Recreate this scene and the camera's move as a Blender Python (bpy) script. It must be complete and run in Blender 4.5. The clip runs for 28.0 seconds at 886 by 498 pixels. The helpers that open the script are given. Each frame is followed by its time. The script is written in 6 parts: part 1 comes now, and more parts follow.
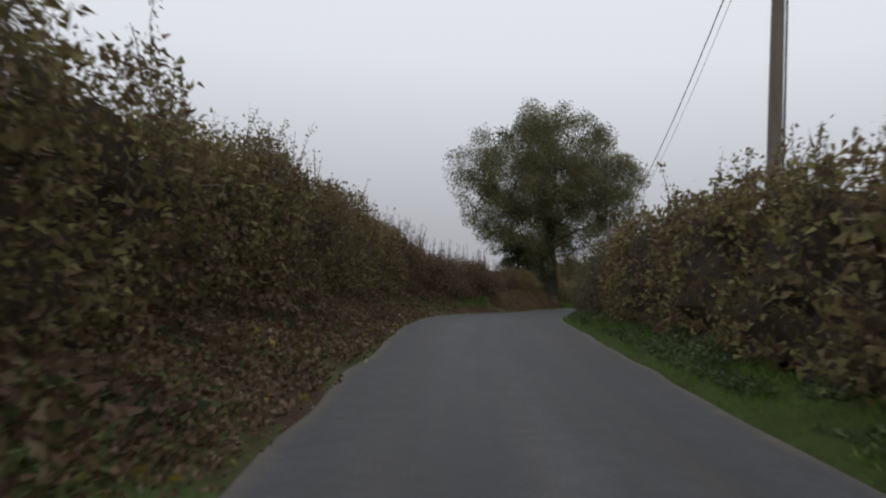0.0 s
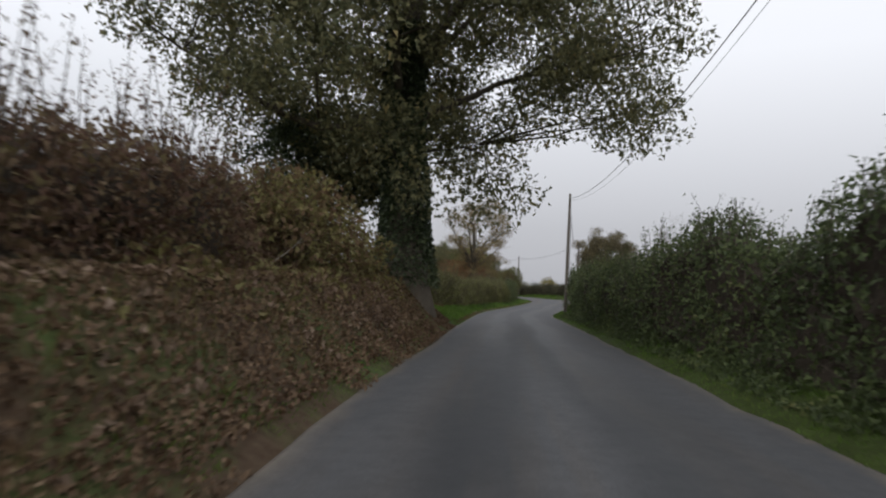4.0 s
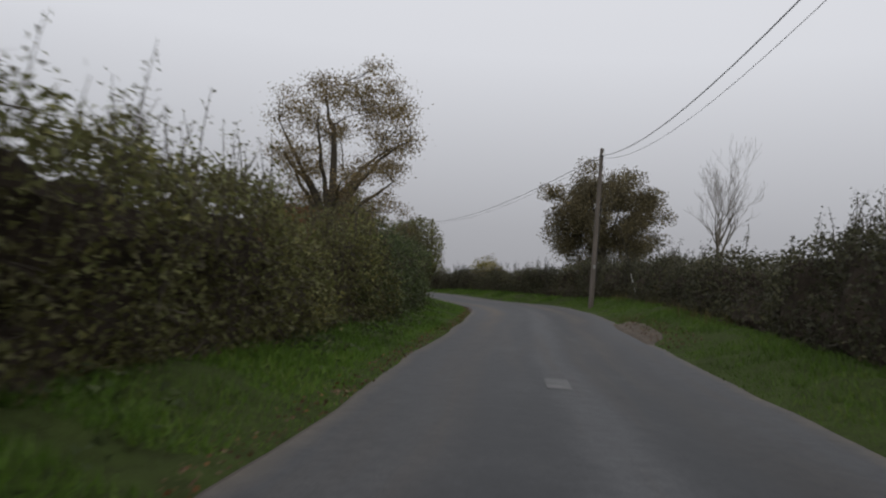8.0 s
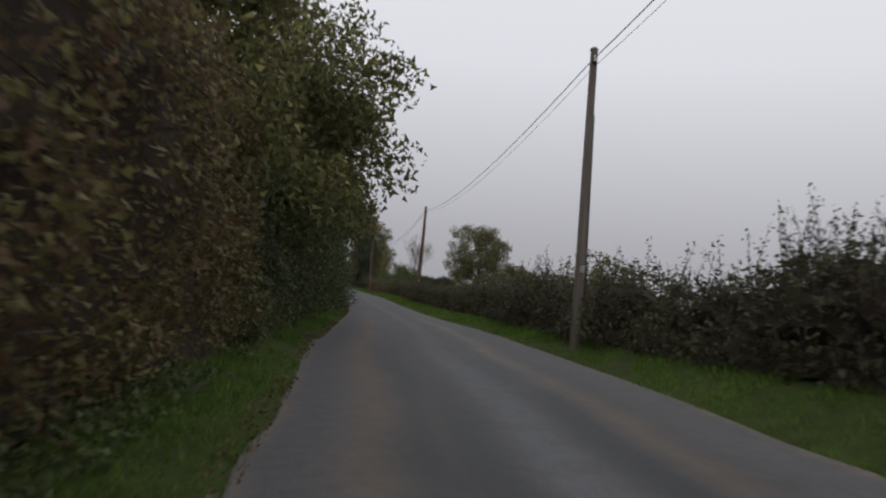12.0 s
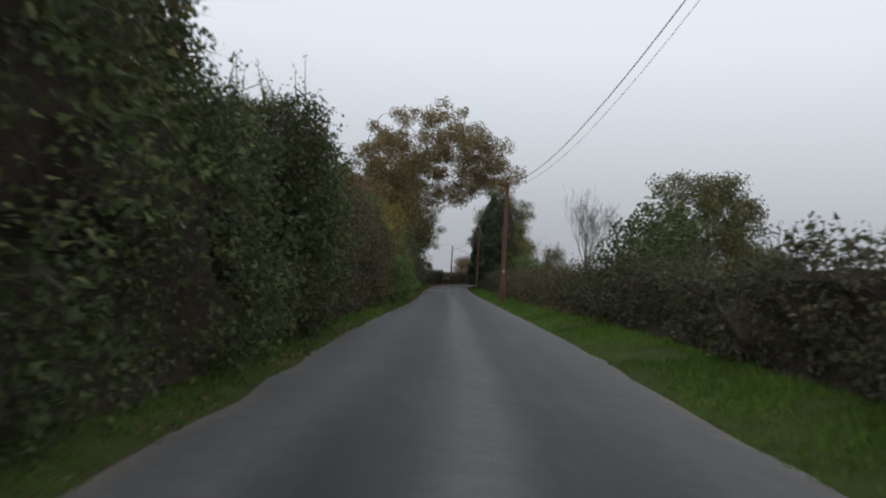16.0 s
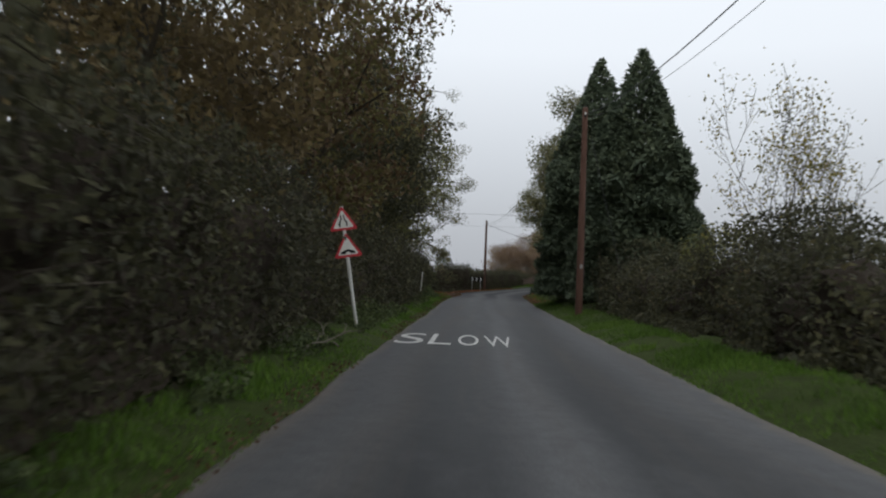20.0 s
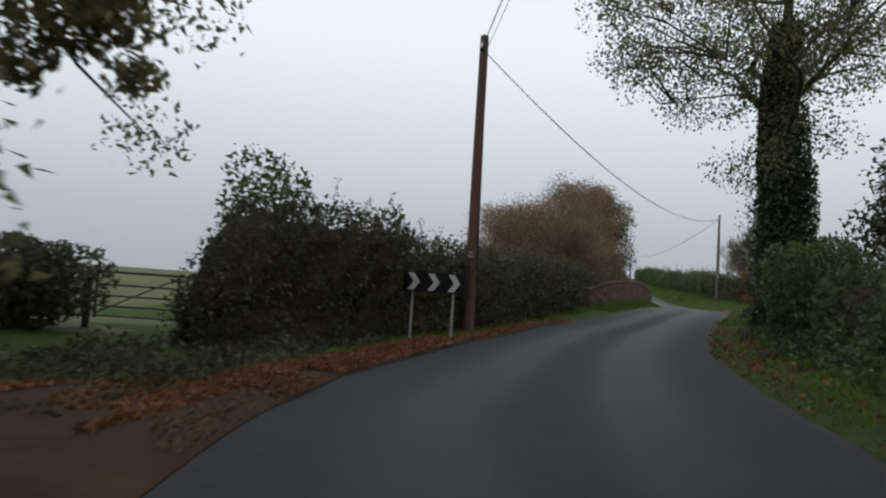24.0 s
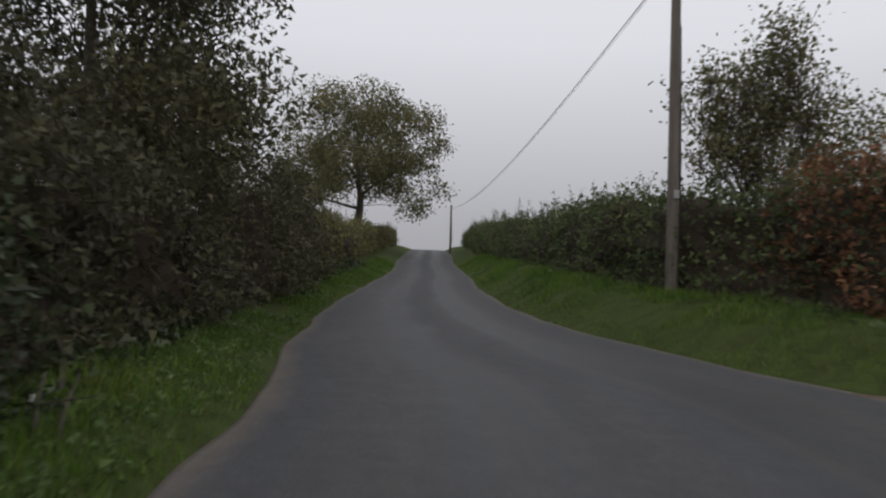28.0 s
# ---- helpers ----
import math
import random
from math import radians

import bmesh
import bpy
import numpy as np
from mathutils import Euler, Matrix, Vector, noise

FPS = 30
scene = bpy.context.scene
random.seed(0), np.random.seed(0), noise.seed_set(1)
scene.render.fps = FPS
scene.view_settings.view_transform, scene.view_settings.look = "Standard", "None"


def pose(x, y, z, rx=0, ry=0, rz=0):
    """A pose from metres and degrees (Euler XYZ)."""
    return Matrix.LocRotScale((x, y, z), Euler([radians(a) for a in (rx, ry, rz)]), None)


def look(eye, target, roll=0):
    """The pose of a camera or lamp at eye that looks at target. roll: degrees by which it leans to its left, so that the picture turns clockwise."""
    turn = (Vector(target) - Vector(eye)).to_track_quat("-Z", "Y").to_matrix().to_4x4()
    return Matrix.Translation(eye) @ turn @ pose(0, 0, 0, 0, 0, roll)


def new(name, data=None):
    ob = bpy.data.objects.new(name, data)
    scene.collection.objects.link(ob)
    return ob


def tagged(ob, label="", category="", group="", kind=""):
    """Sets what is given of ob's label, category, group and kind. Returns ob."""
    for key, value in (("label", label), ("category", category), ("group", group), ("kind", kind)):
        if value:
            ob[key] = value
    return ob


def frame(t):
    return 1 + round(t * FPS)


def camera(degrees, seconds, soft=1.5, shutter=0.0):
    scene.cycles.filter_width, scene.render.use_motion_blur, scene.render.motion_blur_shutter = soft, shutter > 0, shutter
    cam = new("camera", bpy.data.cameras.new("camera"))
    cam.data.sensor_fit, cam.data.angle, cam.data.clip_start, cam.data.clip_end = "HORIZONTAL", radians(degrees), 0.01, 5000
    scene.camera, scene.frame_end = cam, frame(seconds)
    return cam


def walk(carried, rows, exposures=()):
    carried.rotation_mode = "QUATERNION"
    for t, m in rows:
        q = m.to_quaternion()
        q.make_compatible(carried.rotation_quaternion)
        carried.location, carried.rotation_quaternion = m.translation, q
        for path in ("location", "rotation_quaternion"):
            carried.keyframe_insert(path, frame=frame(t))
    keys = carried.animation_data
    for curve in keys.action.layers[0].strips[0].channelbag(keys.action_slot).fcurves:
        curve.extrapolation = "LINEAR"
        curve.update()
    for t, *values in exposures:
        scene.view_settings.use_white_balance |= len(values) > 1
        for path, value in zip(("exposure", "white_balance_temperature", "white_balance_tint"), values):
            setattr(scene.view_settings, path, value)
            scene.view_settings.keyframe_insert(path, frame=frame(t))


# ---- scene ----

# ------------------------------------------------------------------ camera
# seconds, x, y, z, yaw, pitch, roll
PATH = [
    (0.0, 0.00, 0.00, 0.00, -0.2, 3.1, -2.2),
    (0.5, 0.06, 6.70, 0.16, -0.3, 3.1, -2.2),
    (1.0, 0.31, 12.90, 0.24, -0.3, 3.2, -2.2),
    (1.5, 0.74, 19.16, 0.40, -0.7, 3.2, -2.2),
    (2.0, 1.43, 25.82, 0.43, -2.2, 3.0, -2.2),
    (2.5, 2.36, 32.44, 0.26, -5.2, 2.8, -2.2),
    (3.0, 3.66, 39.52, 0.05, -8.5, 2.7, -2.2),
    (3.5, 5.33, 46.75, -0.02, -11.0, 2.6, -2.2),
    (4.0, 7.25, 53.69, -0.13, -12.8, 2.8, -2.2),
    (4.5, 9.49, 60.97, -0.12, -13.5, 2.6, -2.2),
    (5.0, 11.73, 68.28, -0.13, -13.6, 2.5, -2.6),
    (5.5, 14.00, 75.62, -0.18, -12.8, 2.2, -3.0),
    (6.0, 16.29, 82.99, -0.27, -12.3, 2.0, -3.4),
    (6.5, 18.61, 90.41, -0.40, -12.9, 1.9, -3.9),
    (7.0, 20.94, 97.83, -0.56, -14.4, 2.0, -3.5),
    (7.5, 23.64, 105.10, -0.62, -17.2, 2.3, -3.7),
    (8.0, 26.73, 111.86, -0.69, -19.8, 2.6, -4.0),
    (8.5, 29.77, 118.48, -0.60, -21.8, 2.8, -3.6),
    (9.0, 33.00, 125.13, -0.66, -22.0, 3.1, -3.1),
    (9.5, 36.11, 131.65, -0.56, -21.8, 3.0, -3.3),
    (10.0, 38.69, 138.04, -0.39, -20.6, 2.7, -4.7),
    (10.5, 40.28, 144.73, -0.45, -18.5, 2.8, -5.1),
    (11.0, 41.33, 151.55, -0.59, -16.9, 3.4, -5.1),
    (11.5, 42.50, 158.91, -0.42, -14.4, 3.0, -4.5),
    (12.0, 43.95, 165.72, -0.40, -11.5, 3.0, -5.0),
    (12.5, 45.32, 172.68, -0.40, -8.9, 2.8, -4.8),
    (13.0, 46.52, 179.93, -0.43, -6.9, 2.5, -4.5),
    (13.5, 47.56, 187.49, -0.50, -5.3, 2.1, -4.1),
    (14.0, 48.43, 195.34, -0.60, -4.1, 1.8, -3.7),
    (14.5, 49.14, 203.50, -0.73, -3.1, 1.7, -3.6),
    (15.0, 49.76, 211.80, -0.88, -2.2, 1.8, -3.5),
    (15.5, 50.07, 219.44, -0.91, -1.5, 1.7, -3.7),
    (16.0, 50.17, 226.81, -0.87, -1.2, 2.4, -3.9),
    (16.5, 50.38, 234.36, -0.81, -0.4, 2.5, -3.8),
    (17.0, 50.50, 242.01, -0.74, -0.1, 2.3, -4.0),
    (17.5, 50.62, 249.84, -0.65, 0.1, 2.3, -3.1),
    (18.0, 50.75, 257.69, -0.75, 0.1, 2.2, -3.1),
    (19.0, 51.01, 273.28, -0.78, 0.4, 2.2, -2.9),
    (19.5, 51.15, 281.40, -0.76, 0.6, 2.3, -3.0),
    (20.0, 51.28, 289.34, -0.76, 0.8, 2.4, -3.0),
    (20.5, 51.43, 297.46, -0.74, 0.8, 2.4, -2.9),
    (21.0, 51.58, 305.47, -0.72, 0.8, 2.4, -3.1),
    (21.5, 51.77, 313.26, -0.69, 0.8, 2.4, -3.7),
    (22.0, 52.00, 320.83, -0.66, 0.8, 2.4, -4.2),
    (22.5, 52.25, 328.18, -0.62, 1.0, 2.4, -4.5),
    (23.0, 52.52, 335.41, -0.59, 1.2, 2.3, -4.6),
    (23.5, 52.93, 342.49, -0.67, 0.7, 2.6, -5.0),
    (24.0, 53.49, 349.30, -0.64, -1.3, 3.1, -4.1),
    (24.5, 54.54, 355.85, -0.56, -6.4, 3.8, -2.9),
    (25.0, 56.09, 361.92, -0.42, -12.4, 3.7, -2.2),
    (25.5, 58.22, 367.59, -0.23, -18.3, 4.5, -2.5),
    (26.0, 60.98, 372.84, 0.07, -21.2, 5.9, -2.4),
    (26.5, 63.73, 378.32, 0.44, -21.6, 5.8, -2.4),
    (27.0, 66.00, 383.70, 0.45, -21.0, 0.7, -1.7),
    (27.5, 67.84, 389.25, 0.30, -17.6, 1.0, -1.9),
    (28.0, 69.33, 395.16, 0.21, -12.6, 1.9, -2.3),
]
cam = camera(62.0, 28.0, soft=2.1, shutter=0.16)
walk(cam, [(t, pose(x, y, z, 90 + p, r, w)) for t, x, y, z, w, p, r in PATH],
     exposures=[(0.0, -0.05, 6350, 7), (2.2, 0.0, 6350, 7), (3.0, 0.22, 6380, 7), (4.0, 0.25, 6400, 7), (5.0, 0.2, 6400, 7), (7.0, -0.15, 6400, 7), (10.0, -0.2, 6500, 10), (12.0, -0.1, 6450, 9),
                (15.0, 0.05, 6250, 4), (18.0, 0.05, 6250, 4), (20.0, 0.2, 6250, 4), (22.2, 0.3, 6200, 3), (23.2, 0.4, 6200, 3), (24.0, 0.15, 6200, 4), (25.0, -0.1, 6250, 5),
                (26.0, -0.25, 6400, 8), (27.0, -0.3, 6450, 9), (28.0, -0.1, 6450, 9)])

# ------------------------------------------------------------------ world and sun
world = bpy.data.worlds.new("misty_sky")
scene.world = world
world.use_nodes = True
wn, wl = world.node_tree.nodes, world.node_tree.links
wn.clear()
w_out = wn.new("ShaderNodeOutputWorld")
w_bg = wn.new("ShaderNodeBackground")
w_sky = wn.new("ShaderNodeTexSky")
w_sky.sky_type = "NISHITA"
w_sky.sun_disc = False
w_sky.sun_elevation = radians(28)
w_sky.sun_rotation = radians(150)
w_sky.dust_density = 8.0
w_tc = wn.new("ShaderNodeTexCoord")
w_sep = wn.new("ShaderNodeSeparateXYZ")
w_ramp = wn.new("ShaderNodeValToRGB")
w_mul = wn.new("ShaderNodeVectorMath")
w_mul.operation = "SCALE"
w_mul.inputs["Scale"].default_value = 0.10
w_mix = wn.new("ShaderNodeMix")
w_mix.data_type = "RGBA"
w_mix.inputs["Factor"].default_value = 0.94
er = w_ramp.color_ramp.elements
er[0].position, er[0].color = 0.0, (0.41, 0.405, 0.435, 1)
er[1].position, er[1].color = 1.0, (1.12, 1.10, 1.15, 1)
e = er.new(0.08)
e.color = (0.485, 0.48, 0.515, 1)
e = er.new(0.30)
e.color = (0.825, 0.82, 0.87, 1)
wl.new(w_tc.outputs["Generated"], w_sep.inputs[0])
wl.new(w_sep.outputs["Z"], w_ramp.inputs[0])
wl.new(w_sky.outputs[0], w_mul.inputs[0])
wl.new(w_mul.outputs[0], w_mix.inputs["A"])
wl.new(w_ramp.outputs[0], w_mix.inputs["B"])
wl.new(w_mix.outputs["Result"], w_bg.inputs["Color"])
w_bg.inputs["Strength"].default_value = 1.0
wl.new(w_bg.outputs[0], w_out.inputs[0])

sun = new("sun", bpy.data.lights.new("sun", "SUN"))
sun.data.energy = 0.5
sun.data.angle = radians(40)
sun.data.color = (1.0, 0.97, 0.93)
sun.matrix_world = look((0, 0, 60), (30, 52, 28))

# ------------------------------------------------------------------ the lane's line
# x, y, z of the lane along the driver's line, about every 18 m
ROAD = [
    (0.0, -72.0, -1.35), (0.0, -36.0, -1.35), (0.0, -18.0, -1.35), (0.0, 0.0, -1.35), (0.7, 18.0, -0.98), (3.0, 35.8, -1.19),
    (7.2, 53.3, -1.47), (12.4, 70.5, -1.5), (17.8, 87.7, -1.71), (23.5, 104.8, -1.97), (31.1, 121.1, -1.97),
    (38.5, 137.5, -1.75), (41.9, 155.2, -1.86), (45.3, 172.8, -1.75), (47.9, 190.6, -1.89), (49.5, 208.6, -2.17),
    (50.2, 226.5, -2.22), (50.5, 244.5, -2.06), (50.8, 262.5, -2.11), (51.1, 280.5, -2.11), (51.4, 298.5, -2.08),
    (51.9, 316.5, -2.03), (52.5, 334.5, -1.94), (54.0, 352.4, -1.95),
    (55.2, 358.3, -1.85), (57.2, 365.0, -1.65), (59.7, 370.4, -1.42), (62.0, 374.9, -1.10), (63.8, 378.5, -0.88), (65.2, 382.0, -0.78),
    (67.0, 386.9, -0.93), (68.7, 392.6, -1.07), (70.2, 399.1, -1.04), (72.4, 408.8, -0.75), (75.8, 424.4, -0.05), (78.9, 444.2, 0.95), (83.6, 468.8, 2.25), (90.3, 503.1, 3.65),
]


def spline(nodes, step=0.5):
    """A smooth line through the nodes, resampled at even steps."""
    n = [Vector(p) for p in nodes]
    n = [n[0] * 2 - n[1]] + n + [n[-1] * 2 - n[-2]]
    pts = []
    for i in range(1, len(n) - 2):
        for k in range(24):
            u = k / 24
            a, b, c, d = n[i - 1], n[i], n[i + 1], n[i + 2]
            pts.append(0.5 * (2 * b + (c - a) * u + (2 * a - 5 * b + 4 * c - d) * u * u + (3 * b - a - 3 * c + d) * u ** 3))
    pts = np.array(pts)
    d = np.r_[0, np.cumsum(np.hypot(np.diff(pts[:, 0]), np.diff(pts[:, 1])))]
    q = np.arange(0, d[-1], step)
    return q, np.stack([np.interp(q, d, pts[:, k]) for k in range(3)], 1)


RS, RP = spline(ROAD)
RS = RS - RS[np.argmin(np.hypot(RP[:, 0], RP[:, 1]))]
RT = np.gradient(RP[:, :2], axis=0)
RT /= np.linalg.norm(RT, axis=1)[:, None]


def curve_at(table, s):
    """Piecewise value along the lane from pairs (s, value)."""
    return np.interp(s, [a for a, b in table], [b for a, b in table])


LEFT_EDGE = [(-80, -1.7), (0, -1.4), (12, -1.4), (22, -1.75), (30, -2.05), (48, -1.85), (58, -1.65), (74, -1.5), (106, -1.5), (118, -1.7), (128, -1.75), (137, -1.72), (142, -1.55), (149, -0.8), (156, -0.5), (164, -0.65),
             (172, -0.72), (180, -1.5), (189, -2.3), (200, -2.45), (217, -2.3), (240, -2.03), (249, -1.88), (262, -1.6), (270, -1.46), (282, -1.4), (306, -1.57), (340, -1.55), (350, -1.75), (354, -1.75), (357, -1.9), (360, -2.25),
             (363.5, -2.75), (366, -3.0), (368.5, -2.8), (374, -2.45), (377, -2.6), (380, -2.4), (383, -2.1), (388, -1.75), (394, -1.3), (399, -1.35), (408, -1.4), (413, -1.75), (416, -2.2), (424, -2.7), (432, -2.6), (446, -1.9), (470, -1.6), (500, -1.6)]
RIGHT_EDGE = [(-80, 2.9), (50, 2.95), (58, 3.15), (70, 3.0), (100, 3.35), (112, 3.6), (123, 3.5), (132, 3.3), (138, 3.2), (143, 3.7), (149, 4.5), (153, 5.3), (157, 5.8), (160, 5.4), (163, 4.7), (166, 4.45), (169, 4.4), (173, 4.15), (180, 3.65), (190, 3.2),
              (200, 3.0), (218, 2.65), (240, 2.83), (256, 3.0), (270, 3.22), (307, 3.38), (343, 3.65), (352, 3.65), (360, 3.4), (369, 2.7), (377, 2.1), (380, 1.9), (384, 1.65), (390, 1.65), (394, 2.2), (398, 3.15), (400, 3.7), (402.5, 4.3), (405, 4.85), (408, 5.3), (411, 5.5), (413.3, 5.1),
              (415.3, 3.95), (419.4, 2.5), (424, 1.65), (432, 1.2), (446, 1.7), (470, 2.6), (500, 3.0)]
# height of the banks over the lane
LEFT_BANK = [(-80, 0.5), (20, 0.5), (40, 0.8), (56, 1.25), (78, 1.4), (88, 0.45), (150, 0.2), (335, 0.2), (345, 0.12), (358, 0.05), (364, -0.2), (374, -0.2), (384, 0.1), (400, 0.3), (500, 0.4)]
# how much the lane tilts through the bend, metres of rise for each metre to the right
TILT = [(122, 0.0), (140, 0.035), (150, 0.05), (166, 0.05), (185, 0.03), (208, 0.0)]
RIGHT_BANK = [(-80, 0.35), (90, 0.35), (120, 0.25), (142, 0.5), (172, 0.5), (200, 0.3), (330, 0.3), (404, 0.15), (412, 0.25), (417, 0.7), (440, 0.8), (500, 0.6)]


def place(s, lat, h=0.0):
    """World place of a point s metres along the lane, lat metres to the right of its line, h above it."""
    s, lat, h = np.broadcast_arrays(np.asarray(s, float), lat, h)
    x, y, z = (np.interp(s, RS, RP[:, k]) for k in range(3))
    tx, ty = np.interp(s, RS, RT[:, 0]), np.interp(s, RS, RT[:, 1])
    return np.stack([x + ty * lat, y - tx * lat, z + h + np.clip(lat, -7, 7) * curve_at(TILT, s)], -1)


def heading(s):
    return math.degrees(math.atan2(-np.interp(s, RS, RT[:, 0]), np.interp(s, RS, RT[:, 1])))


def bank(s, lat):
    """Height of the ground beside the lane over the lane itself."""
    s, lat = np.asarray(s, float), np.asarray(lat, float)
    le, ri = curve_at(LEFT_EDGE, s), curve_at(RIGHT_EDGE, s)
    out = np.where(lat < 0, le - lat, lat - ri)
    top = np.where(lat < 0, curve_at(LEFT_BANK, s), curve_at(RIGHT_BANK, s))
    u = np.clip(out / 1.8, 0, 1)
    return np.where(out <= 0, 0, 0.05 * np.clip(out / 0.25, 0, 1) + top * u * u * (3 - 2 * u))


def ground_at(s, lat):
    p = place(s, lat, bank(s, lat))
    return Vector(p)


# ------------------------------------------------------------------ numeric helpers
RNG = np.random.default_rng(7)


def seed(*values):
    """Each thing draws its own random numbers, so that it stays the same when others change."""
    global RNG
    RNG = np.random.default_rng([int(abs(v) * 100) + (7 if v < 0 else 0) for v in values])



def lattice(ix, iy, iz):
    n = (ix * 374761393 + iy * 668265263 + iz * 2147483647 + 1274126177) & 0xFFFFFFFF
    n = ((n ^ (n >> 13)) * 1274126177) & 0xFFFFFFFF
    return ((n ^ (n >> 16)) & 0xFFFF) / 65535.0


def vnoise(p, scale):
    """Smooth noise, 0 to 1, at an array of places."""
    q = np.asarray(p, float) * scale
    i = np.floor(q).astype(np.int64)
    f = q - i
    f = f * f * (3 - 2 * f)
    v = 0
    for dx in (0, 1):
        for dy in (0, 1):
            for dz in (0, 1):
                w = (f[..., 0] if dx else 1 - f[..., 0]) * (f[..., 1] if dy else 1 - f[..., 1]) * (f[..., 2] if dz else 1 - f[..., 2])
                v = v + w * lattice(i[..., 0] + dx, i[..., 1] + dy, i[..., 2] + dz)
    return v


def raw_mesh(name, verts, faces, corners, smooth=False, uv=None):
    """A mesh from arrays: faces all with the same number of corners."""
    me = bpy.data.meshes.new(name)
    verts = np.asarray(verts, np.float32)
    faces = np.asarray(faces, np.int32)
    me.vertices.add(len(verts))
    me.vertices.foreach_set("co", verts.ravel())
    me.loops.add(faces.size)
    me.loops.foreach_set("vertex_index", faces.ravel())
    me.polygons.add(len(faces))
    me.polygons.foreach_set("loop_start", np.arange(0, faces.size, corners, dtype=np.int32))
    me.polygons.foreach_set("use_smooth", np.full(len(faces), smooth, bool))
    if uv is not None:
        lay = me.uv_layers.new(name="UVMap")
        lay.data.foreach_set("uv", np.asarray(uv, np.float32)[faces.ravel()].ravel())
    me.update(calc_edges=True)
    return me


def put(name, me, material, parent=None, label="", kind=""):
    if material and not me.materials:
        me.materials.append(material)
    ob = new(name, me)
    ob.parent = parent
    tagged(ob, label=label, kind=kind)
    return ob


def part(name, bm, material, parent, label=""):
    """Links a bmesh as one mesh object under a thing or part."""
    me = bpy.data.meshes.new(name)
    bm.to_mesh(me)
    bm.free()
    return put(name, me, material, parent, label)


def thing(name, m, label, category, group="", kind=""):
    ob = new(name)
    ob.empty_display_size = 0.3
    ob.matrix_world = m
    return tagged(ob, label, category, group, kind)


def spot(s, lat, h=None, turn=0.0):
    """A pose on the ground beside the lane, turned with the lane."""
    p = place(s, lat, bank(s, lat) if h is None else h)
    return Matrix.Translation(Vector(p)) @ pose(0, 0, 0, 0, 0, heading(s) + turn)


def box_bm(w, d, h, bevel=0.0, at=(0, 0, 0)):
    bm = bmesh.new()
    bmesh.ops.create_cube(bm, size=1, matrix=Matrix.Translation(at) @ Matrix.Diagonal((w, d, h, 1)))
    if bevel:
        bmesh.ops.bevel(bm, geom=bm.edges[:], offset=bevel, segments=1, affect="EDGES")
    return bm


def bar_bm(a, b, r, sides=8, r2=None):
    """A round bar from a to b."""
    a, b = Vector(a), Vector(b)
    d = b - a
    bm = bmesh.new()
    bmesh.ops.create_cone(bm, cap_ends=True, segments=sides, radius1=r, radius2=r if r2 is None else r2, depth=d.length,
                          matrix=Matrix.Translation((a + b) / 2) @ d.to_track_quat("Z", "Y").to_matrix().to_4x4())
    return bm


def tubes(lines, sides=6):
    """One mesh of tapered tubes; each line is (points, radii)."""
    V, Fc, off = [], [], 0
    ang = np.arange(sides) * 2 * math.pi / sides
    for pts, rad in lines:
        pts, rad = np.asarray(pts, float), np.asarray(rad, float)
        d = np.gradient(pts, axis=0)
        d /= np.linalg.norm(d, axis=1)[:, None] + 1e-9
        ref = np.where(np.abs(d[:, 2:3]) > 0.9, [[1.0, 0, 0]], [[0, 0, 1.0]])
        u = np.cross(d, ref)
        u /= np.linalg.norm(u, axis=1)[:, None] + 1e-9
        w = np.cross(d, u)
        ring = pts[:, None] + rad[:, None, None] * (np.cos(ang)[None, :, None] * u[:, None] + np.sin(ang)[None, :, None] * w[:, None])
        V.append(ring.reshape(-1, 3))
        k = np.arange(len(pts) - 1)[:, None] * sides
        j = np.arange(sides)[None, :]
        j2 = (j + 1) % sides
        Fc.append(np.stack([k + j, k + j2, k + sides + j2, k + sides + j], -1).reshape(-1, 4) + off)
        off += len(pts) * sides
    return np.concatenate(V), np.concatenate(Fc)


def leaf_mesh(name, P, size, out=None, flat=0.35, slim=0.62, corners=4):
    """Many small folded leaves at the places P, each facing a random way round the direction out."""
    n = len(P)
    size = np.broadcast_to(size, n)[:, None]
    a = RNG.normal(size=(n, 3))
    if out is not None:
        a = a + out * flat
    a[:, 2] -= 0.25
    a /= np.linalg.norm(a, axis=1)[:, None] + 1e-9
    b = np.cross(a, RNG.normal(size=(n, 3)))
    b /= np.linalg.norm(b, axis=1)[:, None] + 1e-9
    c = np.cross(a, b)
    if corners == 3:
        V = np.stack([P - a * size * 0.5 - b * size * slim * 0.45, P - a * size * 0.4 + b * size * slim * 0.55, P + a * size * 0.6], 1).reshape(-1, 3)
        return raw_mesh(name, V, np.arange(3 * n).reshape(n, 3), 3)
    V = np.stack([P - a * size * 0.5, P + b * size * slim * 0.5 + c * size * 0.12 - a * size * 0.08,
                  P + a * size * 0.5, P - b * size * slim * 0.5 + c * size * 0.12 - a * size * 0.08], 1).reshape(-1, 3)
    Fc = np.arange(4 * n).reshape(n, 4)
    return raw_mesh(name, V, Fc, 4)


# ------------------------------------------------------------------ materials
def material(name, rough=0.8, spec=0.3, metal=0.0):
    m = bpy.data.materials.new(name)
    m.use_nodes = True
    n, l = m.node_tree.nodes, m.node_tree.links
    b = n["Principled BSDF"]
    b.inputs["Roughness"].default_value = rough
    b.inputs["Specular IOR Level"].default_value = spec
    b.inputs["Metallic"].default_value = metal
    return m, n, l, b


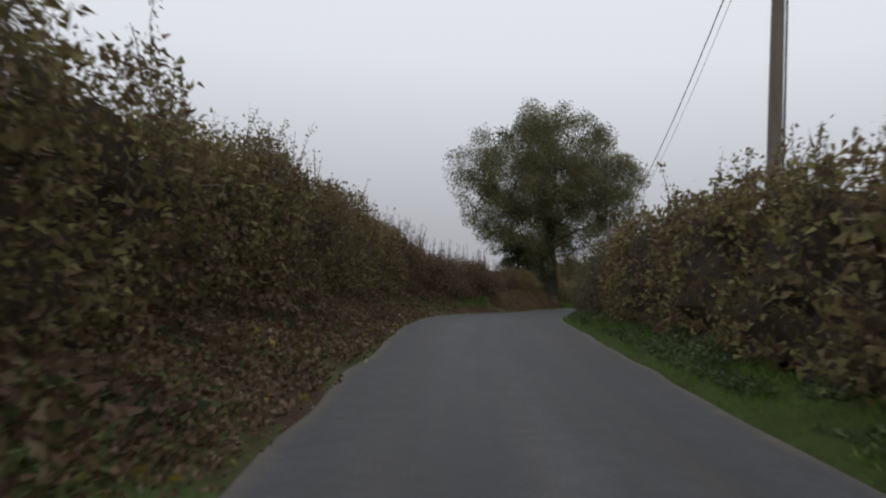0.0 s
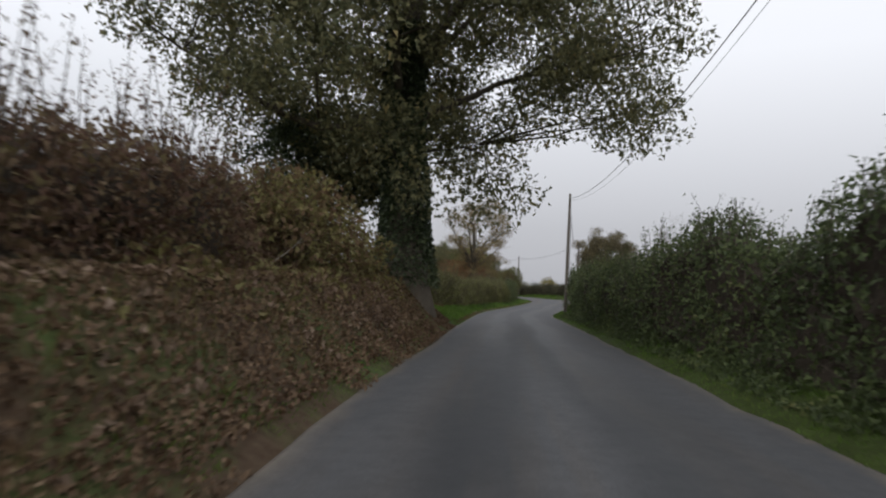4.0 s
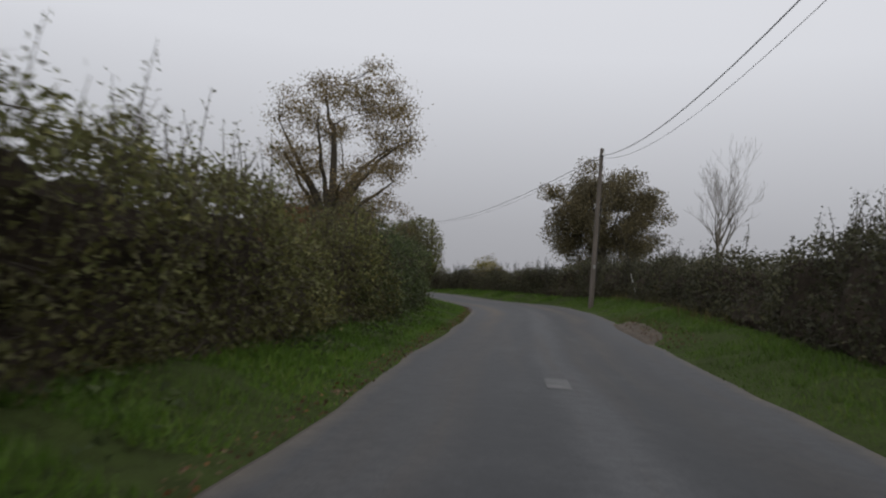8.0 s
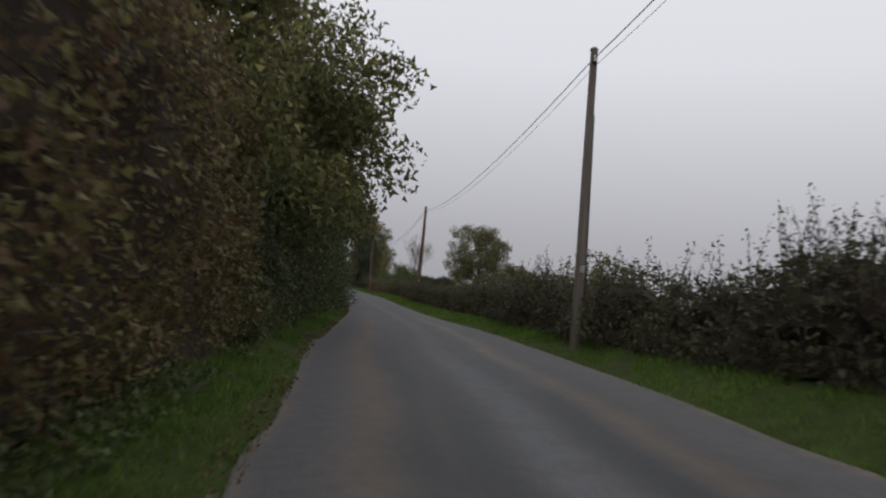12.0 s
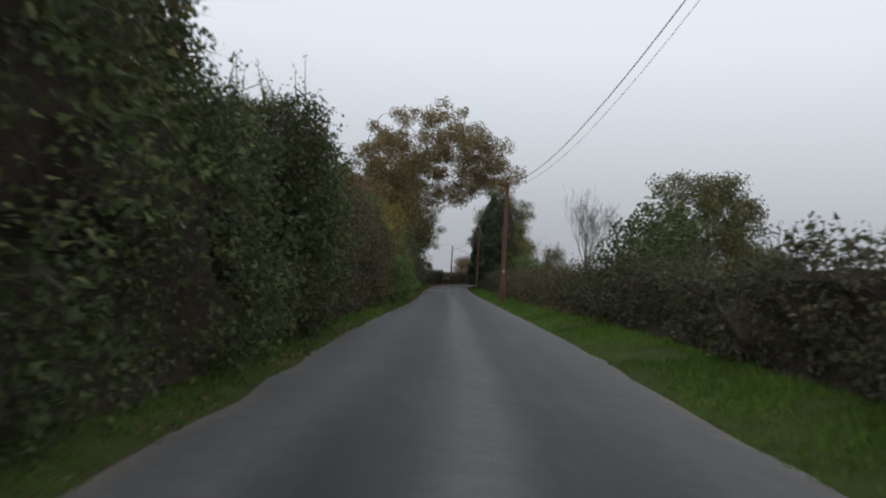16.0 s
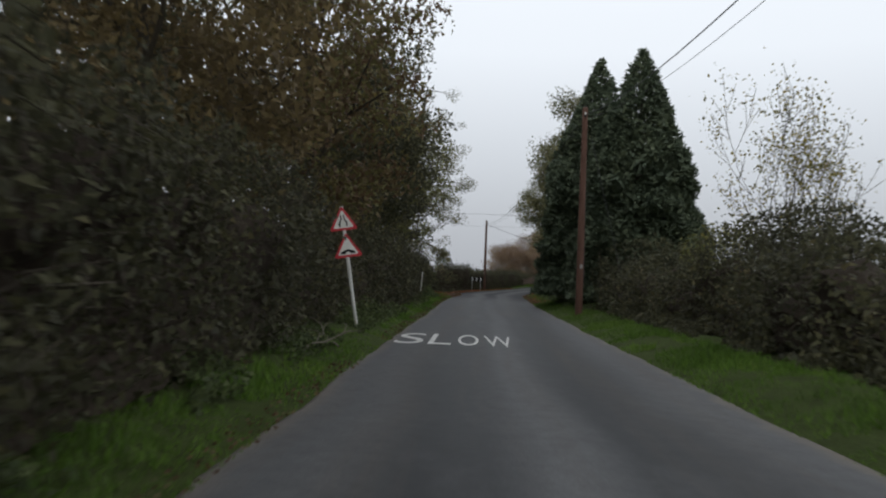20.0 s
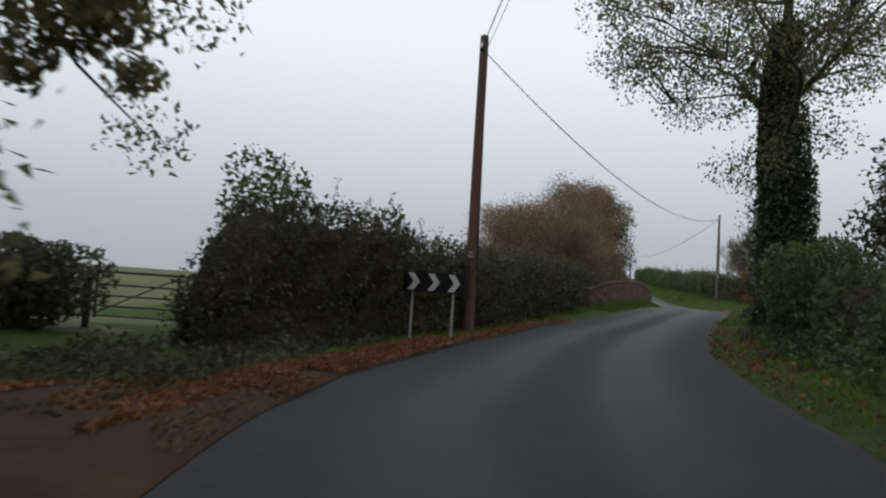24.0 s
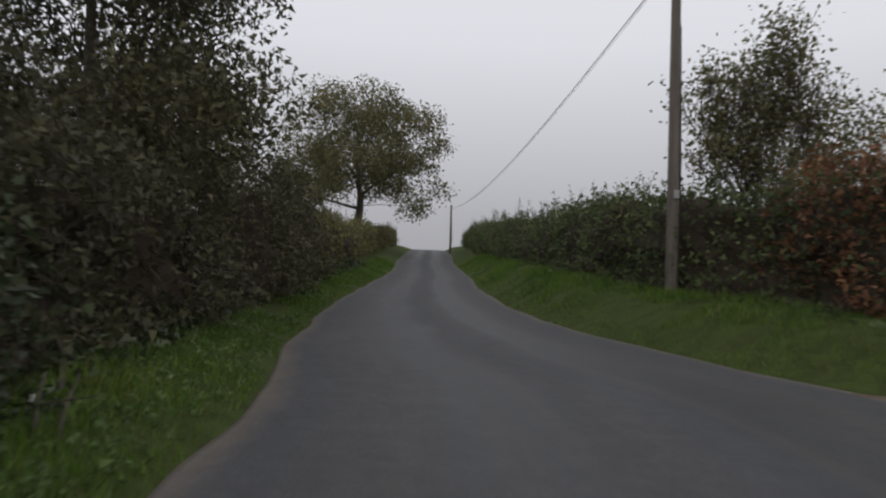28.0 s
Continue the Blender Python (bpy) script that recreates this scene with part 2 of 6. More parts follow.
def ramp_of(n, stops):
    r = n.new("ShaderNodeValToRGB")
    e = r.color_ramp.elements
    e[0].position, e[0].color = stops[0][0], (*stops[0][1], 1)
    e[1].position, e[1].color = stops[-1][0], (*stops[-1][1], 1)
    for p, c in stops[1:-1]:
        x = e.new(p)
        x.color = (*c, 1)
    return r


def noise_of(n, l, coord, scale, detail=4.0, rough=0.6):
    t = n.new("ShaderNodeTexNoise")
    t.inputs["Scale"].default_value = scale
    t.inputs["Detail"].default_value = detail
    t.inputs["Roughness"].default_value = rough
    l.new(coord, t.inputs["Vector"])
    return t


def place_coord(n):
    g = n.new("ShaderNodeNewGeometry")
    return g.outputs["Position"]


def mix_of(n, l, fac, a, b, kind="MIX"):
    x = n.new("ShaderNodeMix")
    x.data_type, x.blend_type = "RGBA", kind
    for sock, v in ((x.inputs["Factor"], fac), (x.inputs["A"], a), (x.inputs["B"], b)):
        if isinstance(v, (int, float)):
            sock.default_value = v
        elif isinstance(v, tuple):
            sock.default_value = (*v, 1)
        else:
            l.new(v, sock)
    return x.outputs["Result"]


def bump_of(n, l, b, height, strength, dist):
    x = n.new("ShaderNodeBump")
    x.inputs["Strength"].default_value = strength
    x.inputs["Distance"].default_value = dist
    l.new(height, x.inputs["Height"])
    l.new(x.outputs[0], b.inputs["Normal"])


def leaf_material(name, stops, thin=0.3, patch=0.5, rough=0.65):
    """Leaves: each leaf its own tone, patches of tone over the plant, light through the leaf."""
    m, n, l, b = material(name, rough, 0.22)
    g = n.new("ShaderNodeNewGeometry")
    big = noise_of(n, l, g.outputs["Position"], 0.55, 3.0)
    add = n.new("ShaderNodeMath")
    add.operation = "MULTIPLY_ADD"
    l.new(big.outputs["Fac"], add.inputs[0])
    add.inputs[1].default_value = patch * 2
    sub = n.new("ShaderNodeMath")
    sub.operation = "MULTIPLY_ADD"
    l.new(g.outputs["Random Per Island"], sub.inputs[0])
    sub.inputs[1].default_value = 0.6
    sub.inputs[2].default_value = 0.18 - patch
    l.new(sub.outputs[0], add.inputs[2])
    r = ramp_of(n, stops)
    l.new(add.outputs[0], r.inputs[0])
    l.new(r.outputs[0], b.inputs["Base Color"])
    t = n.new("ShaderNodeBsdfTranslucent")
    l.new(r.outputs[0], t.inputs["Color"])
    mx = n.new("ShaderNodeMixShader")
    mx.inputs[0].default_value = thin
    l.new(b.outputs[0], mx.inputs[1])
    l.new(t.outputs[0], mx.inputs[2])
    l.new(mx.outputs[0], n["Material Output"].inputs["Surface"])
    return m


HEDGE_BROWN = leaf_material("hedge_leaf_brown", [(0, (0.067, 0.042, 0.026)), (0.35, (0.134, 0.086, 0.047)), (0.6, (0.144, 0.134, 0.054)), (0.85, (0.190, 0.166, 0.062)), (1, (0.290, 0.205, 0.082))])
HEDGE_OLIVE = leaf_material("hedge_leaf_olive", [(0, (0.060, 0.052, 0.027)), (0.4, (0.106, 0.101, 0.043)), (0.7, (0.152, 0.160, 0.058)), (1, (0.294, 0.256, 0.083))])
HEDGE_RUSSET = leaf_material("hedge_leaf_russet", [(0, (0.050, 0.030, 0.022)), (0.35, (0.098, 0.056, 0.037)), (0.65, (0.130, 0.090, 0.050)), (0.88, (0.140, 0.125, 0.055)), (1, (0.225, 0.180, 0.078))])
HEDGE_BRAMBLE = leaf_material("bramble_leaf", [(0, (0.045, 0.036, 0.024)), (0.4, (0.082, 0.070, 0.040)), (0.7, (0.112, 0.112, 0.055)), (1, (0.22, 0.165, 0.08))])
HEDGE_GREEN = leaf_material("hedge_leaf_green", [(0, (0.035, 0.046, 0.022)), (0.45, (0.069, 0.090, 0.037)), (0.75, (0.115, 0.145, 0.055)), (1, (0.200, 0.190, 0.080))])
HEDGE_DARK = leaf_material("hedge_leaf_dark", [(0, (0.036, 0.036, 0.024)), (0.5, (0.068, 0.068, 0.039)), (0.8, (0.108, 0.106, 0.054)), (1, (0.190, 0.148, 0.076))])
THICKET_BROWN = leaf_material("thicket_leaf_brown", [(0, (0.084, 0.056, 0.042)), (0.4, (0.168, 0.109, 0.073)), (0.7, (0.224, 0.161, 0.098)), (1, (0.329, 0.245, 0.133))])
HEDGE_RUST = leaf_material("hedge_leaf_rust", [(0, (0.072, 0.029, 0.017)), (0.4, (0.165, 0.080, 0.042)), (0.75, (0.240, 0.124, 0.060)), (1, (0.330, 0.205, 0.085))])
OAK_LEAF = leaf_material("oak_leaf", [(0, (0.066, 0.079, 0.042)), (0.45, (0.125, 0.124, 0.064)), (0.75, (0.185, 0.172, 0.082)), (1, (0.302, 0.226, 0.094))], thin=0.4)
OAK_BROWN = leaf_material("oak_leaf_brown", [(0, (0.072, 0.066, 0.043)), (0.45, (0.132, 0.112, 0.066)), (0.75, (0.190, 0.158, 0.084)), (1, (0.300, 0.225, 0.105))], thin=0.4)
OAK_TAN = leaf_material("oak_leaf_tan", [(0, (0.104, 0.078, 0.049)), (0.45, (0.192, 0.148, 0.078)), (0.75, (0.260, 0.200, 0.096)), (1, (0.348, 0.260, 0.122))], thin=0.4)
YELLOW_LEAF = leaf_material("yellow_leaf", [(0, (0.06, 0.07, 0.02)), (0.4, (0.14, 0.13, 0.03)), (0.7, (0.28, 0.22, 0.04)), (1, (0.4, 0.3, 0.06))], thin=0.4)
CONIFER_LEAF = leaf_material("conifer_needle", [(0, (0.039, 0.055, 0.035)), (0.5, (0.069, 0.088, 0.055)), (1, (0.117, 0.138, 0.078))], thin=0.1)
ELDER_LEAF = leaf_material("elder_leaf", [(0, (0.055, 0.085, 0.030)), (0.45, (0.105, 0.155, 0.055)), (0.8, (0.165, 0.230, 0.080)), (1, (0.25, 0.285, 0.11))], thin=0.4)
IVY_LEAF = leaf_material("ivy_leaf", [(0, (0.022, 0.029, 0.017)), (0.5, (0.043, 0.061, 0.029)), (1, (0.102, 0.123, 0.058))], thin=0.15, rough=0.4)
FALLEN_LEAF = leaf_material("fallen_leaf", [(0, (0.062, 0.027, 0.014)), (0.4, (0.166, 0.068, 0.031)), (0.75, (0.225, 0.102, 0.046)), (1, (0.340, 0.210, 0.092))], thin=0.15)


TAN_LEAF = leaf_material("curled_tan_leaf", [(0, (0.09, 0.06, 0.042)), (0.5, (0.17, 0.12, 0.085)), (1, (0.28, 0.21, 0.16))], thin=0.1)
DEAD_LEAF = leaf_material("dead_leaf", [(0, (0.044, 0.028, 0.018)), (0.4, (0.094, 0.058, 0.034)), (0.75, (0.15, 0.1, 0.06)), (1, (0.24, 0.18, 0.115))], thin=0.1)


def plain(name, lo, hi, scale, rough=0.85, spec=0.25, metal=0.0, bump=0.3, dist=0.01, stretch=None):
    """A surface of two tones at two scales with fine relief."""
    m, n, l, b = material(name, rough, spec, metal)
    c = place_coord(n)
    if stretch:
        mp = n.new("ShaderNodeMapping")
        mp.inputs["Scale"].default_value = stretch
        tc = n.new("ShaderNodeTexCoord")
        l.new(tc.outputs["Object"], mp.inputs["Vector"])
        c = mp.outputs[0]
    a = noise_of(n, l, c, scale, 5)
    d = noise_of(n, l, c, scale * 9, 5)
    f = n.new("ShaderNodeMath")
    f.operation = "MULTIPLY_ADD"
    f.inputs[1].default_value, f.inputs[2].default_value = 0.55, 0.0
    l.new(d.outputs["Fac"], f.inputs[0])
    g = n.new("ShaderNodeMath")
    g.operation = "MULTIPLY_ADD"
    g.inputs[1].default_value = 0.8
    l.new(a.outputs["Fac"], g.inputs[0])
    l.new(f.outputs[0], g.inputs[2])
    r = ramp_of(n, [(0.35, lo), (0.95, hi)])
    l.new(g.outputs[0], r.inputs[0])
    l.new(r.outputs[0], b.inputs["Base Color"])
    bump_of(n, l, b, g.outputs[0], bump, dist)
    return m


BARK = plain("bark", (0.035, 0.03, 0.024), (0.11, 0.095, 0.075), 3.0, 0.95, 0.15, bump=0.9, dist=0.03, stretch=(1, 1, 0.25))
BARK_PALE = plain("bark_pale", (0.09, 0.08, 0.065), (0.2, 0.18, 0.15), 3.0, 0.95, 0.15, bump=0.7, dist=0.02, stretch=(1, 1, 0.3))
# stands for the twigs inside a hedge, darkened for the shade between leaves
SHADED_TWIGS = plain("shaded_hedge_twigs", (0.024, 0.019, 0.014), (0.070, 0.056, 0.042), 4.0, 0.95, 0.1, bump=1.0, dist=0.06)
POLE_WOOD = plain("pole_wood", (0.062, 0.053, 0.045), (0.175, 0.150, 0.128), 2.0, 0.8, 0.25, bump=0.5, dist=0.01, stretch=(6, 6, 0.35))
POLE_RED = plain("pole_wood_red", (0.06, 0.03, 0.022), (0.14, 0.075, 0.055), 2.0, 0.8, 0.25, bump=0.5, dist=0.01, stretch=(6, 6, 0.35))
SOIL = plain("verge_soil", (0.02, 0.013, 0.009), (0.065, 0.038, 0.022), 1.5, 0.95, 0.15, bump=0.8, dist=0.03)
TURF = plain("turf", (0.022, 0.024, 0.010), (0.066, 0.095, 0.024), 3.2, 0.95, 0.1, bump=1.0, dist=0.07)
FIELD = plain("field", (0.05, 0.06, 0.025), (0.12, 0.12, 0.06), 0.3, 0.95, 0.1, bump=0.8, dist=0.08)
MUD = plain("trodden_mud", (0.035, 0.028, 0.021), (0.125, 0.100, 0.076), 1.8, 0.9, 0.25, bump=1.0, dist=0.05)
GRAVEL = plain("gravel", (0.035, 0.027, 0.021), (0.145, 0.108, 0.082), 3.4, 0.95, 0.2, bump=0.8, dist=0.02)
STEEL = plain("galvanised_steel", (0.28, 0.28, 0.29), (0.5, 0.5, 0.5), 6.0, 0.5, 0.5, 0.6, 0.1, 0.002)
IRON = plain("dark_iron", (0.03, 0.03, 0.032), (0.09, 0.085, 0.08), 6.0, 0.6, 0.4, 0.3, 0.2, 0.003)
CABLE = plain("cable_black", (0.015, 0.015, 0.016), (0.03, 0.03, 0.032), 4.0, 0.6, 0.3, bump=0.1)
MORTAR = plain("mortar", (0.05, 0.04, 0.034), (0.13, 0.105, 0.085), 3.0, 0.95, 0.1, bump=0.6, dist=0.02)
COPING = plain("coping_stone", (0.035, 0.027, 0.021), (0.13, 0.095, 0.075), 2.5, 0.95, 0.15, bump=0.8, dist=0.02)
SIGN_WHITE = plain("sign_white", (0.62, 0.62, 0.6), (0.82, 0.82, 0.8), 5.0, 0.4, 0.5, bump=0.05)
SIGN_RED = plain("sign_red", (0.42, 0.02, 0.03), (0.6, 0.04, 0.06), 5.0, 0.4, 0.5, bump=0.05)
SIGN_BLACK = plain("sign_black", (0.006, 0.006, 0.007), (0.014, 0.014, 0.015), 5.0, 0.7, 0.15, bump=0.05)
SIGN_GREY = plain("sign_back_grey", (0.18, 0.18, 0.18), (0.32, 0.32, 0.31), 5.0, 0.5, 0.5, bump=0.05)
CHEVRON_PALE = plain("chevron_pale", (0.4, 0.4, 0.4), (0.6, 0.6, 0.58), 5.0, 0.45, 0.4, bump=0.05)
ROAD_PAINT = plain("road_paint", (0.3, 0.3, 0.29), (0.72, 0.72, 0.7), 2.2, 0.75, 0.3, bump=0.4, dist=0.004)
FADED_PAINT = plain("faded_road_paint", (0.05, 0.05, 0.051), (0.145, 0.145, 0.145), 3.0, 0.75, 0.3, bump=0.4, dist=0.004)
PLASTIC = plain("pale_plastic", (0.5, 0.5, 0.48), (0.72, 0.72, 0.7), 5.0, 0.5, 0.4, bump=0.1)


def brick_material():
    m, n, l, b = material("old_brick", 0.9, 0.2)
    oi = n.new("ShaderNodeObjectInfo")
    r = ramp_of(n, [(0, (0.060, 0.036, 0.030)), (0.4, (0.095, 0.053, 0.043)), (0.8, (0.135, 0.080, 0.064)), (1, (0.230, 0.175, 0.148))])
    l.new(oi.outputs["Random"], r.inputs[0])
    a = noise_of(n, l, place_coord(n), 9, 5)
    col = mix_of(n, l, a.outputs["Fac"], r.outputs[0], (0.09, 0.08, 0.06))
    l.new(col, b.inputs["Base Color"])
    bump_of(n, l, b, a.outputs["Fac"], 0.7, 0.015)
    return m


def asphalt_material():
    """Worn moist asphalt: darker wheel tracks, paler crown, dusty brown streaks along the way, patches, fine stone, and
    tree shade in the colour.
    """
    m, n, l, b = material("asphalt", 0.7, 0.16)
    uv = n.new("ShaderNodeUVMap")
    sep = n.new("ShaderNodeSeparateXYZ")
    l.new(uv.outputs[0], sep.inputs[0])
    pos = place_coord(n)
    mp = n.new("ShaderNodeMapping")
    mp.inputs["Scale"].default_value = (7.0, 0.06, 1)
    l.new(uv.outputs[0], mp.inputs["Vector"])
    streak = noise_of(n, l, mp.outputs[0], 1.6, 4)
    wob = noise_of(n, l, pos, 0.12, 2)
    lat = n.new("ShaderNodeMath")
    lat.operation = "MULTIPLY_ADD"
    l.new(wob.outputs["Fac"], lat.inputs[0])
    lat.inputs[1].default_value = 0.16
    l.new(sep.outputs["X"], lat.inputs[2])
    tracks = ramp_of(n, [(0.08, (0.75,) * 3), (0.25, (0.7,) * 3), (0.36, (0.08,) * 3), (0.46, (0.15,) * 3), (0.54, (1.0,) * 3), (0.60, (0.95,) * 3), (0.68, (0.08,) * 3), (0.80, (0.15,) * 3), (0.92, (0.75,) * 3), (1.0, (0.9,) * 3)])
    l.new(lat.outputs[0], tracks.inputs[0])
    big = noise_of(n, l, pos, 0.09, 3)
    fine = noise_of(n, l, pos, 45, 3, 0.7)
    along = n.new("ShaderNodeMath")
    along.operation = "MULTIPLY"
    along.inputs[1].default_value = 0.002
    l.new(sep.outputs["Y"], along.inputs[0])
    # the wheels have marked the middle of the way most
    marked = ramp_of(n, [(0.0, (0.45,) * 3), (0.20, (0.5,) * 3), (0.30, (0.8,) * 3), (0.42, (1.0,) * 3), (0.64, (1.0,) * 3), (0.70, (0.7,) * 3), (0.79, (0.45,) * 3), (0.82, (0.2,) * 3)])
    l.new(along.outputs[0], marked.inputs[0])
    base = mix_of(n, l, marked.outputs[0], (0.050, 0.0515, 0.055), mix_of(n, l, tracks.outputs[0], (0.0165, 0.0180, 0.0205), (0.124, 0.126, 0.131)))
    part_of = n.new("ShaderNodeMath")
    part_of.operation = "MULTIPLY"
    part_of.inputs[1].default_value = 0.2
    l.new(big.outputs["Fac"], part_of.inputs[0])
    base = mix_of(n, l, part_of.outputs[0], base, (0.050, 0.0515, 0.055))
    st = ramp_of(n, [(0.5, (0.0,) * 3), (0.72, (1.0,) * 3)])
    l.new(streak.outputs["Fac"], st.inputs[0])
    half = n.new("ShaderNodeMath")
    half.operation = "MULTIPLY"
    half.inputs[1].default_value = 0.25
    l.new(st.outputs[0], half.inputs[0])
    base = mix_of(n, l, half.outputs[0], base, (0.095, 0.076, 0.057))
    worn = ramp_of(n, [(0.52, (0.0,) * 3), (0.72, (0.34,) * 3)])
    wm = n.new("ShaderNodeMapping")
    wm.inputs["Scale"].default_value = (2.6, 0.22, 1)
    l.new(uv.outputs[0], wm.inputs["Vector"])
    l.new(noise_of(n, l, wm.outputs[0], 1.3, 8, 0.72).outputs["Fac"], worn.inputs[0])
    base = mix_of(n, l, worn.outputs[0], base, (0.105, 0.106, 0.109))
    # brown dust drawn out by the wheels
    drag = ramp_of(n, [(0.18, (0.0,) * 3), (0.28, (1.1,) * 3), (0.36, (0.0,) * 3), (0.72, (0.0,) * 3), (0.79, (0.85,) * 3), (0.88, (0.1,) * 3)])
    l.new(lat.outputs[0], drag.inputs[0])
    dust = n.new("ShaderNodeMath")
    dust.operation = "MULTIPLY"
    l.new(drag.outputs[0], dust.inputs[0])
    l.new(noise_of(n, l, pos, 0.35, 4).outputs["Fac"], dust.inputs[1])
    # most of it round the bend, where the lane is muddy
    muddy = ramp_of(n, [(0.26, (0.12,) * 3), (0.30, (1.0,) * 3), (0.40, (1.0,) * 3), (0.45, (0.12,) * 3)])
    l.new(along.outputs[0], muddy.inputs[0])
    much = n.new("ShaderNodeMath")
    much.operation = "MULTIPLY"
    l.new(dust.outputs[0], much.inputs[0])
    l.new(muddy.outputs[0], much.inputs[1])
    base = mix_of(n, l, much.outputs[0], base, (0.145, 0.112, 0.079))
    # dust and grit gathered along both edges
    rim = ramp_of(n, [(0.0, (0.85,) * 3), (0.05, (0.0,) * 3), (0.95, (0.0,) * 3), (1.0, (0.85,) * 3)])
    frayed = n.new("ShaderNodeMath")
    frayed.operation = "MULTIPLY_ADD"
    frayed.inputs[1].default_value = 0.09
    l.new(noise_of(n, l, pos, 1.1, 5, 0.7).outputs["Fac"], frayed.inputs[0])
    shift = n.new("ShaderNodeMath")
    shift.operation = "SUBTRACT"
    shift.inputs[1].default_value = 0.045
    l.new(sep.outputs["X"], shift.inputs[0])
    l.new(shift.outputs[0], frayed.inputs[2])
    l.new(frayed.outputs[0], rim.inputs[0])
    grit = n.new("ShaderNodeMath")
    grit.operation = "MULTIPLY"
    l.new(rim.outputs[0], grit.inputs[0])
    l.new(noise_of(n, l, pos, 2.2, 4).outputs["Fac"], grit.inputs[1])
    base = mix_of(n, l, grit.outputs[0], base, (0.21, 0.17, 0.125))
    # the trees' shade on the way to the bridge, darkened into the asphalt's colour
    shade_in = n.new("ShaderNodeMapRange")
    shade_in.interpolation_type = "SMOOTHSTEP"
    shade_in.inputs["From Min"].default_value, shade_in.inputs["From Max"].default_value = 338, 358
    l.new(sep.outputs["Y"], shade_in.inputs["Value"])
    shade_out = n.new("ShaderNodeMapRange")
    shade_out.interpolation_type = "SMOOTHSTEP"
    shade_out.inputs["From Min"].default_value, shade_out.inputs["From Max"].default_value = 394, 380
    l.new(sep.outputs["Y"], shade_out.inputs["Value"])
    tree_shade = n.new("ShaderNodeMath")
    tree_shade.operation = "MULTIPLY"
    l.new(shade_in.outputs[0], tree_shade.inputs[0])
    l.new(shade_out.outputs[0], tree_shade.inputs[1])
    base = mix_of(n, l, tree_shade.outputs[0], base, mix_of(n, l, 1.0, base, (0.34, 0.34, 0.36), "MULTIPLY"))
    mott = ramp_of(n, [(0.3, (0.86,) * 3), (0.7, (1.14,) * 3)])
    l.new(noise_of(n, l, pos, 4.5, 6, 0.7).outputs["Fac"], mott.inputs[0])
    base = mix_of(n, l, 1.0, base, mott.outputs[0], "MULTIPLY")
    spk = ramp_of(n, [(0.35, (0.6,) * 3), (0.7, (1.3,) * 3)])
    l.new(fine.outputs["Fac"], spk.inputs[0])
    base = mix_of(n, l, 0.5, base, spk.outputs[0], "MULTIPLY")
    l.new(base, b.inputs["Base Color"])
    rr = n.new("ShaderNodeMapRange")
    rr.inputs["To Min"].default_value, rr.inputs["To Max"].default_value = 0.55, 0.85
    l.new(tracks.outputs[0], rr.inputs["Value"])
    l.new(rr.outputs[0], b.inputs["Roughness"])
    bump_of(n, l, b, fine.outputs["Fac"], 0.3, 0.004)
    return m


ASPHALT = asphalt_material()
LIMED = plain("lime_stained_brick", (0.07, 0.06, 0.052), (0.25, 0.225, 0.20), 9.0, 0.95, 0.15, bump=0.7, dist=0.01)
BRICK = brick_material()


def grass_material(name, stops):
    m, n, l, b = material(name, 0.6, 0.3)
    g = n.new("ShaderNodeNewGeometry")
    big = noise_of(n, l, g.outputs["Position"], 0.35, 3)
    f = n.new("ShaderNodeMath")
    f.operation = "MULTIPLY_ADD"
    f.inputs[1].default_value = 0.6
    l.new(g.outputs["Random Per Island"], f.inputs[0])
    h = n.new("ShaderNodeMath")
    h.operation = "MULTIPLY_ADD"
    h.inputs[1].default_value, h.inputs[2].default_value = 1.1, -0.35
    l.new(big.outputs["Fac"], h.inputs[0])
    l.new(h.outputs[0], f.inputs[2])
    r = ramp_of(n, stops)
    l.new(f.outputs[0], r.inputs[0])
    l.new(r.outputs[0], b.inputs["Base Color"])
    t = n.new("ShaderNodeBsdfTranslucent")
    l.new(r.outputs[0], t.inputs["Color"])
    mx = n.new("ShaderNodeMixShader")
    mx.inputs[0].default_value = 0.35
    l.new(b.outputs[0], mx.inputs[1])
    l.new(t.outputs[0], mx.inputs[2])
    l.new(mx.outputs[0], n["Material Output"].inputs["Surface"])
    return m


GRASS = grass_material("grass_blades", [(0, (0.034, 0.050, 0.012)), (0.4, (0.069, 0.124, 0.018)), (0.75, (0.113, 0.193, 0.028)), (1, (0.20, 0.215, 0.062))])
GRASS_FRESH = grass_material("fresh_grass_blades", [(0, (0.040, 0.064, 0.014)), (0.4, (0.080, 0.150, 0.020)), (0.75, (0.135, 0.235, 0.032)), (1, (0.22, 0.25, 0.07))])
GRASS_DRY = grass_material("dry_verge_blades", [(0, (0.05, 0.045, 0.02)), (0.4, (0.09, 0.085, 0.03)), (0.75, (0.16, 0.13, 0.05)), (1, (0.26, 0.19, 0.09))])

